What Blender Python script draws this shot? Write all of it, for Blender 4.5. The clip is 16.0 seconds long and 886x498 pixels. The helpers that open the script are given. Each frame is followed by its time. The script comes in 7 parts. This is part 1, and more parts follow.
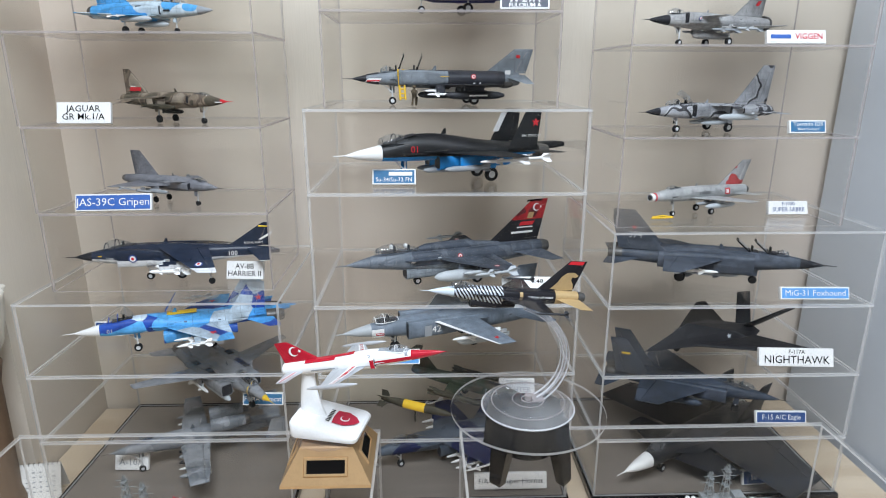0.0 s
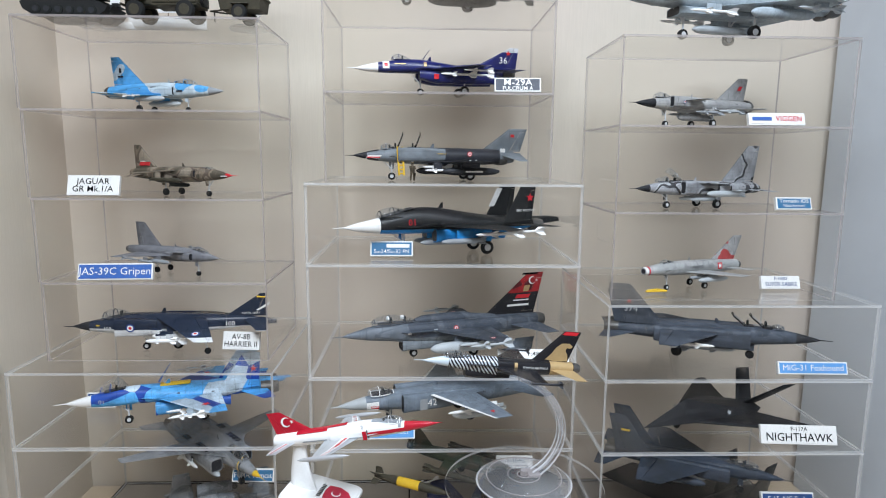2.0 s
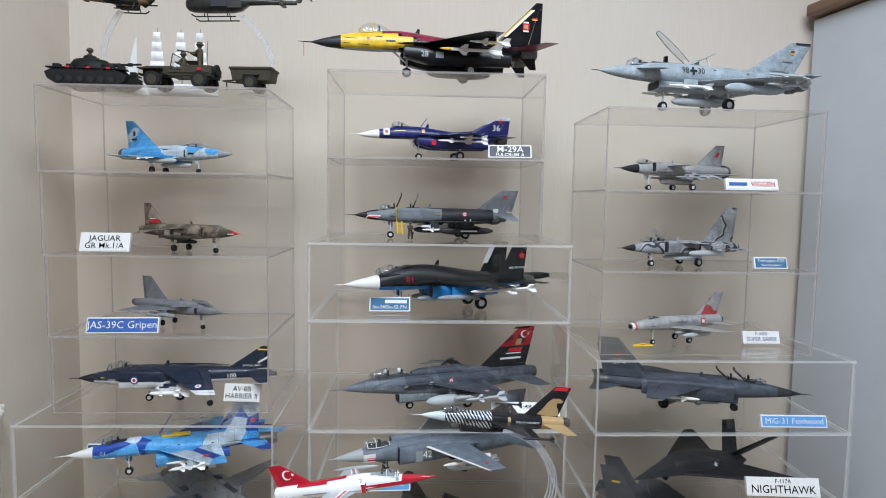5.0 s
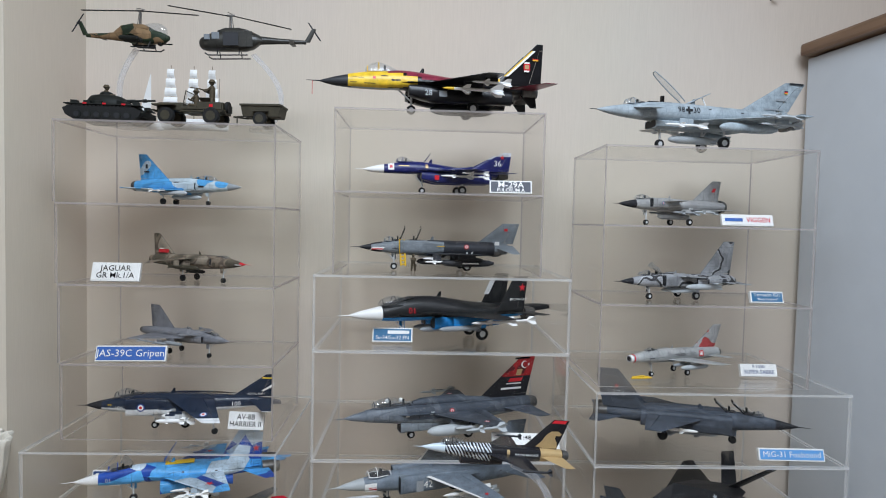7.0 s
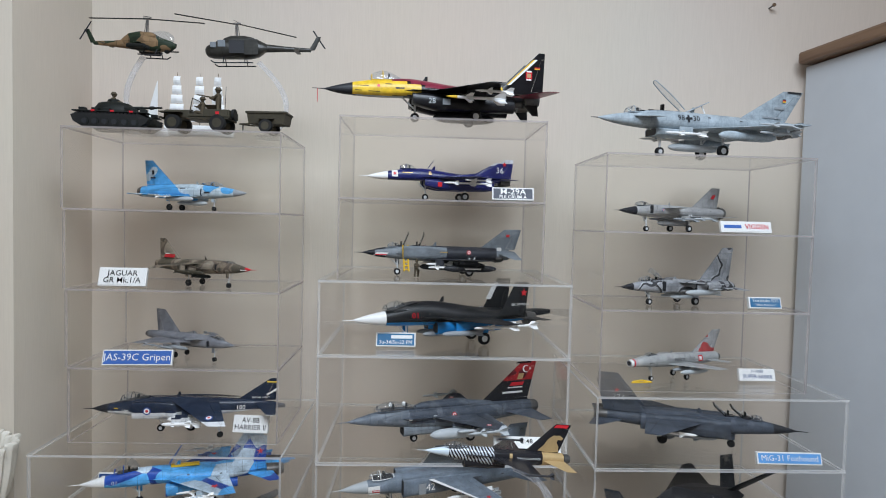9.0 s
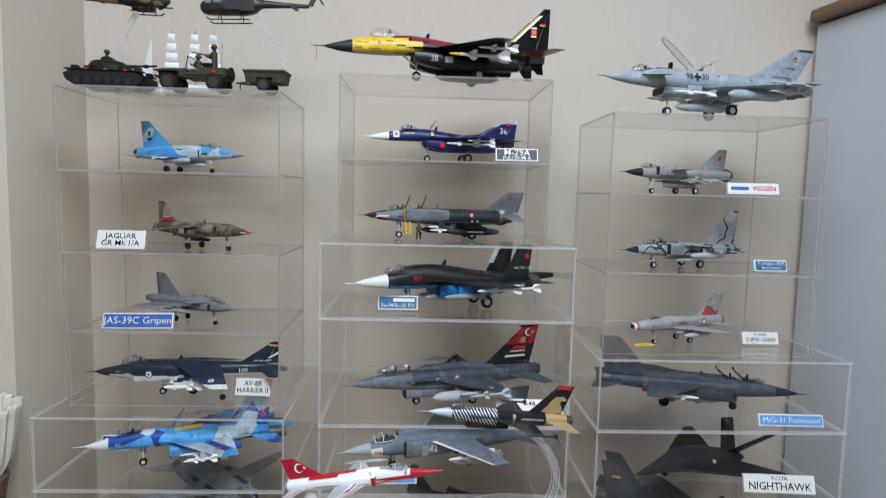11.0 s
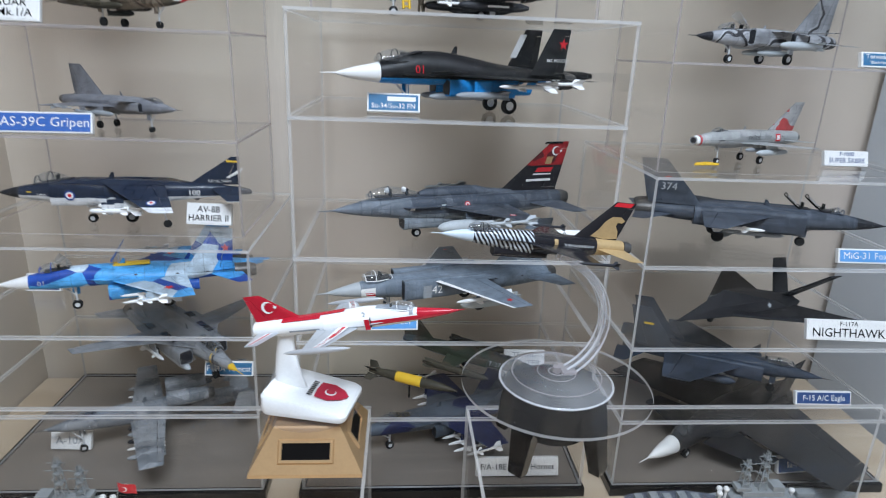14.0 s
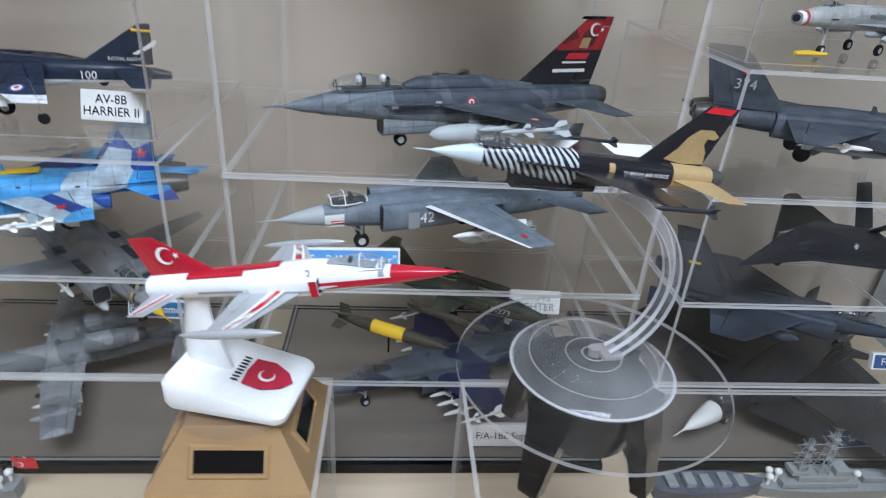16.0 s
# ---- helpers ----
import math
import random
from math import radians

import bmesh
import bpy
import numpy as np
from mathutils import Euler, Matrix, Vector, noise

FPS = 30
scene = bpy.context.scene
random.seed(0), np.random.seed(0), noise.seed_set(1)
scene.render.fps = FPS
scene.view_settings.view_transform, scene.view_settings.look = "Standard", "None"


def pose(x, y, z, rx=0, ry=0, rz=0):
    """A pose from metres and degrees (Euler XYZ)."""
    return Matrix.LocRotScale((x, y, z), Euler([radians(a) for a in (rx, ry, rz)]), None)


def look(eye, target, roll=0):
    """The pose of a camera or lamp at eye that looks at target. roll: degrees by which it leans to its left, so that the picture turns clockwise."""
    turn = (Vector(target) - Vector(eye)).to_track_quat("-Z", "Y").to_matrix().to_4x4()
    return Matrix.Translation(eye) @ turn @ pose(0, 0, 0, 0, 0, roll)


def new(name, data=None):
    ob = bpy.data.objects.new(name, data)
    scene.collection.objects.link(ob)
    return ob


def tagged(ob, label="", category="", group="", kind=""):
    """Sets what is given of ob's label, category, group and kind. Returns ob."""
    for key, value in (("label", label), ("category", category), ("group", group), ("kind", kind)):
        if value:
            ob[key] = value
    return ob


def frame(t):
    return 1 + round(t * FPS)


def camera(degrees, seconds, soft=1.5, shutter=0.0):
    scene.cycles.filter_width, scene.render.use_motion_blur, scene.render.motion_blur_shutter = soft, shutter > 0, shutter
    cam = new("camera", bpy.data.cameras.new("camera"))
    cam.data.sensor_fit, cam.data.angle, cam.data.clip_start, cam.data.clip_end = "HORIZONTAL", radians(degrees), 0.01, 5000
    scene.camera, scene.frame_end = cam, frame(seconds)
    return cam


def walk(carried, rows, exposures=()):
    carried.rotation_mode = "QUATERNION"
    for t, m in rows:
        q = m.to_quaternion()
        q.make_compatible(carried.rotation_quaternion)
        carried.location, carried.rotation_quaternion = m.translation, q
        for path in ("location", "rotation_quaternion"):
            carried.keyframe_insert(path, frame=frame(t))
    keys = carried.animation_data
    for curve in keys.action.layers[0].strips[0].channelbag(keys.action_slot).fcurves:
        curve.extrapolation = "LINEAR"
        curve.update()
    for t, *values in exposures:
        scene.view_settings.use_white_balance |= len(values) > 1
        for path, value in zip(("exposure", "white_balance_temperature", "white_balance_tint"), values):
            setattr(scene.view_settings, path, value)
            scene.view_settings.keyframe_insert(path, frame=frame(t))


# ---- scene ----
cam = camera(72.3, 16.0, soft=1.0, shutter=0.45)
PATH = [
    (0, (-0.006, 0.007, 1.342), (0.055, 1.928, 0.788), 0.1),
    (0.5, (-0.006, -0.004, 1.316), (0.056, 1.944, 0.868), 0.5),
    (1, (-0.005, -0.006, 1.324), (0.059, 1.955, 0.934), 0.4),
    (1.5, (-0.005, -0.012, 1.326), (0.066, 1.96, 1.005), 0.3),
    (2, (0.001, -0.008, 1.333), (0.059, 1.969, 1.034), 0.5),
    (2.5, (0.0, -0.009, 1.335), (0.061, 1.973, 1.071), 0.6),
    (3, (-0.003, -0.012, 1.339), (0.067, 1.974, 1.113), 0.7),
    (3.5, (-0.005, -0.015, 1.351), (0.07, 1.971, 1.125), 0.8),
    (4, (-0.002, -0.032, 1.355), (0.074, 1.958, 1.173), 0.8),
    (6.3, (-0.016, -0.063, 1.373), (0.077, 1.93, 1.238), 1.0),
    (6.5, (-0.006, -0.067, 1.375), (0.071, 1.928, 1.261), 1.1),
    (7, (-0.006, -0.074, 1.38), (0.064, 1.923, 1.293), 1.3),
    (7.5, (-0.012, -0.08, 1.384), (0.07, 1.917, 1.313), 1.2),
    (8, (-0.012, -0.085, 1.389), (0.074, 1.912, 1.328), 1.3),
    (8.5, (-0.013, -0.087, 1.391), (0.061, 1.91, 1.318), 1.4),
    (10.8, (-0.015, -0.079, 1.367), (0.061, 1.914, 1.228), 1.5),
    (11, (-0.018, -0.074, 1.375), (0.06, 1.916, 1.193), 1.4),
    (11.5, (-0.019, -0.076, 1.37), (0.069, 1.909, 1.141), 1.3),
    (12, (-0.014, -0.077, 1.362), (0.052, 1.903, 1.087), 1.1),
    (12.5, (-0.027, -0.06, 1.336), (0.06, 1.912, 1.015), 1.6),
    (13, (-0.059, -0.007, 1.311), (0.059, 1.947, 0.901), 1.7),
    (13.5, (-0.083, 0.052, 1.281), (0.088, 1.973, 0.751), 1.2),
    (14, (-0.043, 0.145, 1.254), (0.104, 2.041, 0.636), 2.3),
    (14.5, (-0.017, 0.206, 1.237), (0.022, 2.091, 0.569), 2.0),
    (15, (-0.050, 0.286, 1.226), (0.020, 2.119, 0.441), 2.0),
    (15.5, (-0.052, 0.34, 1.211), (0.111, 2.14, 0.355), 1.9),
    (16, (-0.023, 0.358, 1.203), (0.144, 2.123, 0.278), 4.2),
]
walk(cam, [(t, look(eye, target, roll)) for t, eye, target, roll in PATH], [(0, 0.0, 6220, 9), (1.5, -0.03, 6220, 9), (3.5, -0.29, 6240, 9), (6.5, -0.28, 6230, 9), (7, -0.41, 6220, 9), (8.5, -0.43, 6200, 9), (11, -0.46, 6180, 9), (12, -0.48, 6110, 9), (12.5, -0.47, 6080, 9), (14, -0.16, 5920, 9), (15, -0.12, 5910, 9), (16, -0.18, 5900, 9)])

# ---- world and light ----
world = bpy.data.worlds.new("world")
scene.world = world
world.use_nodes = True
world.node_tree.nodes["Background"].inputs[0].default_value = (0.75, 0.8, 0.9, 1)
world.node_tree.nodes["Background"].inputs[1].default_value = 0.15
scene.view_settings.exposure = 0.0
scene.cycles.transparent_max_bounces = 48


def area_lamp(name, x, y, z, sx, sy, watts, colour, target):
    data = bpy.data.lights.new(name, "AREA")
    data.shape, data.size, data.size_y, data.energy, data.color = "RECTANGLE", sx, sy, watts, colour
    ob = new(name, data)
    ob.matrix_world = look((x, y, z), target)
    return ob


area_lamp("ceiling_lamp_light", 0.05, -0.22, 2.50, 1.2, 0.8, 74, (0.82, 0.90, 1.0), (0.05, -0.21, 0))

# ---- materials ----


def material(name):
    m = bpy.data.materials.new(name)
    m.use_nodes = True
    return m, m.node_tree.nodes, m.node_tree.links, m.node_tree.nodes["Principled BSDF"]


def plain(name, colour, rough=0.5, metal=0.0, vary=0.12, scale=60.0, bump=0.0, coat=0.0):
    """A paint or solid colour with wear at two scales."""
    m, nodes, links, bsdf = material(name)
    co = nodes.new("ShaderNodeTexCoord")
    fine, coarse = nodes.new("ShaderNodeTexNoise"), nodes.new("ShaderNodeTexNoise")
    fine.inputs["Scale"].default_value, coarse.inputs["Scale"].default_value = scale * 6, scale
    fine.inputs["Detail"].default_value = coarse.inputs["Detail"].default_value = 4
    add = nodes.new("ShaderNodeMath")
    add.operation = "ADD"
    for n in (fine, coarse):
        links.new(co.outputs["Object"], n.inputs["Vector"])
    links.new(fine.outputs["Fac"], add.inputs[0])
    links.new(coarse.outputs["Fac"], add.inputs[1])
    ramp = nodes.new("ShaderNodeMapRange")
    ramp.inputs[1].default_value, ramp.inputs[2].default_value = 0.6, 1.4
    ramp.inputs[3].default_value, ramp.inputs[4].default_value = 1 - vary, 1 + vary
    links.new(add.outputs[0], ramp.inputs[0])
    mix = nodes.new("ShaderNodeVectorMath")
    mix.operation = "SCALE"
    mix.inputs[0].default_value = colour
    links.new(ramp.outputs[0], mix.inputs["Scale"])
    links.new(mix.outputs[0], bsdf.inputs["Base Color"])
    bsdf.inputs["Roughness"].default_value, bsdf.inputs["Metallic"].default_value = rough, metal
    bsdf.inputs["Coat Weight"].default_value = coat
    bsdf.inputs["Specular IOR Level"].default_value = 0.3
    if bump:
        b = nodes.new("ShaderNodeBump")
        b.inputs["Strength"].default_value, b.inputs["Distance"].default_value = bump, 0.002
        links.new(fine.outputs["Fac"], b.inputs["Height"])
        links.new(b.outputs[0], bsdf.inputs["Normal"])
    return m


def camouflage(name, colours, scale=14.0, kind="soft", belly=None, rough=0.55, seed=0.0, line=0.55, stretch=(1, 1, 1), split=0.0, edges=None):
    """Model paint: patches of the colours, fine engraved panel lines, grime. belly: (colour, height) below which another colour lies."""
    m, nodes, links, bsdf = material(name)
    co = nodes.new("ShaderNodeTexCoord")
    mapping = nodes.new("ShaderNodeMapping")
    mapping.inputs["Location"].default_value, mapping.inputs["Scale"].default_value = (seed, seed * 0.7, seed * 1.3), stretch
    links.new(co.outputs["Object"], mapping.inputs["Vector"])
    ramp = nodes.new("ShaderNodeValToRGB")
    ramp.color_ramp.interpolation = "CONSTANT"
    if kind == "soft":
        n = nodes.new("ShaderNodeTexNoise")
        n.inputs["Scale"].default_value, n.inputs["Detail"].default_value = scale, 1.0
        lo, hi = 0.40, 0.60
        links.new(n.outputs["Fac"], ramp.inputs["Fac"])
    else:
        n = nodes.new("ShaderNodeTexVoronoi")
        n.inputs["Scale"].default_value = scale
        sep = nodes.new("ShaderNodeSeparateColor")
        links.new(n.outputs["Color"], sep.inputs[0])
        lo, hi = 0.0, 1.0
        links.new(sep.outputs[0], ramp.inputs["Fac"])
    links.new(mapping.outputs[0], n.inputs["Vector"])
    e = ramp.color_ramp.elements
    k = len(colours)
    e[0].position, e[0].color = 0.0, (*colours[0], 1)
    e[1].position, e[1].color = (lo + (hi - lo) / k if k > 1 else 1.0), (*colours[min(1, k - 1)], 1)
    if k == 2:
        e[1].position = 0.5
    for i in range(2, k):
        el = e.new(lo + (hi - lo) * i / k)
        el.color = (*colours[i], 1)
    out = ramp.outputs["Color"]
    sep = nodes.new("ShaderNodeSeparateXYZ")
    links.new(co.outputs["Object"], sep.inputs[0])
    if belly:
        gt = nodes.new("ShaderNodeMath")
        gt.operation = "LESS_THAN"
        gt.inputs[1].default_value = belly[1]
        links.new(sep.outputs["Z"], gt.inputs[0])
        mx = nodes.new("ShaderNodeMix")
        mx.data_type = "RGBA"
        mx.inputs["B"].default_value = (*belly[0], 1) if len(belly[0]) == 3 else belly[0]
        links.new(gt.outputs[0], mx.inputs["Factor"])
        links.new(out, mx.inputs["A"])
        out = mx.outputs["Result"]
    # engraved panel lines
    line = 0.45 + 0.55 * line
    lines = []
    for axis, other in (("X", "Z"), ("X", "Y")):
        comb = nodes.new("ShaderNodeCombineXYZ")
        links.new(sep.outputs[axis], comb.inputs["X"])
        links.new(sep.outputs[other], comb.inputs["Y"])
        br = nodes.new("ShaderNodeTexBrick")
        br.inputs["Scale"].default_value = 1.0
        br.inputs["Brick Width"].default_value, br.inputs["Row Height"].default_value = 0.026, 0.0115
        br.inputs["Mortar Size"].default_value, br.inputs["Mortar Smooth"].default_value = 0.0005, 0.4
        br.inputs["Color1"].default_value = br.inputs["Color2"].default_value = (1, 1, 1, 1)
        br.inputs["Mortar"].default_value = (line, line, line, 1)
        links.new(comb.outputs[0], br.inputs["Vector"])
        lines.append(br)
    grime = nodes.new("ShaderNodeTexNoise")
    grime.inputs["Scale"].default_value, grime.inputs["Detail"].default_value, grime.inputs["Roughness"].default_value = 55, 8, 0.75
    links.new(co.outputs["Object"], grime.inputs["Vector"])
    rng = nodes.new("ShaderNodeMapRange")
    rng.inputs[1].default_value, rng.inputs[2].default_value, rng.inputs[3].default_value, rng.inputs[4].default_value = 0.3, 0.7, 0.62, 1.28
    links.new(grime.outputs["Fac"], rng.inputs[0])
    for other in (lines[0].outputs["Color"], lines[1].outputs["Color"], rng.outputs[0]):
        mx = nodes.new("ShaderNodeMix")
        mx.data_type, mx.blend_type = "RGBA", "MULTIPLY"
        mx.inputs["Factor"].default_value = 1.0
        links.new(out, mx.inputs["A"])
        links.new(other, mx.inputs["B"])
        out = mx.outputs["Result"]
    links.new(out, bsdf.inputs["Base Color"])
    bsdf.inputs["Roughness"].default_value = rough
    bsdf.inputs["Specular IOR Level"].default_value = 0.3
    return m


def clear(name, tint, gloss=1.0, rough=0.02, haze=0.0, mirror=0.65):
    """Clear acrylic: light goes straight through, the surface mirrors by its angle, and haze mixes in a patchy pale
    diffuse.
    """
    m, nodes, links, bsdf = material(name)
    out = nodes["Material Output"]
    nodes.remove(bsdf)
    tr, gl, mix = nodes.new("ShaderNodeBsdfTransparent"), nodes.new("ShaderNodeBsdfGlossy"), nodes.new("ShaderNodeMixShader")
    tr.inputs[0].default_value, gl.inputs[0].default_value, gl.inputs["Roughness"].default_value = (*tint, 1), (gloss, gloss, gloss, 1), rough
    lw, pw, ml = nodes.new("ShaderNodeLayerWeight"), nodes.new("ShaderNodeMath"), nodes.new("ShaderNodeMath")
    pw.operation, ml.operation = "POWER", "MULTIPLY_ADD"
    pw.inputs[1].default_value, ml.inputs[1].default_value, ml.inputs[2].default_value = 4.5, mirror, 0.003 if mirror < 1 else 0.02
    links.new(lw.outputs["Facing"], pw.inputs[0])
    links.new(pw.outputs[0], ml.inputs[0])
    links.new(ml.outputs[0], mix.inputs[0])
    links.new(tr.outputs[0], mix.inputs[1])
    links.new(gl.outputs[0], mix.inputs[2])
    last = mix.outputs[0]
    if haze:
        di, mx = nodes.new("ShaderNodeBsdfDiffuse"), nodes.new("ShaderNodeMixShader")
        di.inputs[0].default_value = (0.8, 0.8, 0.8, 1)
        co, n, rng = nodes.new("ShaderNodeTexCoord"), nodes.new("ShaderNodeTexNoise"), nodes.new("ShaderNodeMapRange")
        n.inputs["Scale"].default_value, n.inputs["Detail"].default_value = 9, 6
        links.new(co.outputs["Object"], n.inputs["Vector"])
        rng.inputs[1].default_value, rng.inputs[2].default_value, rng.inputs[3].default_value, rng.inputs[4].default_value = 0.35, 0.75, haze * 0.4, haze * 2
        links.new(n.outputs["Fac"], rng.inputs[0])
        links.new(rng.outputs[0], mx.inputs[0])
        links.new(last, mx.inputs[1])
        links.new(di.outputs[0], mx.inputs[2])
        last = mx.outputs[0]
    links.new(last, out.inputs[0])
    return m


def frosted(name, colour, through_part=0.5):
    """The cut edge of an acrylic sheet: matt, half letting light through; a pale colour stands for light piped to it.
    """
    m, nodes, links, bsdf = material(name)
    out = nodes["Material Output"]
    nodes.remove(bsdf)
    tr, di, tl, m1, m2 = (nodes.new(n) for n in ("ShaderNodeBsdfTransparent", "ShaderNodeBsdfDiffuse", "ShaderNodeBsdfTranslucent", "ShaderNodeMixShader", "ShaderNodeMixShader"))
    di.inputs[0].default_value = tl.inputs[0].default_value = (*colour, 1)
    m1.inputs[0].default_value = 0.5
    links.new(di.outputs[0], m1.inputs[1])
    links.new(tl.outputs[0], m1.inputs[2])
    m2.inputs[0].default_value = through_part
    links.new(m1.outputs[0], m2.inputs[1])
    links.new(tr.outputs[0], m2.inputs[2])
    links.new(m2.outputs[0], out.inputs[0])
    return m


def wallpaper():
    m, nodes, links, bsdf = material("wallpaper")
    co, mapping = nodes.new("ShaderNodeTexCoord"), nodes.new("ShaderNodeMapping")
    mapping.inputs["Scale"].default_value = (420, 420, 22)
    fibre, patch = nodes.new("ShaderNodeTexNoise"), nodes.new("ShaderNodeTexNoise")
    fibre.inputs["Scale"].default_value, fibre.inputs["Detail"].default_value = 1.0, 5
    patch.inputs["Scale"].default_value = 1.6
    links.new(co.outputs["Object"], mapping.inputs[0])
    links.new(mapping.outputs[0], fibre.inputs["Vector"])
    links.new(co.outputs["Object"], patch.inputs["Vector"])
    ramp = nodes.new("ShaderNodeValToRGB")
    ramp.color_ramp.elements[0].position, ramp.color_ramp.elements[0].color = 0.3, (0.655, 0.576, 0.491, 1)
    ramp.color_ramp.elements[1].position, ramp.color_ramp.elements[1].color = 0.7, (0.686, 0.605, 0.518, 1)
    links.new(fibre.outputs["Fac"], ramp.inputs[0])
    mx = nodes.new("ShaderNodeMix")
    mx.data_type, mx.blend_type = "RGBA", "MULTIPLY"
    mx.inputs["Factor"].default_value = 0.12
    links.new(ramp.outputs[0], mx.inputs["A"])
    links.new(patch.outputs["Color"], mx.inputs["B"])
    links.new(mx.outputs["Result"], bsdf.inputs["Base Color"])
    b = nodes.new("ShaderNodeBump")
    b.inputs["Strength"].default_value, b.inputs["Distance"].default_value = 0.25, 0.001
    links.new(fibre.outputs["Fac"], b.inputs["Height"])
    links.new(b.outputs[0], bsdf.inputs["Normal"])
    bsdf.inputs["Roughness"].default_value = 0.75
    return m


def wood(name, dark, light, scale=1.0, rough=0.4, axis=0):
    m, nodes, links, bsdf = material(name)
    co, mapping = nodes.new("ShaderNodeTexCoord"), nodes.new("ShaderNodeMapping")
    s = [60 * scale] * 3
    s[axis] = 4 * scale
    mapping.inputs["Scale"].default_value = s
    n, fine = nodes.new("ShaderNodeTexNoise"), nodes.new("ShaderNodeTexNoise")
    n.inputs["Scale"].default_value, n.inputs["Detail"].default_value, n.inputs["Distortion"].default_value = 1, 6, 0.6
    fine.inputs["Scale"].default_value = 3
    links.new(co.outputs["Object"], mapping.inputs[0])
    links.new(mapping.outputs[0], n.inputs["Vector"])
    links.new(mapping.outputs[0], fine.inputs["Vector"])
    ramp = nodes.new("ShaderNodeValToRGB")
    ramp.color_ramp.elements[0].position, ramp.color_ramp.elements[0].color = 0.3, (*dark, 1)
    ramp.color_ramp.elements[1].position, ramp.color_ramp.elements[1].color = 0.7, (*light, 1)
    links.new(n.outputs["Fac"], ramp.inputs[0])
    links.new(ramp.outputs[0], bsdf.inputs["Base Color"])
    b = nodes.new("ShaderNodeBump")
    b.inputs["Strength"].default_value, b.inputs["Distance"].default_value = 0.15, 0.001
    links.new(fine.outputs["Fac"], b.inputs["Height"])
    links.new(b.outputs[0], bsdf.inputs["Normal"])
    bsdf.inputs["Roughness"].default_value = rough
    return m


WALL = wallpaper()
PAINT = plain("white_ceiling_paint", (0.8, 0.79, 0.76), 0.8, vary=0.04, scale=3)
CABINET = plain("satin_white_lacquer", (0.50, 0.527, 0.56), 0.45, vary=0.03, scale=4)
CORNICE = wood("walnut", (0.10, 0.055, 0.03), (0.22, 0.13, 0.075), 0.6, axis=1)
TABLE = wood("pale_oak", (0.50, 0.39, 0.27), (0.66, 0.55, 0.41), 0.5, 0.35)
FLOOR = wood("floor_oak", (0.16, 0.11, 0.08), (0.26, 0.19, 0.14), 0.3)
ACRYLIC = clear("clear_acrylic", (0.988, 0.985, 0.980), 0.9, 0.02, 0.0011, 0.55)
EDGE = frosted("bright_acrylic_edge", (0.90, 0.90, 0.90), 0.50)
EDGE_DIM = frosted("dim_acrylic_edge", (0.60, 0.55, 0.54), 0.45)
# the haze here paints a whitish glare over the canopies
CANOPY = clear("canopy_glass", (0.88, 0.90, 0.92), 1.0, 0.02, 0.05, 1.6)
BLACK = plain("black_plastic", (0.003, 0.003, 0.0035), 0.14, vary=0.2)
VENT = plain("vent_grey_paint", (0.06, 0.06, 0.065), 0.6)
TYRE = plain("tyre_rubber", (0.012, 0.012, 0.012), 0.8)
METAL = plain("burnt_metal", (0.115, 0.11, 0.105), 0.42, 0.6, vary=0.3)
STRUT = plain("gear_paint", (0.55, 0.56, 0.57), 0.4)
WHITE = plain("white_paint", (0.78, 0.78, 0.77), 0.4, vary=0.05)
GREY = plain("grey_paint", (0.28, 0.30, 0.32), 0.55)
LIGHT_GREY = plain("light_grey_paint", (0.42, 0.45, 0.47), 0.5)
DARK = plain("dark_paint", (0.020, 0.021, 0.025), 0.5)
RED = plain("red_paint", (0.55, 0.02, 0.03), 0.3, vary=0.06)
YELLOW = plain("yellow_paint", (0.72, 0.46, 0.03), 0.45)
NAVY = plain("navy_print", (0.03, 0.07, 0.20), 0.4)
BLUE = plain("blue_print", (0.05, 0.13, 0.42), 0.4)
SKY = plain("light_blue_print", (0.12, 0.32, 0.66), 0.4)
TEAL = plain("steel_blue_print", (0.04, 0.15, 0.30), 0.4)
GOLD = plain("gold_lacquer", (0.56, 0.37, 0.19), 0.30, 0.6, vary=0.06)
GOLD_DULL = plain("gold_decal", (0.44, 0.31, 0.15), 0.42, 0.25)
SILVER = plain("silver_paint", (0.50, 0.51, 0.53), 0.35, 0.4)
OLIVE = plain("olive_drab", (0.046, 0.040, 0.026), 0.6, vary=0.25)
OLIVE_DARK = plain("dark_green_paint", (0.007, 0.0085, 0.007), 0.6, vary=0.3)
KHAKI = plain("khaki_cloth", (0.075, 0.058, 0.036), 0.8, vary=0.3)
SAIL = plain("white_sail", (0.80, 0.80, 0.79), 0.6, vary=0.04)
SHIP = plain("ship_grey", (0.25, 0.27, 0.28), 0.55, vary=0.2)
CREAM = plain("cream_ceramic", (0.62, 0.58, 0.50), 0.5, vary=0.05)
BROWN = plain("brown_wood_dark", (0.14, 0.09, 0.055), 0.5, vary=0.2)
TRAY = wood("beige_board", (0.165, 0.142, 0.12), (0.21, 0.182, 0.155), 0.5, 0.3)
PAPER = plain("paper", (0.72, 0.71, 0.68), 0.8, vary=0.05)

# ---- building helpers ----


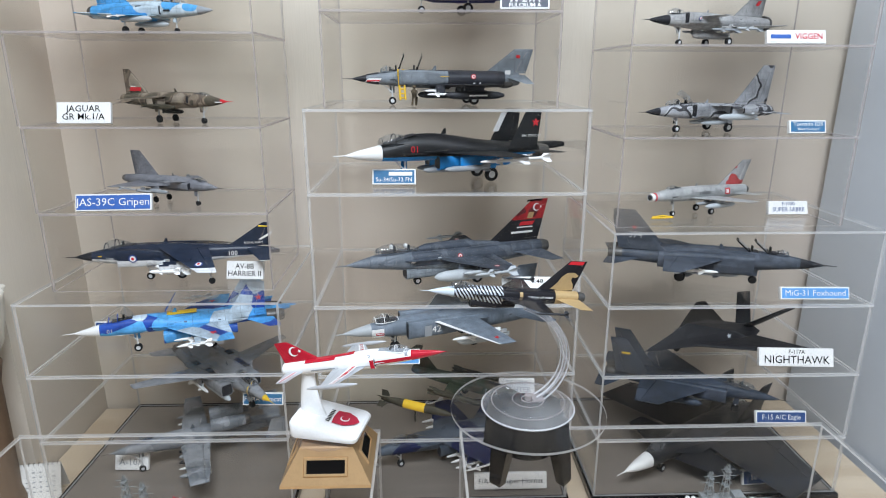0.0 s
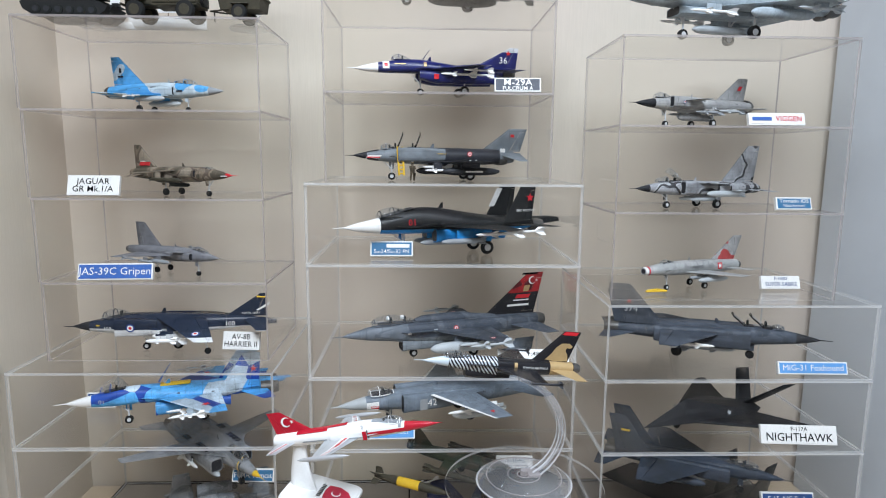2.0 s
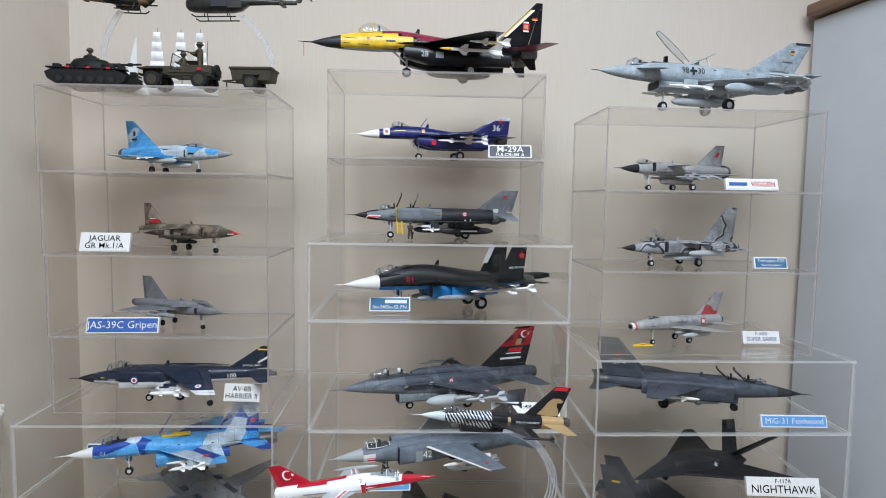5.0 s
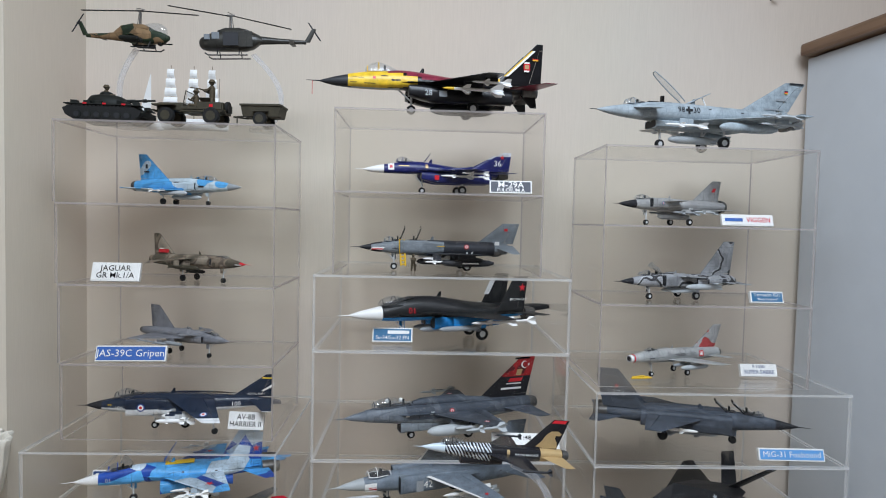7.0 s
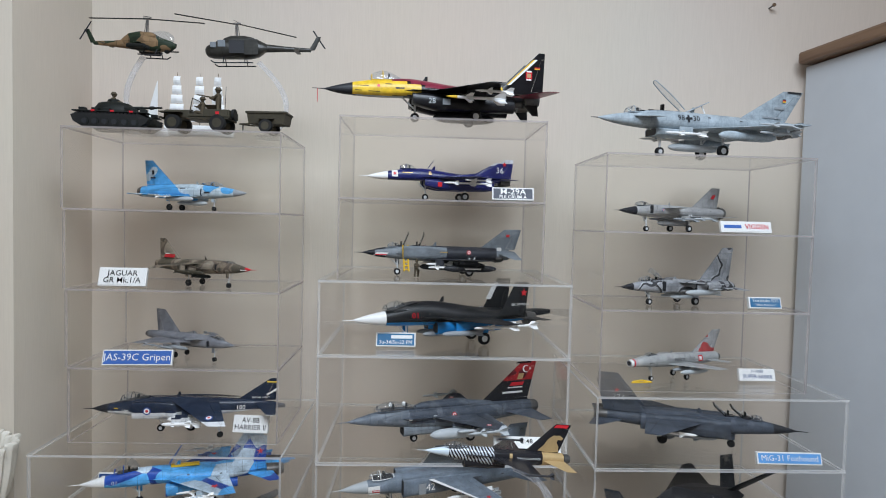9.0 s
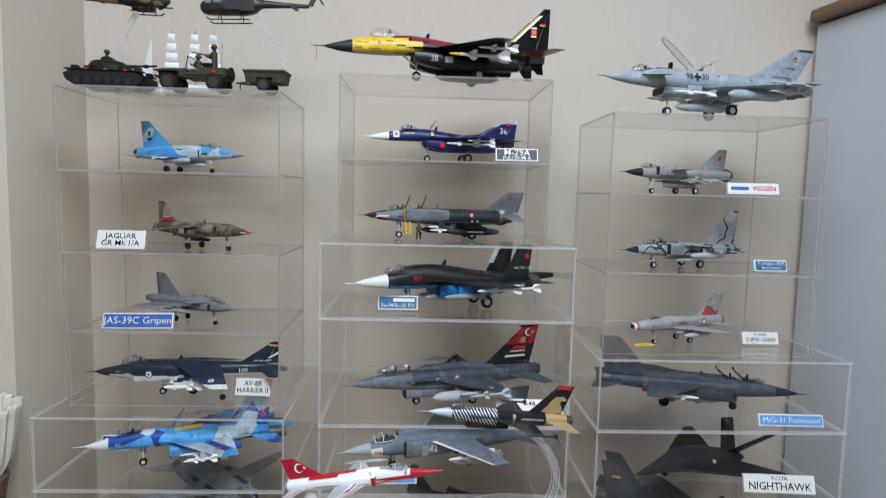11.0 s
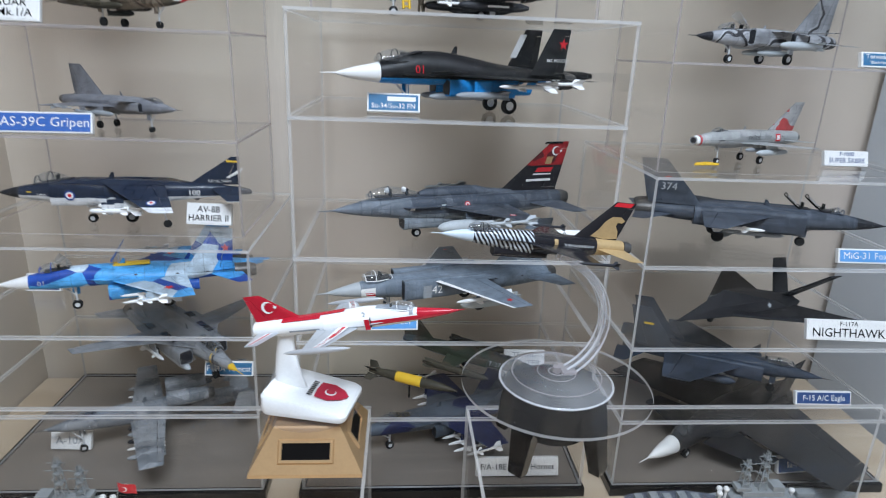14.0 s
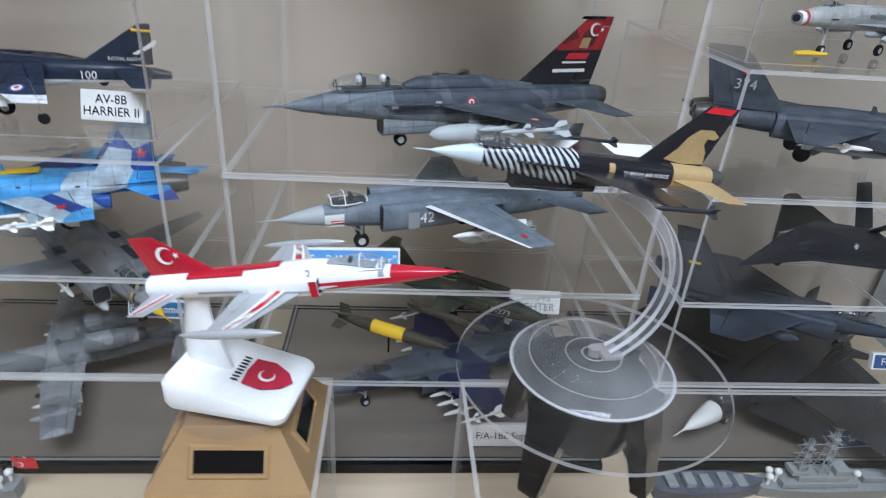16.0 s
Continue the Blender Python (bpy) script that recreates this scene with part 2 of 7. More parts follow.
def part(name, bm, mat, parent, label="", smooth=False):
    """Links a bmesh as one mesh object, under a thing or a part where one is given."""
    me = bpy.data.meshes.new(name)
    bmesh.ops.recalc_face_normals(bm, faces=bm.faces)
    bm.to_mesh(me)
    bm.free()
    for one in (mat if isinstance(mat, (list, tuple)) else [mat]):
        me.materials.append(one)
    if smooth:
        for p in me.polygons:
            p.use_smooth = True
        me.set_sharp_from_angle(angle=radians(38))
    ob = new(name, me)
    if parent:
        ob.parent = parent
    if label:
        ob["label"] = label
    return ob


def thing(name, m, label, category, group="", kind=""):
    ob = new(name)
    ob.empty_display_size = 0.02
    ob.matrix_world = m
    return tagged(ob, label, category, group, kind)


def add_box(bm, x0, x1, y0, y1, z0, z1, index=0, bevel=0.0):
    r = bmesh.ops.create_cube(bm, size=1)
    vs = r["verts"]
    for v in vs:
        v.co = Vector((x0 + (v.co.x + 0.5) * (x1 - x0), y0 + (v.co.y + 0.5) * (y1 - y0), z0 + (v.co.z + 0.5) * (z1 - z0)))
    faces = {f for v in vs for f in v.link_faces}
    for f in faces:
        f.material_index = index
    if bevel:
        es = list({e for v in vs for e in v.link_edges})
        bmesh.ops.bevel(bm, geom=es, offset=bevel, segments=2, affect="EDGES", profile=0.5)
    return vs


def box_bm(x0, x1, y0, y1, z0, z1, bevel=0.0):
    bm = bmesh.new()
    add_box(bm, x0, x1, y0, y1, z0, z1, 0, bevel)
    return bm


def add_rod(bm, a, b, r0, r1=None, n=10, index=0):
    """A round bar from a to b."""
    a, b = Vector(a), Vector(b)
    d = b - a
    q = d.to_track_quat("Z", "Y").to_matrix().to_4x4()
    r = bmesh.ops.create_cone(bm, cap_ends=True, segments=n, radius1=r0, radius2=r0 if r1 is None else r1, depth=d.length, matrix=Matrix.Translation((a + b) / 2) @ q)
    for f in {f for v in r["verts"] for f in v.link_faces}:
        f.material_index = index
    return r["verts"]


def add_rings(bm, rings, index=0, caps=True):
    """Joins rings of equally many points into a skin."""
    rows = [[bm.verts.new(p) for p in ring] for ring in rings]
    n = len(rows[0])
    for a, b in zip(rows, rows[1:]):
        for i in range(n):
            f = bm.faces.new((a[i], a[(i + 1) % n], b[(i + 1) % n], b[i]))
            f.material_index = index
    if caps:
        for row in (rows[0], rows[-1]):
            try:
                bm.faces.new(row).material_index = index
            except ValueError:
                pass
    return rows


def lathe(profile, axis=(0, 0, 0), n=24, along="z", index=0, bm=None):
    """A turned shape from (position, radius) rows along an axis."""
    bm = bm or bmesh.new()
    rings = []
    for s, r in profile:
        ring = []
        for i in range(n):
            a = 2 * math.pi * i / n
            c, d = max(r, 1e-5) * math.cos(a), max(r, 1e-5) * math.sin(a)
            ring.append(Vector(axis) + (Vector((c, d, s)) if along == "z" else Vector((s, c, d)) if along == "x" else Vector((c, s, d))))
        rings.append(ring)
    add_rings(bm, rings, index)
    return bm


def oval(x, hw, top, bottom, p=2.2, n=20, yc=0.0, zc=0.0):
    """A rounded cross-section across x, from bottom to top."""
    ring = []
    for i in range(n):
        a = 2 * math.pi * i / n
        c, s = math.cos(a), math.sin(a)
        y = hw * math.copysign(abs(c) ** (2 / p), c)
        z = math.copysign(abs(s) ** (2 / p), s)
        z *= top if s >= 0 else -bottom
        ring.append(Vector((x, yc + y, zc + z)))
    return ring


SECTION = ((0, .06), (.04, .45), (.14, .85), (.3, 1), (.55, .9), (.75, .62), (.9, .30), (1, .09))


def section_at(c):
    for (a, p), (b, q) in zip(SECTION, SECTION[1:]):
        if c <= b:
            return p + (q - p) * (c - a) / (b - a)
    return SECTION[-1][1]


def add_blade(bm, rle, rte, tle, tte, thick, normal, index=0, tip=0.45, c0=0.0, c1=1.0, s0=0.0, s1=1.0):
    """A wing or fin, or a piece of one from c0 to c1 of its chord and s0 to s1 of its span, with an aerofoil section."""
    rle, rte, tle, tte, nn = (Vector(v) for v in (rle, rte, tle, tte, normal))
    cs = [c0] + [c for c, _ in SECTION if c0 + .01 < c < c1 - .01] + [c1]
    rings = []
    for f in (s0, s1):
        le, te, t = rle.lerp(tle, f), rte.lerp(tte, f), thick * (1 + (tip - 1) * f)
        rings.append([le.lerp(te, c) + nn * t * section_at(c) for c in cs] + [le.lerp(te, c) - nn * t * section_at(c) for c in reversed(cs)])
    add_rings(bm, rings, index)


def text_mesh(text, size, align="CENTER", bold=0.0, shear=0.0):
    cu = bpy.data.curves.new("lettering", "FONT")
    cu.body, cu.size, cu.align_x, cu.align_y, cu.offset, cu.shear, cu.resolution_u = text, size, align, "CENTER", bold, shear, 2
    tmp = bpy.data.objects.new("lettering", cu)
    me = bpy.data.meshes.new_from_object(tmp)
    bpy.data.objects.remove(tmp)
    bpy.data.curves.remove(cu)
    return me


def lettering(text, size, m, mat, parent, name="lettering", bold=0.0, shear=0.0, wide=1.0, depth=None):
    """Flat printed words on the plane of m."""
    me = text_mesh(text, size, bold=bold, shear=shear)
    me.transform(m @ Matrix.Diagonal((wide, 1, 1, 1)))
    me.materials.clear()
    me.materials.append(mat)
    ob = new(name, me)
    ob.parent = parent
    return ob

# ---- the room ----
BACK, TOP = 1.215, 0.640          # the back wall's face, the table's top
LEFT = -0.705


def structure(name, bm, mat, label, category):
    return tagged(part(name, bm, mat, None), label, category, kind="structure")


structure("wall_north", box_bm(-2.2, 2.4, BACK, BACK + 0.12, 0, 2.6), WALL, "beige wallpapered wall with fine vertical fibres", "wall")
structure("wall_west", box_bm(LEFT - 1.5, LEFT, 0.968, BACK, 0, 2.6), WALL, "beige papered return of the wall beside the cases", "wall")
structure("wall_far_west", box_bm(-2.32, -2.2, -2.2, BACK + 0.12, 0, 2.6), WALL, "beige wallpapered side wall of the room", "wall")
structure("wall_east", box_bm(2.4, 2.52, -2.2, BACK + 0.12, 0, 2.6), WALL, "beige wallpapered side wall of the room", "wall")
structure("wall_south", box_bm(-2.2, 2.4, -2.32, -2.2, 0, 2.6), WALL, "beige wallpapered wall at the room's other end", "wall")
structure("floor", box_bm(-2.32, 2.52, -2.32, BACK + 0.12, -0.1, 0), FLOOR, "brown oak floor of the room", "floor")
structure("ceiling", box_bm(-2.32, 2.52, -2.32, BACK + 0.12, 2.6, 2.7), PAINT, "white painted ceiling", "ceiling")

# a bare nail in the back wall
nail = thing("wall_nail", pose(0.724, BACK, 1.868), "small dark nail in the beige papered wall", "nail")
bm = bmesh.new()
add_rod(bm, (0, .010, 0), (.002, -.016, .003), .0016, None, 8)
part("shank", bm, METAL, nail)
part("head", lathe([(-.019, .0038), (-.0165, .0042), (-.0155, .0030)], (.002, 0, .003), 12, "y"), BROWN, nail)

# the ceiling lamp's housing, over the camera
lamp = thing("ceiling_lamp", pose(0.05, -0.22, 2.6), "white flat ceiling lamp over the display", "ceiling lamp")
part("housing", box_bm(-0.68, 0.68, -0.48, 0.48, -0.09, 0, 0.01), PAINT, lamp)

# the table
table = thing("table", pose(0, 0, 0), "pale oak table that carries the acrylic cases", "table")
top = box_bm(LEFT + 0.003, 0.80, 0.30, 1.205, TOP - 0.03, TOP, 0.003)
add_box(top, -0.95, LEFT + 0.003, 0.30, 0.962, TOP - 0.03, TOP, 0, 0.003)
part("tabletop", top, TABLE, table)
for x in (-0.9, 0.70):
    for y in (0.34, 0.88):
        part("leg", box_bm(x, x + 0.05, y, y + 0.05, 0, TOP - 0.03, 0.003), TABLE, table)

# the white cabinet with its walnut top, turned a little from the wall
cab = thing("cabinet", pose(0.800, 1.195, 0, 0, 0, 8), "tall white cabinet with a walnut top board", "cabinet")
part("body", box_bm(0, 0.5, -1.0, 0, 0, 1.742, 0.002), CABINET, cab)
part("top_board", box_bm(-0.022, 0.52, -1.03, 0.0, 1.745, 1.771, 0.006), CORNICE, cab, "walnut top board")

# ---- acrylic cases ----
SHEET = 0.003


def sheet(name, x0, x1, y0, y1, z0, z1, parent, edge):
    """One acrylic sheet: clear faces, frosted edges."""
    bm = box_bm(x0, x1, y0, y1, z0, z1)
    sizes = (x1 - x0, y1 - y0, z1 - z0)
    thin = sizes.index(min(sizes))
    for f in bm.faces:
        f.normal_update()
        f.material_index = 0 if abs(f.normal[thin]) > 0.5 else 1
    ob = part(name, bm, [ACRYLIC, edge], parent)
    return ob


def case(x0, x1, y0, y1, z0, z1, label, edge, group, back=True):
    s = SHEET if edge is EDGE_DIM else 0.0036
    c = thing("display_case", pose((x0 + x1) / 2, (y0 + y1) / 2, z0), label, "display case", group)
    w, d, h = (x1 - x0) / 2, (y1 - y0) / 2, z1 - z0 - 0.0006
    sheet("top_panel", -w, w, -d, d, h - s, h, c, edge)
    sheet("front_panel", -w, w, -d, -d + s, 0, h - s - 0.0003, c, edge)
    if back:
        sheet("back_panel", -w, w, d - s, d, 0, h - s - 0.0003, c, edge)
    sheet("side_panel", -w, -w + s, -d + s + 0.0003, d - s - 0.0003, 0, h - s - 0.0003, c, edge)
    sheet("side_panel", w - s, w, -d + s + 0.0003, d - s - 0.0003, 0, h - s - 0.0003, c, edge)
    return c


BIG = "wide clear acrylic case with pale edges, stacked"
SMALL = "small clear acrylic case, stacked above the wide ones"
G1, G2, G3 = "wide acrylic cases", "small acrylic cases", "low acrylic boxes in front"
Z_L = (0.655, 0.776, 0.892, 1.012)
Z_C = (0.655, 0.770, 0.887, 1.003, 1.177, 1.296)
Z_R = (0.655, 0.763, 0.879, 0.998, 1.117)
S_L = (1.012, 1.138, 1.268, 1.400, 1.533)
S_C = (1.296, 1.428, 1.560)
S_R = (1.117, 1.254, 1.384, 1.513)
for lo, hi in zip(Z_L, Z_L[1:]):
    case(-0.622, -0.228, 0.87, 1.19, lo, hi, BIG, EDGE, G1)
for lo, hi in zip(Z_C, Z_C[1:]):
    case(-0.174, 0.231, 0.87, 1.19, lo, hi, BIG, EDGE, G1)
for lo, hi in zip(Z_R, Z_R[1:]):
    case(0.277, 0.694, 0.87, 1.19, lo, hi, BIG, EDGE, G1)
for i, (lo, hi) in enumerate(zip(S_L, S_L[1:])):
    case(-0.590 - 0.0035 * i, -0.246, 0.922, 1.13, lo, hi, SMALL, EDGE_DIM, G2)
for lo, hi in zip(S_C, S_C[1:]):
    case(-0.149, 0.189, 0.90, 1.11, lo, hi, SMALL, EDGE_DIM, G2)
for lo, hi in zip(S_R, S_R[1:]):
    case(0.288, 0.641, 0.90, 1.11, lo, hi, SMALL, EDGE_DIM, G2)

# black plinth boards under the stacks
for x0, x1 in ((-0.626, -0.224), (-0.178, 0.235), (0.273, 0.698)):
    p = thing("plinth_frame", pose((x0 + x1) / 2, 1.03, TOP), "thin black frame under a stack of cases", "plinth", "black plinth frames")
    w = (x1 - x0) / 2
    part("front_rail", box_bm(-w, w, -0.166, -0.154, 0, 0.0145, 0.001), BLACK, p)
    part("back_rail", box_bm(-w, w, 0.154, 0.166, 0, 0.0145, 0.001), BLACK, p)
    part("side_rail", box_bm(-w, -w + 0.008, -0.1535, 0.1535, 0, 0.0145, 0.001), BLACK, p)
    part("side_rail", box_bm(w - 0.008, w, -0.1535, 0.1535, 0, 0.0145, 0.001), BLACK, p)
    part("tray", box_bm(-w + 0.0085, w - 0.0085, -0.1535, 0.1535, 0.006, 0.0143), TRAY, p, "pale beige tray")

# low wide boxes in front
NEAR = 0.838
for x0, x1 in ((-0.596, -0.073), (0.044, 0.593)):
    case(x0, x1, 0.50, 0.797, TOP + 0.0005, NEAR, "low wide clear acrylic box on the table", EDGE, G3)

# ---- model aircraft ----


def side_width(stations, x, z):
    """Half width of a body at height z off its axis."""
    for (x0, w0, t0, b0), (x1, w1, t1, b1) in zip(stations, stations[1:]):
        if x1 <= x <= x0:
            f = (x0 - x) / max(x0 - x1, 1e-6)
            w, t, b = w0 + (w1 - w0) * f, t0 + (t1 - t0) * f, b0 + (b1 - b0) * f
            r = z / t if z >= 0 else z / b
            return w * max(0.0, 1 - min(abs(r), 1) ** 2.2) ** (1 / 2.2)
    return 0.0


def store(parent, name, x, y, z, length, r, mat, fins=0.0, nose=None, tail_mat=None):
    """A tank, bomb or missile: turned body and four tail fins."""
    if name == "missile":
        r *= .78
    prof = [(0.5, 0.05), (0.47, 0.45), (0.42, 0.75), (0.32, 0.97), (0.2, 1.0), (-0.25, 1.0), (-0.4, 0.8), (-0.5, 0.35)]
    bm = lathe([(s * length, q * r) for s, q in prof], (x, y, z), 12, "x")
    if nose:
        for f in bm.faces:
            if f.calc_center_median().x > x + length * 0.36:
                f.material_index = 1
    if fins:
        for k in range(4):
            a = math.pi / 4 + k * math.pi / 2
            d = Vector((0, math.cos(a), math.sin(a)))
            o = Vector((x, y, z))
            add_blade(bm, o + Vector((-0.26 * length, 0, 0)) + d * r * 0.8, o + Vector((-0.48 * length, 0, 0)) + d * r * 0.6, o + Vector((-0.38 * length, 0, 0)) + d * fins, o + Vector((-0.5 * length, 0, 0)) + d * fins, r * 0.12, d.cross(Vector((1, 0, 0))))
            if fins > r * 1.9:
                add_blade(bm, o + Vector((0.2 * length, 0, 0)) + d * r * 0.8, o + Vector((0.06 * length, 0, 0)) + d * r * 0.8, o + Vector((0.11 * length, 0, 0)) + d * fins * 0.8, o + Vector((0.05 * length, 0, 0)) + d * fins * 0.8, r * 0.12, d.cross(Vector((1, 0, 0))))
    return part(name, bm, [mat, nose] if nose else mat, parent, "", True)


def star_mesh(bm, m, r, index=0, inner=0.4):
    pts = [m @ Vector((math.sin(i * math.pi / 5) * (r if i % 2 == 0 else r * inner), math.cos(i * math.pi / 5) * (r if i % 2 == 0 else r * inner), 0)) for i in range(10)]
    c = bm.verts.new(m @ Vector((0, 0, 0)))
    vs = [bm.verts.new(p) for p in pts]
    for i in range(10):
        bm.faces.new((c, vs[i], vs[(i + 1) % 10])).material_index = index


def disc_mesh(bm, m, r, index=0, n=20, inner=0.0):
    vs = [bm.verts.new(m @ Vector((math.cos(i * 2 * math.pi / n) * r, math.sin(i * 2 * math.pi / n) * r, 0))) for i in range(n)]
    if inner:
        ws = [bm.verts.new(m @ Vector((math.cos(i * 2 * math.pi / n) * inner, math.sin(i * 2 * math.pi / n) * inner, 0))) for i in range(n)]
        for i in range(n):
            bm.faces.new((vs[i], vs[(i + 1) % n], ws[(i + 1) % n], ws[i])).material_index = index
    else:
        bm.faces.new(vs).material_index = index


def crescent_mesh(bm, m, r, index=0, n=22):
    out, inn = [], []
    for i in range(n + 1):
        a = radians(38) + i * (2 * math.pi - radians(76)) / n
        out.append(bm.verts.new(m @ Vector((math.cos(a) * r, math.sin(a) * r, 0))))
        b = radians(52) + i * (2 * math.pi - radians(104)) / n
        inn.append(bm.verts.new(m @ Vector((math.cos(b) * r * 0.79 + r * 0.24, math.sin(b) * r * 0.79, 0))))
    for i in range(n):
        bm.faces.new((out[i], out[i + 1], inn[i + 1], inn[i])).material_index = index


def jet(name, m, label, L, h, body, skin, radome=None, radome_to=0.12, side=1, wing=None, tail=None, fins=(), canard=None, lerx=None, canopy=None, canopy_open=0.0, frame_mat=None,
        intakes=(), nozzles=(), gear=None, stores=(), pitot=0.05, marks=(), wing_skin=None, fin_skin=None, spine=None, extra=None, group="model aircraft", tail_skin=None, pitch=0.0, cockpit=DARK, seats=1, bands=(), helmets=False, slat_mat=None, wing_marks=()):
    """A model aircraft. Lengths are parts of L; x runs from the nose at 0 to the tail at 1; h: the axis' height over the ground. side: which flank carries the marks."""
    jt = thing(name, m, label, "model aircraft", group)
    P = Matrix.Translation((0, 0, h * L)) @ pose(0, 0, 0, 0, pitch, 0)

    def X(u):
        return L * (0.5 - u)
    st = [(X(u), w * L, t * L, b * L) for u, w, t, b in body]
    # smooth the row of sections
    dense = []
    for (a, b) in zip(st, st[1:]):
        for k in range(6):
            f = k / 6
            dense.append(tuple(p + (q - p) * f for p, q in zip(a, b)))
    dense.append(st[-1])
    sm = dense[:]
    for _ in range(6):
        sm = [sm[0]] + [tuple((a + 2 * b + c) / 4 for a, b, c in zip(sm[i - 1], sm[i], sm[i + 1])) for i in range(1, len(sm) - 1)] + [sm[-1]]
    dense = sm

    def finish(nm, bm, mat, parent=None, lab="", smooth=True):
        bmesh.ops.transform(bm, matrix=P, verts=bm.verts)
        return part(nm, bm, mat, parent or jt, lab, smooth)
    cut = X(radome_to)
    rings = [oval(x, w, t, b) for x, w, t, b in dense]
    k = next(i for i, d in enumerate(dense) if d[0] < cut)
    bm = bmesh.new()
    add_rings(bm, rings[k:] if radome else rings)
    fus = finish("fuselage", bm, skin)
    if radome:
        bm = bmesh.new()
        add_rings(bm, rings[:k + 1])
        finish("radome", bm, radome)
    for u0, u1, a0, a1, mat, lab in bands:
        bm = bmesh.new()
        rows = []
        for x, w, t, b in dense:
            if not X(u1) - 1e-6 <= x <= X(u0) + 1e-6:
                continue
            row = []
            for i in range(17):
                a = radians(a0 + (a1 - a0) * i / 16)
                c, q = math.cos(a), math.sin(a)
                y = (w + 0.0007) * math.copysign(abs(c) ** (2 / 2.2), c)
                z = math.copysign(abs(q) ** (2 / 2.2), q) * ((t + 0.0007) if q >= 0 else -(b - 0.0007))
                row.append(bm.verts.new((x, y * (side if a0 > -91 and a1 < 181 and abs(a0 + a1 - 180) > 1 else 1), z)))
            rows.append(row)
        for r0, r1 in zip(rows, rows[1:]):
            for i in range(16):
                bm.faces.new((r0[i], r0[i + 1], r1[i + 1], r1[i]))
        if rows:
            finish("painted_band", bm, mat, None, lab)
    if pitot:
        bm = bmesh.new()
        add_rod(bm, (X(-pitot), 0, dense[0][2] * 0), (X(0.012), 0, 0), L * 0.0012, L * 0.003, 8)
        finish("pitot_tube", bm, radome or METAL)
    wm, tm, fm = wing_skin or skin, tail_skin or wing_skin or skin, fin_skin or skin
    for spec, nm, mat in ((wing, "wing", wm), (tail, "tailplane", tm), (canard, "canard", wm), (lerx, "wing_root", wm)):
        if not spec:
            continue
        u, c, y0, span, ct, sweep, z, dih = spec
        for s in (1, -1):
            blade = ((X(u), s * y0 * L, z * L), (X(u + c), s * y0 * L, z * L), (X(u + sweep), s * span * L, (z + dih) * L), (X(u + sweep + ct), s * span * L, (z + dih) * L), L * max(0.0032, 0.016 * c), (0, 0, 1))
            bm = bmesh.new()
            if nm != "wing":
                add_blade(bm, *blade)
                finish(nm, bm, mat)
                continue
            front = .10 if slat_mat else 0
            add_blade(bm, *blade, c0=front, c1=.75)
            add_blade(bm, *blade, c0=.7501, s1=.08)
            add_blade(bm, *blade, c0=.7501, s0=.93)
            panel = finish(nm, bm, mat)
            for piece, f0, f1 in (("flap", .088, .50), ("aileron", .508, .922)):
                bm = bmesh.new()
                add_blade(bm, *blade, c0=.762, s0=f0, s1=f1)
                finish(piece, bm, mat, panel)
            if slat_mat:
                bm = bmesh.new()
                add_blade(bm, *blade, c1=.098)
                finish("slat", bm, slat_mat, panel, "pale leading edge")
            for kind, f, cc, size, tint in wing_marks:
                bm = bmesh.new()
                le = Vector(blade[0]).lerp(Vector(blade[2]), f)
                te = Vector(blade[1]).lerp(Vector(blade[3]), f)
                o = le.lerp(te, cc) + Vector((0, 0, blade[4] * (1 - .55 * f) + .0006))
                tilt_m = Matrix.Translation(o) @ Matrix.Rotation(math.atan2(dih, span - y0) * s, 4, "X")
                if kind == "ring":
                    for k, q in enumerate((1, .7, .36)):
                        disc_mesh(bm, tilt_m @ Matrix.Translation((0, 0, .0003 * k)), size * L * q, k)
                else:
                    star_mesh(bm, tilt_m, size * L)
                finish("wing_mark", bm, [tint, WHITE, RED] if kind == "ring" else tint, panel, smooth=False)
    for u, c, y, z, hgt, ct, sweep, cant in fins:
        blade = ((X(u), y * L, z * L), (X(u + c), y * L, z * L), (X(u + sweep), (y + cant) * L, (z + hgt) * L), (X(u + sweep + ct), (y + cant) * L, (z + hgt) * L), L * 0.006, (0, 1, 0))
        bm = bmesh.new()
        add_blade(bm, *blade, c1=.72)
        add_blade(bm, *blade, c0=.7201, s1=.06)
        add_blade(bm, *blade, c0=.7201, s0=.86)
        fin = finish("fin", bm, fm)
        bm = bmesh.new()
        add_blade(bm, *blade, c0=.735, s0=.068, s1=.852)
        finish("rudder", bm, fm, fin)
    # blade aerials on the back and belly, dark vents on the flanks
    if gear:
        for u, up in ((.44, 1), (.58, -1)):
            row = min(dense, key=lambda d: abs(d[0] - X(u)))
            z0 = (row[2] if up > 0 else row[3]) * .97
            bm = bmesh.new()
            add_blade(bm, (X(u), 0, z0), (X(u + .026), 0, z0), (X(u + .016), 0, z0 + up * .026 * L), (X(u + .026), 0, z0 + up * .026 * L), L * .0018, (0, 1, 0))
            finish("aerial", bm, skin)
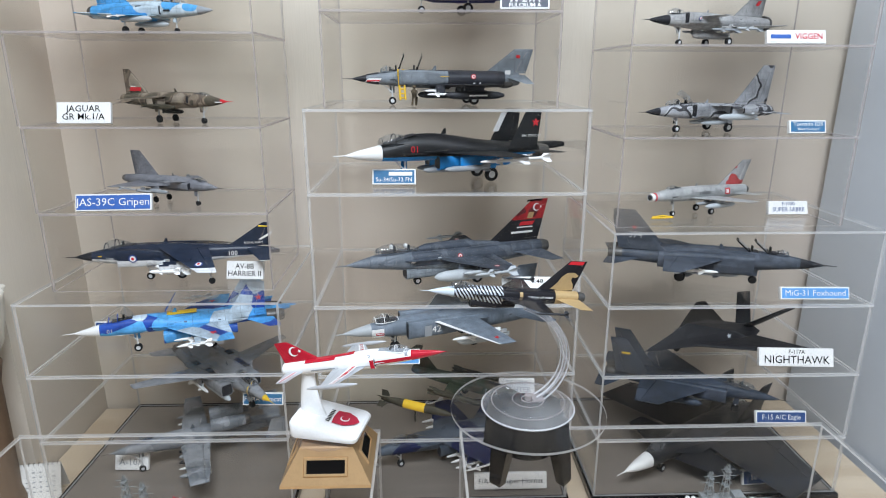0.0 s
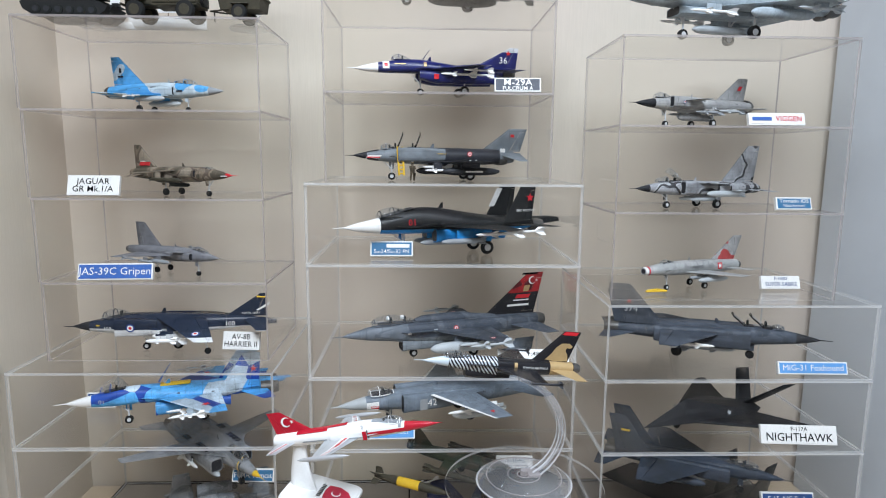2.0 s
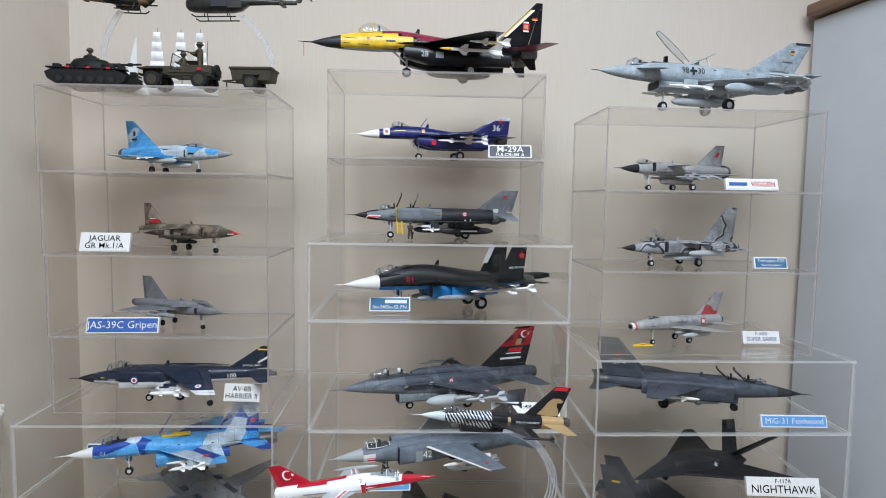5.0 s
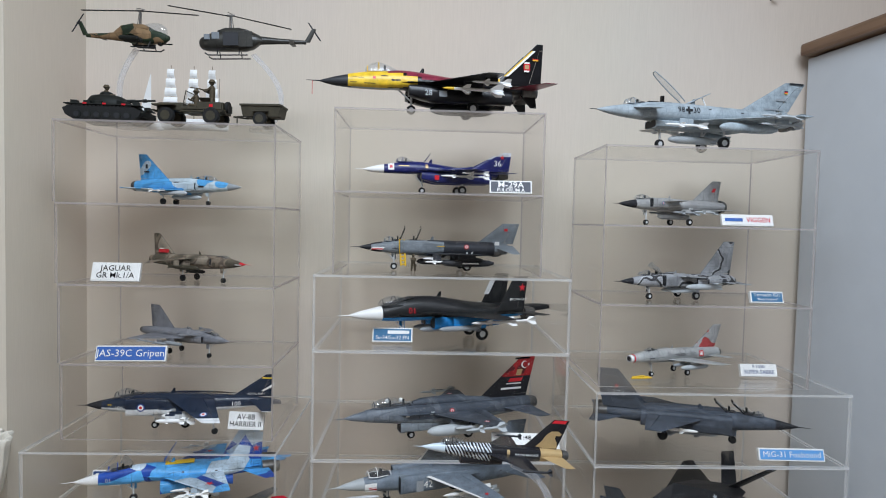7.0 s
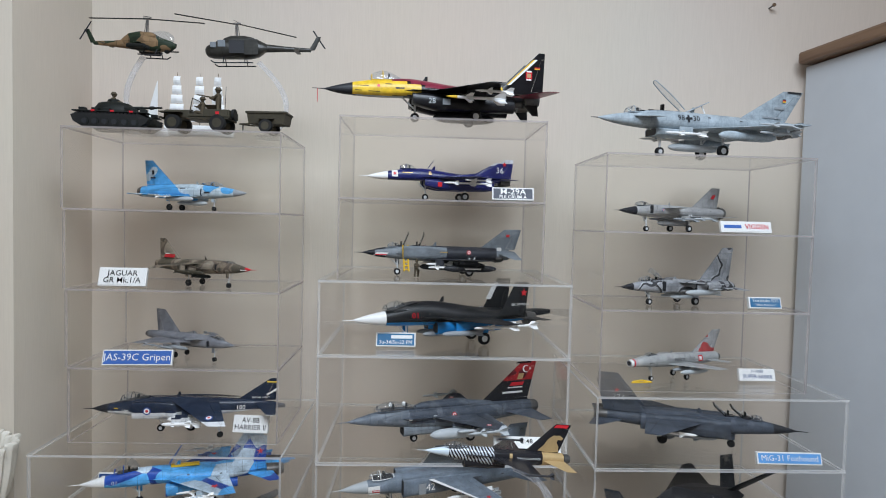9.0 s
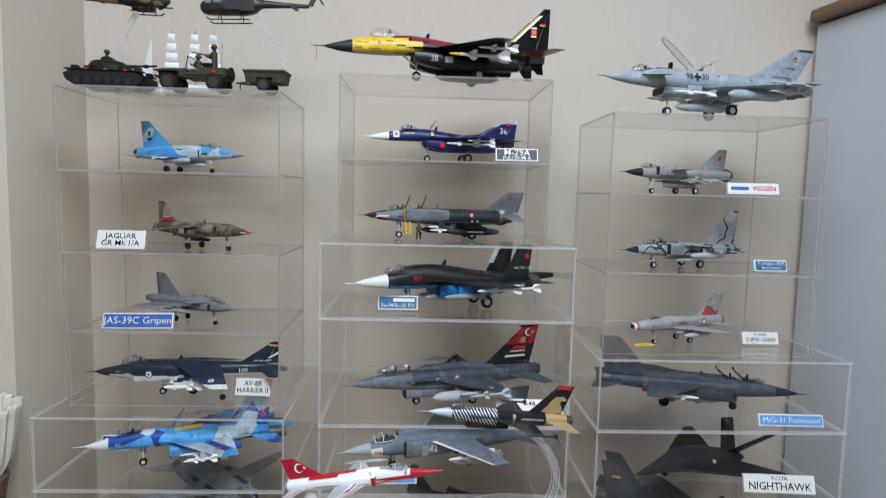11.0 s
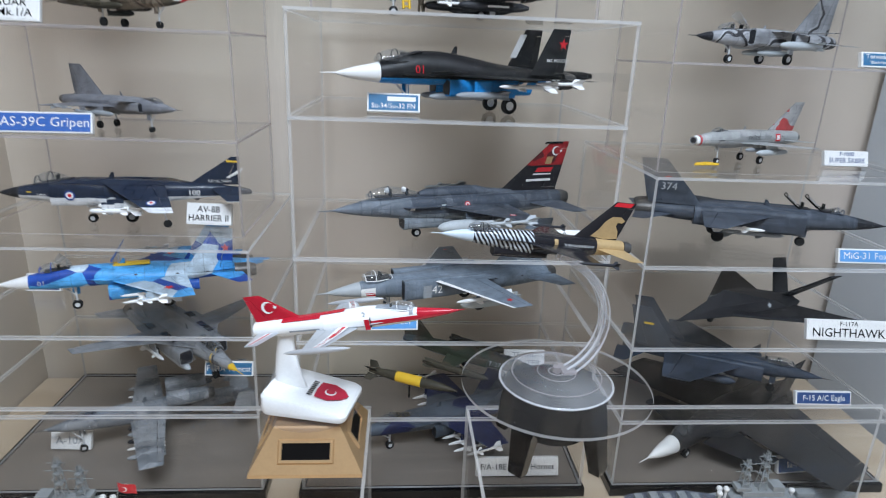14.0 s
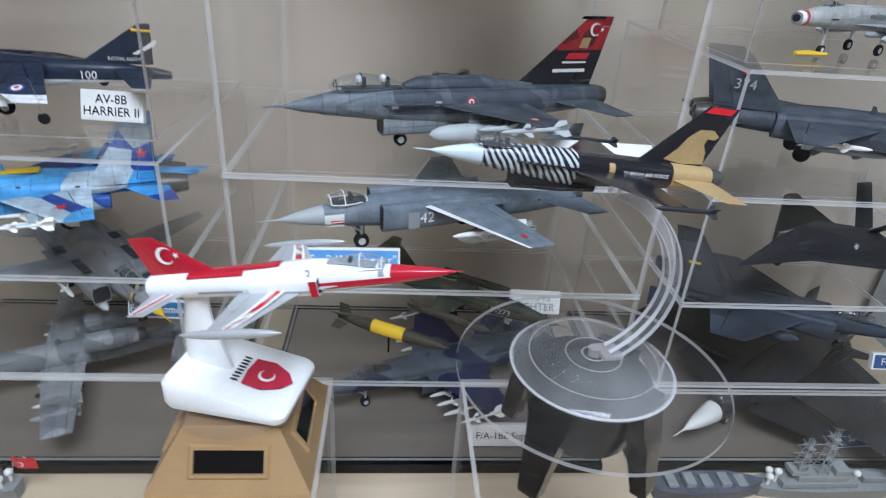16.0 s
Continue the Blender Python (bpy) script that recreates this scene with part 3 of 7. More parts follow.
        for u, zf in ((.50, .45), (.66, .35), (.78, .3)):
            row = min(dense, key=lambda d: abs(d[0] - X(u)))
            for s in (1, -1):
                bm = bmesh.new()
                zc = row[2] * zf
                rows = []
                for k in range(2):
                    x = X(u) - k * .013 * L
                    rows.append([bm.verts.new((x, s * (side_width(dense, x, zz) + .0005), zz)) for zz in (zc - .0022 * L, zc, zc + .0022 * L)])
                for q in range(2):
                    bm.faces.new((rows[0][q], rows[0][q + 1], rows[1][q + 1], rows[1][q]))
                finish("vent", bm, VENT, fus, smooth=False)
    if spine:
        bm = bmesh.new()
        add_rings(bm, [oval(X(u), w * L, t * L, -0.01 * L, zc=z * L) for u, w, t, z in spine])
        finish("spine", bm, skin)
    for u0, u1, y, z, w, hh, mouth in intakes:
        for s in ((1, -1) if y else (1,)):
            bm = bmesh.new()
            drop = 0.25 if mouth == "slant" else 1.0
            ring = [oval(X(u0 - (0.02 if mouth else 0)), w * L * 0.95, hh * L, -hh * L * drop, 5, 16, s * y * L, z * L)] + ([oval(X(u0 + 0.035), w * L, hh * L, -hh * L * 0.72, 4, 16, s * y * L, z * L), oval(X(u0 + 0.085), w * L, hh * L, -hh * L, 3, 16, s * y * L, z * L)] if mouth == "slant" else []) + [oval(X(u0 + (0.11 if mouth == "slant" else 0.02)), w * L, hh * L, -hh * L, 3.4, 16, s * y * L, z * L), oval(X((u0 + u1) / 2), w * L, hh * L, -hh * L, 4, 16, s * y * L, z * L), oval(X(u1), w * L * 0.8, hh * L * 0.85, -hh * L * 0.85, 2.5, 16, s * y * L, z * L)]
            add_rings(bm, ring)
            duct = finish("intake", bm, skin)
            # a dark plate on the closed intake stands for the duct's shaded hollow
            bm = bmesh.new()
            x = X(u0 - (0.02 if mouth else 0)) + L * 0.0004
            add_rings(bm, [oval(x, w * L * 0.82, hh * L * 0.82, -hh * L * 0.82 * drop, 5, 16, s * y * L, z * L), oval(x - L * 0.002, w * L * 0.8, hh * L * 0.8, -hh * L * 0.8 * drop, 5, 16, s * y * L, z * L)])
            finish("duct_mouth", bm, DARK, duct)
    for u, y, z, r, ln in nozzles:
        for s in ((1, -1) if y else (1,)):
            bm = lathe([(0, r * L), (-ln * L * 0.6, r * L * 0.95), (-ln * L, r * L * 0.76), (-ln * L, r * L * 0.68), (-ln * L * 0.3, r * L * 0.5)], (X(u), s * y * L, z * L), 18, "x")
            finish("nozzle", bm, METAL)
    if canopy:
        u0, u1, w, zb, top = canopy
        bm = bmesh.new()
        n = 17
        lid = []
        for i in range(n):
            f = i / (n - 1)
            k2 = max(0.0, math.sin(math.pi * (0.03 + 0.95 * f) ** 0.72)) ** 0.8
            lid.append(oval(X(u0 + (u1 - u0) * f), w * L * (0.35 + 0.65 * k2), max(top * L * k2, 0.0008 * L), -0.004 * L, 2.0, 14, 0, zb * L))
        if canopy_open:
            hinge = Vector((X(u1), 0, zb * L))
            turn = Matrix.Translation(hinge) @ Matrix.Rotation(radians(-canopy_open), 4, "Y") @ Matrix.Translation(-hinge)
            front, rear = lid[:7], lid[6:]
            add_rings(bm, front)
            add_rings(bm, [[turn @ p for p in r] for r in rear])
        else:
            add_rings(bm, lid)
        can = finish("canopy", bm, CANOPY)
        bm = bmesh.new()
        for i in (1, 6, 11, 15) if seats > 1 else (1, 6, 15):
            f = i / (n - 1)
            ring = lid[i]
            for a, b in zip(ring[:7], ring[1:8]):
                if canopy_open and i > 6:
                    a, b = turn @ a, turn @ b
                add_rod(bm, a, b, L * 0.0018, None, 5)
        if not canopy_open:
            for q in (0, 7):
                for i in range(1, 15):
                    add_rod(bm, lid[i][q], lid[i + 1][q], L * 0.0018, None, 5)
        if len(bm.verts):
            finish("canopy_frame", bm, frame_mat or skin, can, smooth=False)
        bm = bmesh.new()
        def sill(x):
            return max(zb * L, min(dense, key=lambda d: abs(d[0] - x))[2] - .0005)
        add_rings(bm, [oval(X(u0 + (u1 - u0) * f), w * L * 0.74, 0.0026 * L, -0.006 * L, 3, 12, 0, sill(X(u0 + (u1 - u0) * f))) for f in (0.16, 0.3, 0.45, 0.6, 0.75, 0.88)])
        finish("cockpit", bm, cockpit)
        for k3 in range(seats):
            f = 0.5 if seats == 1 else (0.38, 0.68)[k3]
            bm = bmesh.new()
            x = X(u0 + (u1 - u0) * f)
            add_box(bm, x - 0.012 * L, x - 0.004 * L, -w * L * 0.4, w * L * 0.4, zb * L, max((zb + top * 0.72) * L, sill(x) + .010 * L), 0, 0.0015 * L)
            seat = finish("seat", bm, OLIVE_DARK)
            if helmets:
                bm = lathe([(-0.010 * L, 0.004 * L), (-0.007 * L, 0.009 * L), (0, 0.011 * L), (0.006 * L, 0.009 * L), (0.010 * L, 0.003 * L)], (x + 0.004 * L, 0, (zb + top * 0.62) * L), 12, "z")
                finish("headrest", bm, WHITE, seat)
    if gear:
        un, um, ym, r = gear
        for u, y, rr, twin in ((un, 0, r * 0.75, un < 0.3), (um, ym, r, False), (um, -ym, r, False)):
            bm = bmesh.new()
            top = -0.02 * L
            add_rod(bm, (X(u), y * L, top), (X(u), y * L, -h * L + rr * L), L * 0.0058, L * 0.0042, 10)
            add_rod(bm, (X(u + (0.04 if y else -0.06)), y * L * 0.8, top), (X(u), y * L, -h * L * 0.55), L * 0.0036, None, 8)
            leg = finish("gear_leg", bm, STRUT)
            for dy in ((-0.006, 0.006) if twin else (0,)):
                wd = 0.0055 if twin else 0.0105
                yy = (y + dy) * L
                prof = [(-wd, 0.55), (-wd * 1.0, 0.8), (-wd * 0.7, 0.96), (0, 1.0), (wd * 0.7, 0.96), (wd, 0.8), (wd, 0.55), (wd * 0.7, 0.5), (-wd * 0.7, 0.5)]
                bm = lathe([(s * L, q * rr * L) for s, q in prof], (X(u), yy, -h * L + rr * L), 16, "y")
                wheel = finish("wheel", bm, TYRE, leg)
                bm = lathe([(-wd * L * 0.8, rr * L * 0.1), (-wd * L * 0.85, rr * L * 0.5), (wd * L * 0.85, rr * L * 0.5), (wd * L * 0.8, rr * L * 0.1)], (X(u), yy, -h * L + rr * L), 12, "y")
                finish("hub", bm, STRUT, leg)
            bm = bmesh.new()
            yd = (y + (0.016 if y > 0 else -0.016)) * L
            add_box(bm, X(u) - 0.014 * L, X(u) + 0.014 * L, yd - 0.001 * L, yd + 0.001 * L, -0.075 * L if h > 0.11 else -0.055 * L, -0.03 * L)
            finish("gear_door", bm, skin, smooth=False)
    for row in stores:
        nm, u, y, z, ln, r, mat, fn = row[:8]
        nose = row[8] if len(row) > 8 else None
        for s in ((1, -1) if y else (1,)):
            ob = store(jt, nm, X(u), s * y * L, z * L, ln * L, r * L, mat, fn * L, nose)
            ob.data.transform(P)
            bm = bmesh.new()
            add_box(bm, X(u) - ln * 0.16 * L, X(u) + ln * 0.16 * L, s * y * L - 0.002 * L, s * y * L + 0.002 * L, z * L, (max(z + .008, min(z + .05, wing[6] + wing[7] * min(1, y / wing[3]) if wing and y else z + .035)) if wing else z + .035) * L, 0, 0.0008 * L)
            finish("pylon", bm, wm, smooth=False)
    for mk in marks:
        kind, u, z, size, mat = mk[:5]
        yo = mk[5] if len(mk) > 5 else None
        word = mk[6] if len(mk) > 6 else ""
        A = Matrix(((-side, 0, 0, 0), (0, 0, side, 0), (0, 1, 0, 0), (0, 0, 0, 1)))
        bm = bmesh.new()
        if kind == "text":
            me = text_mesh(word, size * L)
            bm.from_mesh(me)
            bpy.data.meshes.remove(me)
        elif kind == "star":
            star_mesh(bm, Matrix(), size * L)
        elif kind == "crescent":
            crescent_mesh(bm, Matrix(), size * L)
            star_mesh(bm, Matrix.Translation((size * 1.25 * L, 0, 0)) @ Matrix.Rotation(0.3, 4, "Z"), size * 0.42 * L)
        elif kind == "ring":
            disc_mesh(bm, Matrix(), size * L, 0)
            disc_mesh(bm, Matrix.Translation((0, 0, 0.0003)), size * L * 0.7, 1)
            disc_mesh(bm, Matrix.Translation((0, 0, 0.0006)), size * L * 0.36, 2)
        elif kind == "cross":
            add_box(bm, -size * L, size * L, -size * L * 0.3, size * L * 0.3, 0, 0.0003)
            add_box(bm, -size * L * 0.3, size * L * 0.3, -size * L, size * L, 0, 0.00032)
        else:
            wdt, hgt = size
            sh = mk[7] if len(mk) > 7 else 0.0
            pts = [(-wdt / 2 - sh / 2, -hgt / 2), (wdt / 2 - sh / 2, -hgt / 2), (wdt / 2 + sh / 2, hgt / 2), (-wdt / 2 + sh / 2, hgt / 2)]
            bm.faces.new([bm.verts.new((p[0] * L, p[1] * L, 0)) for p in pts])
            bmesh.ops.subdivide_edges(bm, edges=bm.edges[:], cuts=5, use_grid_fill=True)
        for v in bm.verts:
            p = A @ v.co
            x, zz = X(u) + p.x, z * L + p.z
            lift = v.co.z + 0.0007
            y = (yo * L * side if yo is not None else side * side_width(dense, x, zz)) + side * lift
            v.co = (x, y, zz)
        mats = [mat, WHITE, RED] if kind == "ring" else mat
        finish({"text": "number", "ring": "roundel", "star": "star_mark", "crescent": "crescent_mark", "cross": "cross_mark"}.get(kind, "stripe"), bm, mats, smooth=False)
    if extra:
        extra(jt, L, X, P, finish)
    return jt


def at(x, y, z, yaw):
    return pose(x, y, z, 0, 0, yaw)

# body shapes: position, half width, top, bottom
SLIM = [(0, 0.002, 0.002, -0.002), (0.06, 0.019, 0.019, -0.019), (0.14, 0.032, 0.037, -0.033), (0.24, 0.042, 0.054, -0.042), (0.36, 0.054, 0.058, -0.051), (0.52, 0.058, 0.056, -0.056), (0.7, 0.053, 0.051, -0.049), (0.86, 0.042, 0.044, -0.037), (0.97, 0.033, 0.035, -0.026)]
LIGHT = [(0, .002, .002, -.002), (.06, .018, .019, -.017), (.14, .030, .034, -.027), (.24, .036, .044, -.040), (.35, .046, .044, -.062), (.5, .056, .044, -.066), (.7, .052, .042, -.056), (.85, .043, .038, -.044), (.96, .036, .034, -.034)]
TWIN = [(0, .002, .002, -.003), (.06, .020, .018, -.022), (.14, .032, .034, -.032), (.22, .038, .050, -.036), (.32, .046, .056, -.036), (.45, .075, .044, -.032), (.6, .092, .034, -.036), (.78, .088, .026, -.040), (.90, .076, .022, -.034), (.95, .034, .020, -.014), (1.0, .018, .016, -.008), (1.03, .010, .012, -.004)]
BROAD = [(0, .002, .002, -.002), (.06, .019, .018, -.018), (.16, .034, .036, -.032), (.28, .046, .048, -.044), (.42, .072, .046, -.052), (.6, .080, .044, -.052), (.8, .076, .040, -.046), (.93, .066, .034, -.036)]
STUB = [(0, .002, .002, -.002), (.05, .020, .019, -.016), (.10, .033, .030, -.026), (.16, .044, .042, -.033), (.24, .062, .060, -.040), (.34, .074, .069, -.045), (.48, .066, .066, -.046), (.62, .052, .060, -.038), (.76, .038, .053, -.024), (.88, .024, .045, -.010), (.97, .014, .032, .0), (1.03, .007, .020, .008)]
HOLE = [(0, 0.030, 0.023, -0.025), (0.03, 0.037, 0.031, -0.031), (0.14, 0.046, 0.051, -0.039), (0.26, 0.053, 0.064, -0.048), (0.42, 0.057, 0.064, -0.055), (0.62, 0.057, 0.060, -0.057), (0.82, 0.051, 0.053, -0.051), (0.97, 0.041, 0.044, -0.041)]

PLUMP = [(0, .002, .002, -.002), (.05, .018, .018, -.018), (.12, .031, .033, -.031), (.22, .042, .050, -.040), (.34, .054, .062, -.048), (.48, .064, .072, -.054), (.62, .064, .070, -.056), (.78, .058, .062, -.050), (.9, .052, .054, -.044), (.97, .046, .048, -.040)]
EURO = [(0, .002, .002, -.002), (.06, .017, .017, -.017), (.14, .028, .030, -.028), (.24, .038, .047, -.034), (.36, .050, .048, -.042), (.52, .056, .044, -.046), (.7, .053, .040, -.042), (.86, .044, .036, -.034), (.97, .033, .030, -.026)]
CAMO_MIRAGE = camouflage("desert_blue_paint", [(0.09, 0.34, 0.66), (0.48, 0.57, 0.63)], 24, seed=2.3)
CAMO_BROWN = camouflage("brown_green_paint", [(0.085, 0.072, 0.051), (0.204, 0.162, 0.119), (0.111, 0.085, 0.064), (0.272, 0.230, 0.178)], 26, seed=1.0)
GREY_MID = camouflage("mid_grey_paint", [(0.185, 0.19, 0.212), (0.215, 0.22, 0.24)], 10)
NAVAL = camouflage("dark_sea_blue_paint", [(0.020, 0.029, 0.052), (0.026, 0.036, 0.060)], 10, belly=((0.66, 0.67, 0.68), 0.0402), rough=0.26)
SPLINTER = camouflage("splinter_blue_paint", [(0.02, 0.07, 0.36), (0.09, 0.36, 0.75), (0.50, 0.61, 0.71), (0.11, 0.40, 0.78), (0.52, 0.63, 0.73), (0.10, 0.38, 0.76), (0.03, 0.10, 0.42)], 30, "split", rough=0.4, seed=3.0, stretch=(0.7, 0.8, 1.0))
GULL = camouflage("gull_grey_paint", [(0.235, 0.245, 0.262), (0.275, 0.285, 0.30)], 12, line=0.6)
BLUE_DEEP = camouflage("deep_blue_paint", [(0.014, 0.018, 0.112), (0.018, 0.022, 0.136)], 8, rough=0.3)
PHANTOM_GREY = camouflage("two_grey_paint", [(0.022, 0.024, 0.031), (0.028, 0.030, 0.038)], 7, seed=5.0)
PHANTOM_LIGHT = camouflage("pale_two_grey_paint", [(0.19, 0.215, 0.24), (0.21, 0.235, 0.26)], 8)
SU_DARK = camouflage("black_over_blue_paint", [(0.012, 0.013, 0.014), (0.017, 0.017, 0.019)], 8, belly=((0.015, 0.20, 0.52), 0.044), rough=0.4)
FALCON = camouflage("gunship_grey_paint", [(0.062, 0.074, 0.096), (0.100, 0.114, 0.138), (0.074, 0.086, 0.108)], 22, line=0.4, belly=((0.20, 0.225, 0.25), 0.036))
FALCON_PALE = camouflage("pale_blue_grey_paint", [(0.135, 0.158, 0.19), (0.165, 0.188, 0.22)], 18, line=0.5)
FENCER_GREY = camouflage("blue_grey_paint", [(0.165, 0.200, 0.245), (0.185, 0.220, 0.265)], 8, line=0.8)
CAMO_GREEN = camouflage("green_brown_paint", [(0.035, 0.045, 0.028), (0.070, 0.059, 0.040), (0.042, 0.056, 0.036)], 18, belly=((0.30, 0.31, 0.31), 0.024))
HORNET_BLUE = camouflage("navy_grey_paint", [(0.016, 0.022, 0.075), (0.085, 0.105, 0.135)], 12, seed=4.0)
AIR_SUP = camouflage("air_superiority_grey_paint", [(0.32, 0.37, 0.405), (0.35, 0.40, 0.435)], 8, line=0.75)
STEEL = camouflage("bare_metal_paint", [(0.33, 0.33, 0.33), (0.38, 0.38, 0.375)], 14, line=0.6, rough=0.4)
TIGER_GREY = camouflage("patched_grey_paint", [(0.30, 0.31, 0.33), (0.42, 0.43, 0.45), (0.05, 0.05, 0.055), (0.34, 0.35, 0.37)], 26, seed=6.0)
SILVER_SKIN = camouflage("silver_skin_paint", [(0.36, 0.37, 0.37), (0.40, 0.40, 0.40)], 10, line=0.6, rough=0.35)
FOX = camouflage("dark_blue_grey_paint", [(0.056, 0.068, 0.090), (0.078, 0.092, 0.118), (0.064, 0.077, 0.100)], 16, line=0.6)
STEALTH = camouflage("stealth_black_paint", [(0.010, 0.010, 0.012), (0.013, 0.013, 0.015)], 8, rough=0.55)
EAGLE_GREY = camouflage("dark_eagle_grey_paint", [(0.030, 0.041, 0.060), (0.042, 0.054, 0.077)], 9)
BERKUT_SKIN = camouflage("charcoal_paint", [(0.013, 0.014, 0.017), (0.018, 0.019, 0.022)], 8, rough=0.4)
ANNIV = camouflage("black_jubilee_paint", [(0.009, 0.009, 0.011), (0.012, 0.012, 0.014)], 8, rough=0.3)
HOG = camouflage("hog_grey_paint", [(0.17, 0.185, 0.205), (0.27, 0.285, 0.305)], 20)
ROUND_NAVY = plain("roundel_blue", (0.03, 0.06, 0.22), 0.5)
MAROON = camouflage("maroon_paint", [(0.17, 0.018, 0.035), (0.20, 0.022, 0.045)], 10, rough=0.3)
YELLOW_SKIN = camouflage("jubilee_yellow_paint", [(0.70, 0.46, 0.03), (0.74, 0.50, 0.05)], 10, rough=0.3, line=0.9)

# ---- left stack ----
jet("jet_model", at(-0.417, 1.000, 1.400, -16), "sky blue and grey delta-wing jet model in a case", 0.214, .150, PLUMP, CAMO_MIRAGE, GREY, .10, side=-1, wing=(.38, .52, .05, .30, .02, .48, -.035, 0.01), fins=((.66, .28, 0, .05, .215, .075, .225, 0),),
    canopy=(.22, .47, .028, .048, .044), intakes=((.40, .6, .056, .0, .018, .032, True),), nozzles=((.96, 0, .004, .046, .05),), gear=(.30, .66, .08, .026), pitot=.0, marks=(("bar", .33, .0, (.05, .012), DARK), ("bar", .55, .03, (.05, .012), DARK), ("bar", .45, .01, (.03, .01), DARK), ("bar", .875, .12, (.05, .012), DARK, .0062), ("bar", .875, .165, (.02, .035), DARK, .0062)),
    stores=(("fuel_tank", .55, .10, -.055, .26, .020, LIGHT_GREY, 0), ("fuel_tank", .5, 0, -.085, .28, .020, LIGHT_GREY, 0), ("missile", .62, .20, -.04, .15, .006, WHITE, .016)), seats=2)
jet("jet_model", at(-0.401, 1.000, 1.268, -26), "brown and green camouflaged strike jet model in a case", 0.226, .150, SLIM, CAMO_BROWN, RED, .045, side=-1, wing=(.44, .20, .04, .26, .08, .20, .03, -.02), tail=(.80, .13, .03, .14, .06, .10, .0, -.03), fins=((.70, .24, 0, .035, .175, .065, .18, 0),),
    canopy=(.16, .28, .024, .034, .026), intakes=((.32, .58, .05, .008, .018, .026, True),), nozzles=((.88, .018, -.012, .020, .05),), gear=(.22, .56, .07, .026),
    stores=(("fuel_tank", .5, .10, -.04, .26, .018, OLIVE, 0), ("bomb", .52, .17, -.03, .16, .011, OLIVE, .018), ("bomb", .5, 0, -.075, .2, .015, OLIVE_DARK, .02)), marks=(("bar", .83, .072, (.11, .026), RED, .0066, "", .01), ("bar", .85, .09, (.05, .006), WHITE, .0070), ("bar", .06, -.004, (.05, .006), WHITE)))
jet("jet_model", at(-0.422, 1.005, 1.138, -28), "mid grey canard delta jet model in a case", 0.215, .150, SLIM, GREY_MID, side=-1, wing=(.40, .44, .04, .30, .05, .36, -.005, 0.0), canard=(.27, .13, .045, .16, .05, .09, .03, .01), fins=((.60, .28, 0, .04, .19, .11, .19, 0),),
    canopy=(.12, .27, .024, .034, .030), intakes=((.26, .5, .05, .0, .02, .028, True),), nozzles=((.96, 0, .004, .030, .05),), gear=(.22, .6, .06, .024),
    stores=(("missile", .58, .305, -.002, .18, .007, GREY, .018), ("fuel_tank", .52, .12, -.045, .26, .016, GREY, 0), ("bomb", .55, .20, -.035, .15, .010, GREY, .016)))
def jump_jet(jt, L, X, P, finish):
    """Side nozzles, wing-tip outriggers, the fin's tail boom and the black probe."""
    for s in (1, -1):
        for u, z, mat in ((.40, -.012, NAVAL), (.56, -.016, METAL)):
            bm = bmesh.new()
            add_rings(bm, [oval(X(u), .017 * L, .020 * L, -.020 * L, 3, 14, s * .062 * L, z * L), oval(X(u + .04), .018 * L, .020 * L, -.022 * L, 3, 14, s * .074 * L, (z - .003) * L), oval(X(u + .07), .010 * L, .016 * L, -.020 * L, 3, 14, s * .082 * L, (z - .008) * L)])
            finish("side_nozzle", bm, mat)
        bm = bmesh.new()
        add_rod(bm, (X(.72), s * .235 * L, -.01 * L), (X(.735), s * .235 * L, -.064 * L), L * .004, None, 8)
        outrigger = finish("outrigger", bm, STRUT)
        finish("wheel", lathe([(-.005 * L, .010 * L), (-.003 * L, .016 * L), (.003 * L, .016 * L), (.005 * L, .010 * L)], (X(.735), s * .235 * L, -.070 * L), 14, "y"), TYRE, outrigger)
    bm = bmesh.new()
    add_rod(bm, (X(.93), 0, .145 * L), (X(.985), 0, .142 * L), L * .006, L * .004, 10)
    finish("fin_tip_pod", bm, YELLOW)
    for k in range(5):
        bm = bmesh.new()
        add_blade(bm, (X(.925 + .012 * k), .0068 * L, (.075 + .006 * k) * L), (X(.940 + .012 * k), .0068 * L, (.072 + .006 * k) * L), (X(.945 + .012 * k), .0068 * L, (.086 + .008 * k) * L), (X(.955 + .012 * k), .0068 * L, (.084 + .008 * k) * L), .0003, (0, 1, 0))
        finish("bird_emblem", bm, WHITE, smooth=False)


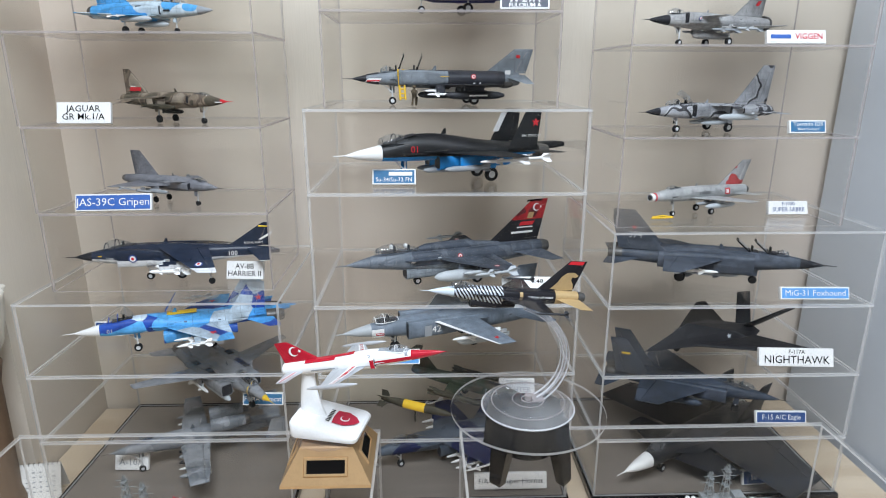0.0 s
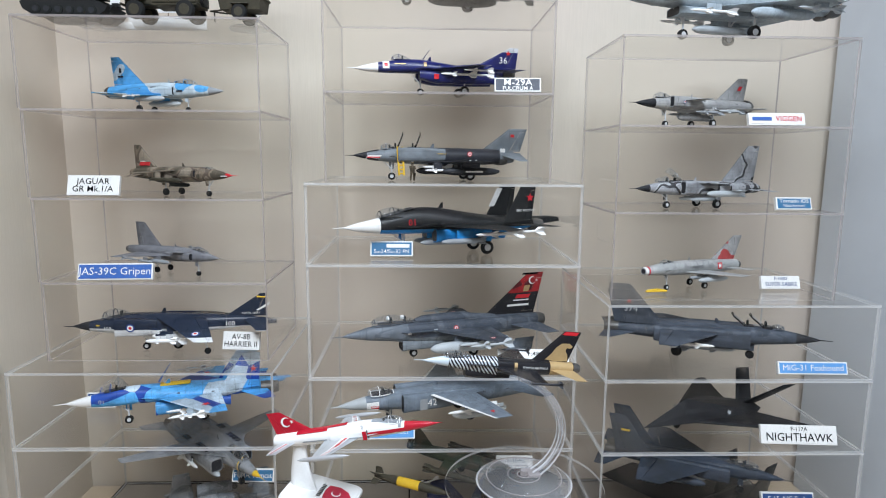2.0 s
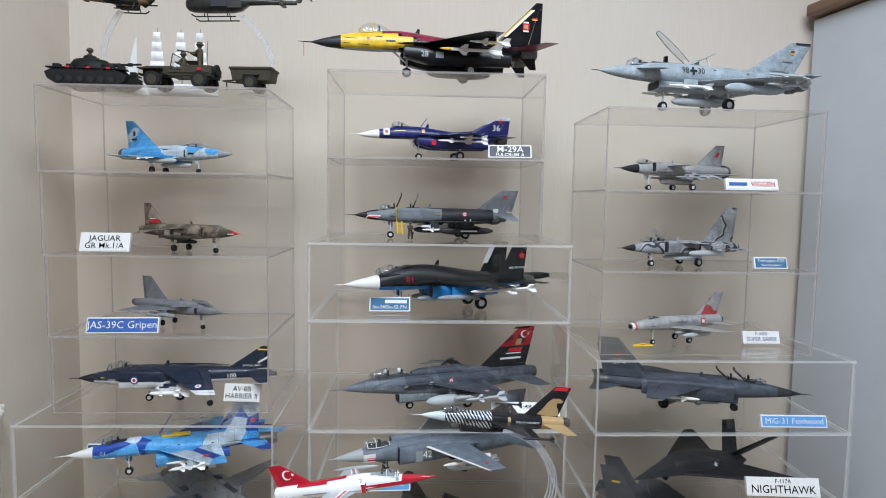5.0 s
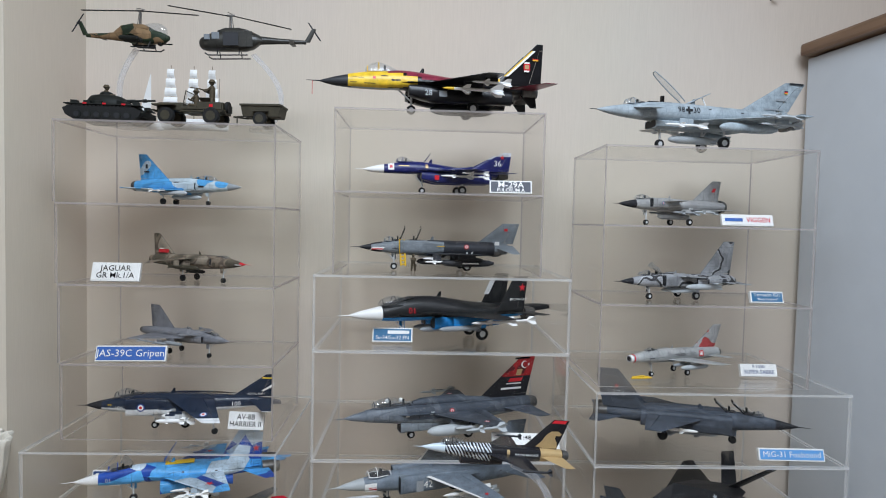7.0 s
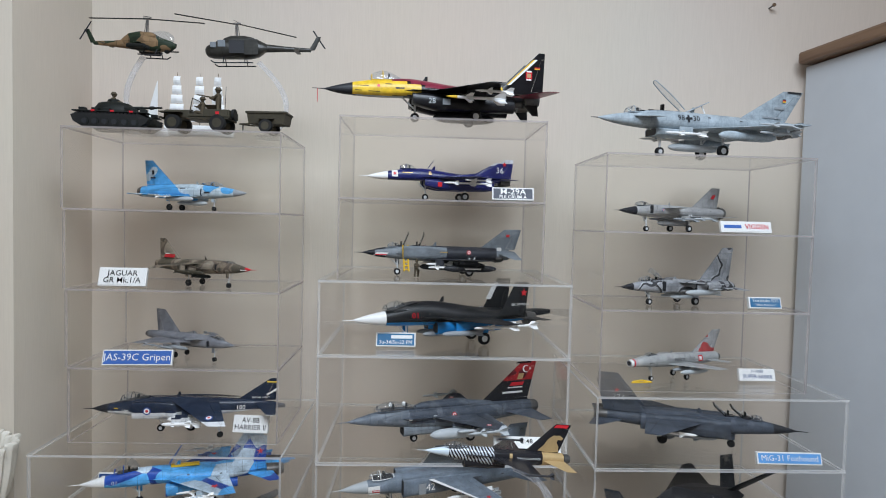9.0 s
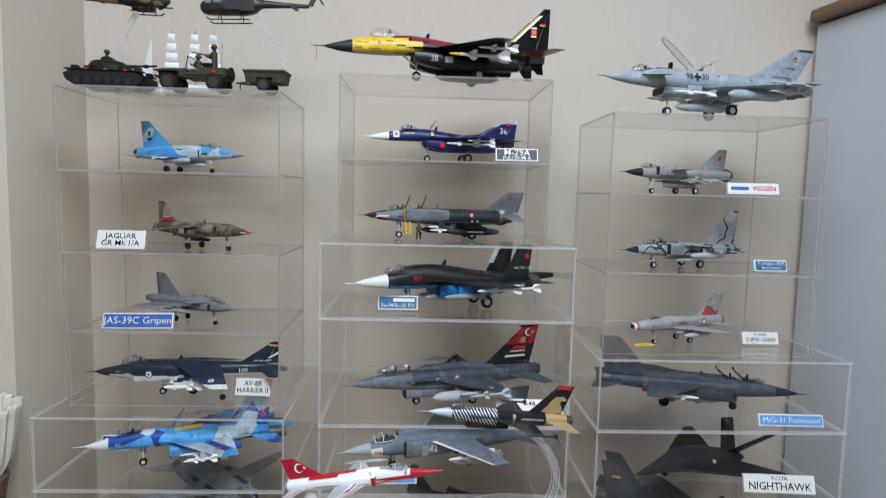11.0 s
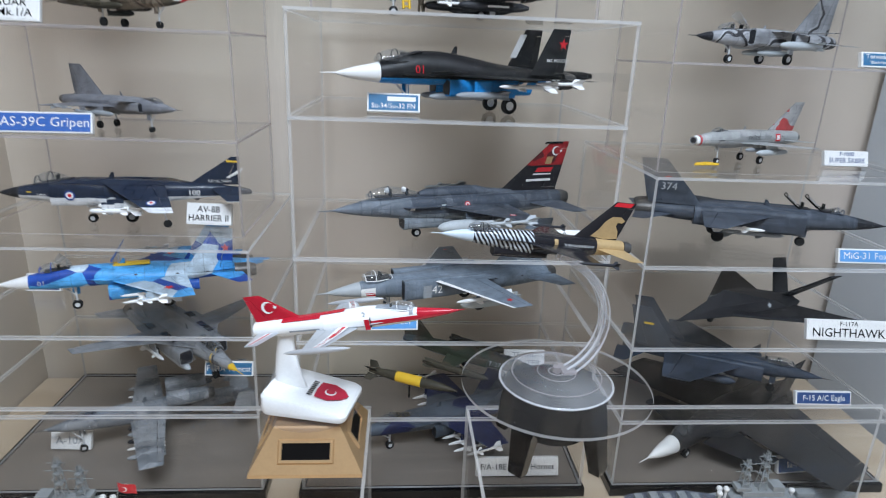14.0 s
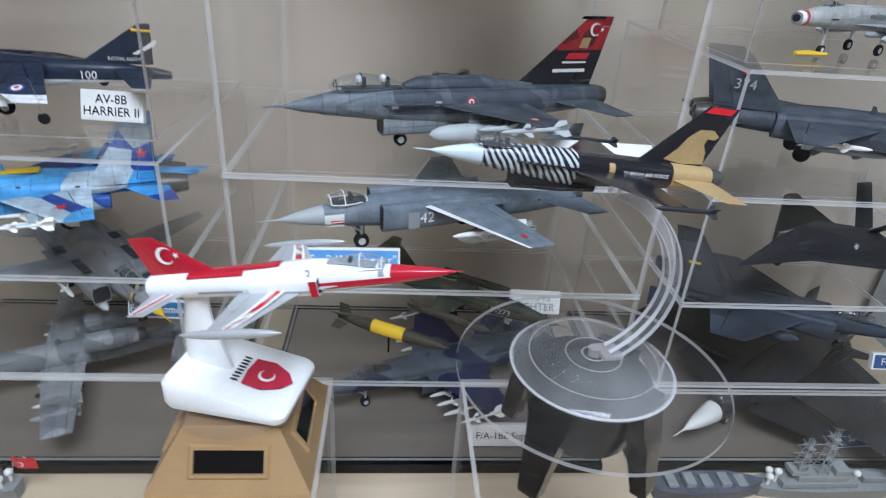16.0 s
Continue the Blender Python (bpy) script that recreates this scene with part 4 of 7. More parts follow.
HARR_MARKS = (("ring", .315, .008, .021, ROUND_NAVY, .0815), ("text", .190, -.004, .030, WHITE, None, "100"), ("text", .795, .010, .034, WHITE, None, "100"), ("text", .90, .058, .016, WHITE, .0066, "ROYAL NAVY"), ("bar", .14, .012, (.02, .004), YELLOW), ("bar", .20, -.026, (.14, .010), WHITE))
jet("jet_model", at(-0.418, 0.985, 1.012, -176), "glossy dark blue and white naval jump jet model in a case", 0.318, .130, STUB, NAVAL, DARK, .085, side=1, wing=(.43, .25, .05, .27, .09, .25, .058, -.075), tail=(.86, .12, .015, .13, .05, .09, .030, -.035), fins=((.765, .215, 0, .042, .122, .035, .185, 0),),
    canopy=(.150, .320, .032, .044, .048), intakes=((.255, .44, .060, .006, .020, .046, True),), gear=(.36, .52, .0, .026), pitot=.045, extra=jump_jet, wing_marks=(("ring", .72, .45, .020, ROUND_NAVY),),
    stores=(("fuel_tank", .54, .115, -.028, .22, .016, WHITE, .022), ("missile", .52, .165, -.036, .20, .008, WHITE, .024, DARK), ("bomb", .50, .19, -.030, .15, .010, WHITE, .020), ("gun_pod", .46, .03, -.055, .2, .014, WHITE, 0)), marks=HARR_MARKS)


def raised_brake(jt, L, X, P, finish):
    """The dorsal air brake standing up, the yellow well under it and the open canopy's frame."""
    bm = bmesh.new()
    add_blade(bm, (X(.415), -.020 * L, .062 * L), (X(.415), .020 * L, .062 * L), (X(.47), -.016 * L, .150 * L), (X(.47), .016 * L, .150 * L), L * .004, (1, 0, .5))
    brake = finish("air_brake", bm, BLUE, smooth=False)
    bm = bmesh.new()
    add_box(bm, X(.56), X(.42), -.020 * L, .020 * L, .042 * L, .0495 * L, 0, .001 * L)
    finish("brake_well", bm, YELLOW, None, "yellow primed brake well")
    bm = bmesh.new()
    add_rod(bm, (X(.44), 0, .050 * L), (X(.445), 0, .10 * L), L * .003, None, 6)
    finish("brake_strut", bm, SILVER, brake)
    bm = bmesh.new()
    add_blade(bm, (X(.93), -.02 * L, .014 * L), (X(1.06), -.012 * L, .012 * L), (X(.93), .02 * L, .014 * L), (X(1.06), .012 * L, .012 * L), L * .004, (0, 0, 1))
    finish("tail_sting", bm, SPLINTER)


SU_FINS = ((.69, .20, .085, .01, .185, .085, .125, .01), (.69, .20, -.085, .01, .185, .085, .125, -.01))
jet("jet_model", at(-0.417, 0.985, 0.892, -161), "blue splinter-camouflaged twin-engine fighter model in a case", 0.333, .135, TWIN, SPLINTER, WHITE, .11, side=1, wing=(.40, .30, .06, .33, .09, .24, .0, 0), lerx=(.26, .30, .03, .08, .22, .14, .005, 0), tail=(.80, .13, .09, .22, .06, .10, -.005, 0), fins=SU_FINS,
    canopy=(.15, .28, .026, .042, .034), canopy_open=34, intakes=((.42, .75, .062, -.052, .034, .030, True),), nozzles=((.90, .058, -.012, .036, .09),), gear=(.27, .62, .08, .026), wing_skin=SPLINTER, extra=raised_brake, wing_marks=(("star", .62, .5, .024, RED),),
    stores=(("missile", .55, .17, -.035, .2, .008, WHITE, .024), ("missile", .58, .25, -.03, .2, .007, WHITE, .022), ("missile", .55, .335, .0, .16, .006, WHITE, .02)), marks=(("star", .865, .11, .02, RED, .092), ("text", .16, .0, .03, LIGHT_GREY, None, "01")))
def glove_vents(jt, L, X, P, finish):
    """Dark louvres on the wing gloves and the seam boxes between the nacelles."""
    for s in (1, -1):
        for k in range(4):
            bm = bmesh.new()
            add_box(bm, X(.40 + .035 * k) - .012 * L, X(.40 + .035 * k) + .012 * L, s * .088 * L - .014 * L, s * .088 * L + .014 * L, .0285 * L, .0325 * L)
            finish("louvre", bm, DARK, smooth=False)
        bm = bmesh.new()
        add_box(bm, X(.66), X(.60), s * .10 * L - .016 * L, s * .10 * L + .016 * L, .030 * L, .0335 * L)
        finish("louvre", bm, DARK, smooth=False)
        bm = bmesh.new()
        add_rings(bm, [oval(X(u), w * L, t * L, -.03 * L, 3, 16, s * .075 * L, 0) for u, w, t in ((.36, .030, .026), (.5, .042, .030), (.75, .044, .030), (.9, .036, .026))])
        finish("nacelle", bm, GULL)


jet("jet_model", at(-0.380, 1.040, 0.776, -46), "light grey swing-wing naval fighter model with a yellow nose tip", 0.325, .118, BROAD, GULL, YELLOW, .045, side=-1, wing=(.43, .17, .11, .46, .065, .15, .020, .006), lerx=(.27, .44, .04, .15, .24, .17, .020, 0), tail=(.84, .16, .09, .22, .07, .12, 0, 0), fins=((.72, .19, .078, .025, .17, .075, .13, .012), (.72, .19, -.078, .025, .17, .075, .13, -.012)),
    canopy=(.14, .35, .030, .040, .040), cockpit=BLACK, intakes=((.32, .7, .085, -.02, .034, .036, True),), nozzles=((.90, .070, 0, .038, .07),), gear=(.20, .60, .10, .026), seats=2, extra=glove_vents,
    stores=(("missile", .45, .03, -.065, .24, .012, WHITE, .026), ("fuel_tank", .42, .085, -.07, .30, .018, LIGHT_GREY, 0), ("missile", .5, .15, -.045, .22, .012, WHITE, .028)), marks=(("text", .13, -.004, .03, DARK, None, "205"), ("bar", .155, .012, (.008, .07), DARK), ("bar", .17, .012, (.006, .07), YELLOW)))
jet("jet_model", at(-0.42, 1.00, 0.655, -158), "grey straight-wing attack jet model loaded with stores", 0.30, .16, SLIM, HOG, side=1, wing=(.38, .17, .03, .50, .10, .04, -.02, .02), tail=(.88, .10, .02, .18, .09, .01, .03, 0), fins=((.86, .14, .18, -.01, .12, .09, .04, 0), (.86, .14, -.18, -.01, .12, .09, .04, 0)),
    canopy=(.12, .25, .026, .034, .03), intakes=((.56, .76, .075, .085, .036, .036, False),), nozzles=((.76, .075, .085, .03, .03),), gear=(.16, .48, .12, .026),
    stores=(("bomb", .45, .10, -.06, .17, .014, GREY, .022), ("bomb", .45, .17, -.055, .17, .014, DARK, .022), ("missile", .45, .25, -.045, .17, .010, WHITE, .02), ("bomb", .45, .33, -.04, .17, .012, GREY, .02), ("bomb", .45, .03, -.07, .17, .014, DARK, .022)))

# ---- centre stack ----


def jubilee(jt, L, X, P, finish):
    """Yellow fin roots, ventral fins and the nose probe."""
    bm = bmesh.new()
    add_rod(bm, (X(-.03), 0, -.002 * L), (X(-.03), 0, -.06 * L), L * .0014, None, 6)
    finish("nose_probe", bm, RED)
    for s in (1, -1):
        bm = bmesh.new()
        add_blade(bm, (X(.54), s * .088 * L, .012 * L), (X(.88), s * .088 * L, .014 * L), (X(.60), s * .088 * L, .026 * L), (X(.86), s * .088 * L, .038 * L), L * .010, (0, 1, 0))
        finish("fin_root", bm, YELLOW_SKIN, smooth=False)
        bm = bmesh.new()
        add_blade(bm, (X(.90), s * .075 * L, -.03 * L), (X(.97), s * .075 * L, -.03 * L), (X(.945), s * .082 * L, -.085 * L), (X(.975), s * .082 * L, -.085 * L), L * .005, (0, 1, 0))
        finish("ventral_fin", bm, ANNIV, smooth=False)


def air_brake(jt, L, X, P, finish):
    bm = bmesh.new()
    add_blade(bm, (X(.415), -.012 * L, .066 * L), (X(.415), .012 * L, .066 * L), (X(.455), -.012 * L, .122 * L), (X(.455), .012 * L, .122 * L), L * .004, (1, 0, 0))
    finish("air_brake", bm, BLUE_DEEP, smooth=False)
    for s in (1, -1):
        bm = bmesh.new()
        add_blade(bm, (X(.50), s * .086 * L, .010 * L), (X(.80), s * .086 * L, .012 * L), (X(.62), s * .086 * L, .026 * L), (X(.78), s * .086 * L, .042 * L), L * .010, (0, 1, 0))
        finish("fin_root", bm, BLUE_DEEP, smooth=False)


MIG = [(0, .002, .002, -.003), (.06, .021, .020, -.017), (.12, .031, .035, -.021), (.22, .038, .052, -.022), (.30, .043, .060, -.021), (.38, .052, .066, -.019), (.48, .075, .054, -.018), (.6, .092, .037, -.022), (.78, .088, .027, -.036), (.92, .076, .022, -.034), (.96, .034, .020, -.014), (1.0, .018, .016, -.008)]
BLUE_TIP = camouflage("white_tipped_blue_paint", [(0.70, 0.71, 0.74), (0.70, 0.71, 0.74)], 8, belly=((0.016, 0.020, 0.124), (.152 + .112) * .255), rough=0.35)
jet("jet_model", at(0.004, 0.960, 1.560, -172), "large jet model in yellow, maroon and black paint", 0.370, .128, MIG, ANNIV, DARK, .115, side=1, wing=(.44, .28, .06, .33, .08, .24, .0, 0), lerx=(.30, .30, .03, .085, .22, .14, .004, 0), tail=(.84, .13, .09, .24, .06, .12, -.005, 0), tail_skin=MAROON, wing_skin=ANNIV,
    fins=((.775, .215, .088, .01, .185, .03, .185, .02), (.775, .215, -.088, .01, .185, .03, .185, -.02)), canopy=(.20, .36, .027, .050, .046), frame_mat=YELLOW, cockpit=GREY, intakes=((.41, .86, .062, -.046, .034, .036, "slant"),), nozzles=((.91, .058, -.012, .034, .07),), gear=(.41, .68, .075, .028), pitot=.055, extra=jubilee,
    bands=((.112, .30, -60, 240, YELLOW_SKIN, "yellow nose section"), (.29, .375, -50, 44, YELLOW_SKIN, "yellow cheek"), (.365, .445, -40, 28, YELLOW_SKIN, "yellow cheek"), (.29, .45, 44.5, 135.5, MAROON, "maroon back"), (.37, .45, 28.5, 44.5, MAROON, "maroon shoulder"), (.44, .68, 14, 166, MAROON, "maroon back"), (.13, .36, -88, -60.5, LIGHT_GREY, "grey belly")), stores=(("missile", .66, .17, -.036, .27, .009, WHITE, .032, YELLOW), ("missile", .72, .25, -.02, .17, .007, WHITE, .022), ("fuel_tank", .64, 0, -.100, .29, .024, DARK, 0)),
    marks=(("text", .475, -.046, .034, LIGHT_GREY, .097, "28"), ("bar", .54, -.046, (.035, .026), GREY, .097), ("bar", .30, .030, (.06, .004), DARK), ("bar", .15, -.004, (.03, .003), DARK), ("bar", .40, .004, (.03, .010), DARK), ("bar", .22, -.006, (.05, .003), DARK), ("bar", .33, -.008, (.012, .008), WHITE), ("bar", .955, .128, (.026, .005), RED, .109), ("bar", .955, .123, (.026, .005), YELLOW, .1085), ("bar", .917, .092, (.024, .044), WHITE, .1055, "", .0), ("bar", .917, .092, (.030, .030), RED, .1058), ("bar", .917, .092, (.018, .018), GOLD_DULL, .1066), ("bar", .886, .105, (.016, .12), WHITE, .107, "", .125), ("bar", .877, .105, (.008, .12), YELLOW, .1072, "", .125), ("bar", .17, .018, (.05, .003), DARK), ("bar", .24, .02, (.012, .012), RED), ("bar", .335, .012, (.04, .008), DARK), ("bar", .50, .045, (.05, .003), YELLOW)))
jet("jet_model", at(0.017, 0.975, 1.428, -169), "deep blue twin-fin fighter model with a white nose", 0.255, .152, MIG, BLUE_DEEP, WHITE, .125, side=1, wing=(.44, .28, .06, .33, .08, .24, .0, 0), lerx=(.30, .30, .03, .085, .22, .14, .004, 0), tail=(.84, .13, .09, .22, .06, .10, -.005, 0),
    fins=((.70, .28, .088, .01, .128, .055, .235, .02), (.70, .28, -.088, .01, .128, .055, .235, -.02)), fin_skin=BLUE_TIP, canopy=(.22, .34, .024, .058, .034), intakes=((.40, .86, .062, -.046, .034, .036, "slant"),), nozzles=((.91, .058, -.012, .034, .07),), gear=(.40, .66, .075, .030), extra=air_brake,
    stores=(("missile", .60, .17, -.036, .22, .009, WHITE, .024), ("missile", .72, .17, -.036, .2, .008, WHITE, .026), ("missile", .70, .25, -.02, .18, .007, WHITE, .022)), marks=(("text", .895, .062, .055, WHITE, .102, "36"), ("star", .925, .105, .018, RED, .107), ("bar", .185, .022, (.04, .045), WHITE), ("bar", .185, .022, (.02, .02), RED), ("bar", .48, -.045, (.03, .03), RED, .0985), ("bar", .27, .03, (.07, .006), GOLD_DULL), ("bar", .42, .03, (.018, .026), GOLD_DULL)))


def ladder_of(jt, L, X, P, finish):
    bm = bmesh.new()
    for s in (-.014, .014):
        add_rod(bm, (X(.27 + s), .078 * L, -.110 * L), (X(.262 + s), .056 * L, .05 * L), L * .0058, None, 6)
    for i in range(7):
        z = -.10 + i * .023
        y = .075 - .023 * (z + .145) / .195
        add_rod(bm, (X(.254), y * L, z * L), (X(.284), y * L, z * L), L * .0045, None, 6)
    finish("boarding_ladder", bm, YELLOW, None, "yellow boarding ladder")
    raised_lids(jt, L, X, P, finish, (.255, .355))


def raised_lids(jt, L, X, P, finish, places, rise=.072):
    """Two canopies standing open over their seats."""
    for u in places:
        arch = [Vector((X(u + (.10 - rise) * k), .024 * L * math.cos(b), (.046 + rise * k) * L + .014 * L * math.sin(b))) for k in (0, 1) for b in (0, .6, 1.2, math.pi / 2, 1.94, 2.54, math.pi)]
        glass = bmesh.new()
        vs = [glass.verts.new(p) for p in arch]
        for q in range(6):
            glass.faces.new((vs[q], vs[q + 1], vs[q + 8], vs[q + 7]))
        lid = finish("canopy_lid", glass, CANOPY)
        bm = bmesh.new()
        for k in (0, 7):
            for q in range(6):
                add_rod(bm, arch[k + q], arch[k + q + 1], L * .0021, None, 6)
        for q in (0, 6):
            add_rod(bm, arch[q], arch[q + 7], L * .0024, None, 6)
        finish("lid_frame", bm, BLACK, lid)
        bm = bmesh.new()
        x = X(u - .022)
        add_box(bm, x - .020 * L, x + .020 * L, -.019 * L, .019 * L, .036 * L, .0495 * L)
        finish("cockpit_tub", bm, DARK)
        bm = bmesh.new()
        add_box(bm, x - .012 * L, x - .004 * L, -.010 * L, .010 * L, .047 * L, .072 * L, 0, .001 * L)
        finish("seat", bm, OLIVE_DARK)


jet("jet_model", at(0.024, 1.000, 1.296, -172), "two-tone grey two-seat fighter model with raised canopies", 0.283, .138, BROAD, PHANTOM_LIGHT, DARK, .075, side=1, wing=(.38, .36, .06, .30, .08, .30, -.035, .01), tail=(.82, .15, .03, .17, .05, .11, .02, -.045), fins=((.74, .24, 0, .03, .13, .11, .17, 0),), wing_skin=PHANTOM_GREY, tail_skin=PHANTOM_LIGHT,
    canopy=(.155, .245, .026, .038, .032), intakes=((.27, .52, .060, .006, .024, .040, True),), nozzles=((.84, .034, -.018, .034, .05),), gear=(.22, .66, .10, .028),
    bands=((.40, .86, -75, 255, PHANTOM_GREY, "dark grey flank"), (.34, .41, 40, 140, PHANTOM_GREY, "dark grey back"), (.07, .15, -86, -30, DARK, "dark lower jaw"), (.075, .16, 50, 130, DARK, "dark glare panel")), stores=(("fuel_tank", .655, .14, -.085, .33, .022, DARK, 0), ("fuel_tank", .5, 0, -.085, .28, .020, DARK, 0), ("missile", .47, .10, -.062, .17, .009, WHITE, .026), ("missile", .47, .13, -.080, .15, .008, WHITE, .024)), marks=(("ring", .66, .012, .014, RED, .082), ("bar", .115, -.008, (.075, .020), WHITE, None, "", .02), ("bar", .115, -.010, (.07, .006), RED, .0405), ("bar", .93, .12, (.022, .016), RED, .0062), ("bar", .50, .012, (.05, .003), YELLOW, .0795), ("bar", .67, -.086, (.10, .008), WHITE, .163), ("bar", .22, -.005, (.03, .004), DARK), ("bar", .86, .034, (.03, .024), WHITE, .055)), extra=ladder_of)
PLATYPUS = [(0, .002, .002, -.003), (.06, .021, .020, -.020), (.145, .038, .036, -.030), (.22, .046, .058, -.034), (.30, .052, .082, -.036), (.40, .064, .084, -.036), (.50, .080, .070, -.034), (.62, .092, .048, -.036), (.78, .088, .030, -.040), (.90, .076, .026, -.034), (.95, .034, .026, -.014), (1.04, .026, .026, -.010), (1.09, .012, .018, -.002)]
jet("jet_model", at(0.040, 0.975, 1.177, -159), "black and blue side-by-side strike fighter model with a white nose", 0.350, .138, PLATYPUS, SU_DARK, WHITE, .145, side=1, wing=(.42, .28, .06, .31, .09, .22, .0, 0), lerx=(.18, .36, .03, .08, .28, .14, .0, 0), canard=(.33, .10, .07, .16, .05, .06, .01, .01), tail=(.82, .13, .09, .20, .06, .10, -.005, 0),
    fins=((.73, .15, .098, .01, .17, .08, .09, 0), (.73, .15, -.098, .01, .17, .08, .09, 0)), canopy=(.150, .335, .042, .044, .043), intakes=((.42, .75, .062, -.040, .034, .032, True),), nozzles=((.90, .058, -.012, .034, .06),), gear=(.27, .66, .075, .032),
    stores=(("missile", .66, .20, -.028, .24, .010, WHITE, .028), ("bomb", .52, .12, -.065, .22, .013, GREY, .022), ("missile", .74, .28, -.012, .20, .008, WHITE, .024), ("bomb", .45, .04, -.075, .22, .013, GREY, .02)), marks=(("text", .30, .018, .040, RED, None, "01"), ("star", .865, .125, .022, RED, .1045), ("text", .845, .065, .016, WHITE, .1045, "BBC POCCИИ"), ("bar", .785, .115, (.030, .09), WHITE, -.0915, "", .045)))
jet("jet_model", at(0.040, 0.990, 1.003, -161), "large grey two-seat fighter model with a red and black fin", 0.362, .125, LIGHT, FALCON, FALCON_PALE, .10, side=1, wing=(.42, .27, .05, .31, .07, .21, .0, 0), lerx=(.24, .25, .028, .06, .20, .05, .005, 0), tail=(.80, .16, .04, .19, .07, .12, -.005, -.01), fins=((.68, .27, 0, .035, .20, .085, .235, 0),), wing_marks=(("ring", .72, .4, .012, RED),), fin_skin=camouflage("black_red_fin_paint", [(0.36, 0.018, 0.022), (0.36, 0.018, 0.022), (0.10, 0.012, 0.016)], 34, rough=0.4, belly=((0.016, 0.016, 0.019), .0955)), helmets=True,
    bands=((.098, .30, -70, 250, FALCON_PALE, "pale grey forward fuselage"),),
    canopy=(.13, .35, .027, .042, .040), seats=2, intakes=((.29, .55, 0, -.062, .036, .026, True),), nozzles=((.955, 0, 0, .034, .05),), gear=(.33, .60, .07, .025), spine=((.335, .016, .010, .044), (.37, .024, .022, .044), (.46, .026, .026, .044), (.58, .026, .028, .042), (.62, .024, .018, .040), (.74, .012, .010, .036)),
    stores=(("fuel_tank", .54, .12, -.060, .34, .026, LIGHT_GREY, 0), ("missile", .60, .20, -.028, .24, .010, LIGHT_GREY, .028), ("missile", .58, .315, 0, .2, .008, LIGHT_GREY, .024), ("bomb", .60, .16, -.04, .22, .012, GREY, .022)), marks=(("ring", .52, .008, .012, RED), ("crescent", .935, .198, .019, WHITE, .0058), ("bar", .925, .2315, (.085, .009), BLACK, .0042, "", .008), ("bar", .885, .122, (.075, .018), RED, .0066, "", .012), ("bar", .875, .104, (.085, .006), WHITE, .0066), ("bar", .86, .080, (.115, .010), WHITE, .0068), ("bar", .905, .160, (.030, .03), GOLD_DULL, .0062, "", .01), ("bar", .30, .0, (.018, .014), WHITE, None, "", .006), ("bar", .42, .005, (.018, .014), LIGHT_GREY, None, "", .006)))
jet("jet_model", at(0.035, 0.992, 0.887, -161), "blue-grey swing-wing bomber model with a painted shark mouth", 0.375, .115, BROAD, FENCER_GREY, LIGHT_GREY, .125, side=1, slat_mat=WHITE, wing_marks=(("star", .8, .5, .014, RED),), bands=((.126, .20, -100, 20, WHITE, "white cheek"), (.13, .185, -30, -6, RED, "red painted mouth")), frame_mat=WHITE, wing=(.40, .20, .08, .36, .08, .19, .034, -.02), lerx=(.34, .30, .06, .11, .2, .12, .03, 0), tail=(.80, .15, .06, .19, .07, .10, 0, 0), fins=((.68, .24, 0, .035, .19, .10, .18, 0),),
    canopy=(.14, .26, .034, .040, .030), seats=1, intakes=((.30, .62, .066, .004, .020, .040, True),), nozzles=((.92, .034, 0, .032, .04),), gear=(.24, .60, .07, .030),
    stores=(("fuel_tank", .62, .13, -.055, .26, .022, LIGHT_GREY, .026), ("missile", .56, .2, -.01, .24, .010, WHITE, .026)), marks=(("text", .41, .0, .045, WHITE, .087, "42"), ("bar", .37, -.004, (.034, .05), GREY, .0866), ("bar", .155, -.0165, (.05, .003), WHITE, .0405), ("bar", .155, -.006, (.05, .003), WHITE, .0405)))
jet("jet_model", at(0.074, 1.000, 0.770, -30), "green and brown slender jet model with banded tip tanks", 0.240, .125, SLIM, CAMO_GREEN, side=-1, wing=(.48, .17, .04, .18, .09, .06, .0, -.02), tail=(.92, .10, .0, .10, .06, .04, .17, 0), fins=((.76, .24, 0, .03, .15, .12, .14, 0),),
    canopy=(.16, .36, .024, .036, .028), seats=2, intakes=((.38, .62, .05, .0, .018, .030, True),), nozzles=((.96, 0, .004, .03, .04),), gear=(.27, .56, .05, .026),
    stores=(("tip_tank", .52, .20, -.02, .46, .022, OLIVE, .030),), marks=(("ring", .50, .01, .020, RED), ("text", .30, .004, .045, LIGHT_GREY, None, "7-273")))
tank = thing("drop_tank", at(-0.024, 0.925, 0.800, -26), "olive drop tank model with a yellow band", "model tank", "")
bm = lathe([(0.075, .0005), (0.066, .003), (0.050, .0060), (0.02, .0078), (-0.02, .0078), (-0.045, .0055), (-0.065, .003)], (0, 0, 0), 16, "x")
for f in bm.faces:
    x = f.calc_center_median().x
    f.material_index = 1 if -0.03 < x < 0.02 else 0
for k in range(4):
    a = k * math.pi / 2 + 0.78
    d = Vector((0, math.cos(a), math.sin(a)))
    add_blade(bm, Vector((-.05, 0, 0)) + d * .006, Vector((-.066, 0, 0)) + d * .004, Vector((-.058, 0, 0)) + d * .015, Vector((-.07, 0, 0)) + d * .015, .0008, d.cross(Vector((1, 0, 0))))
part("tank_body", bm, [OLIVE, YELLOW], tank, "", True)
bm = bmesh.new()
add_rod(bm, (0, 0, -.030), (0, 0, -.006), .0012)
part("stand_pin", bm, BLACK, tank)
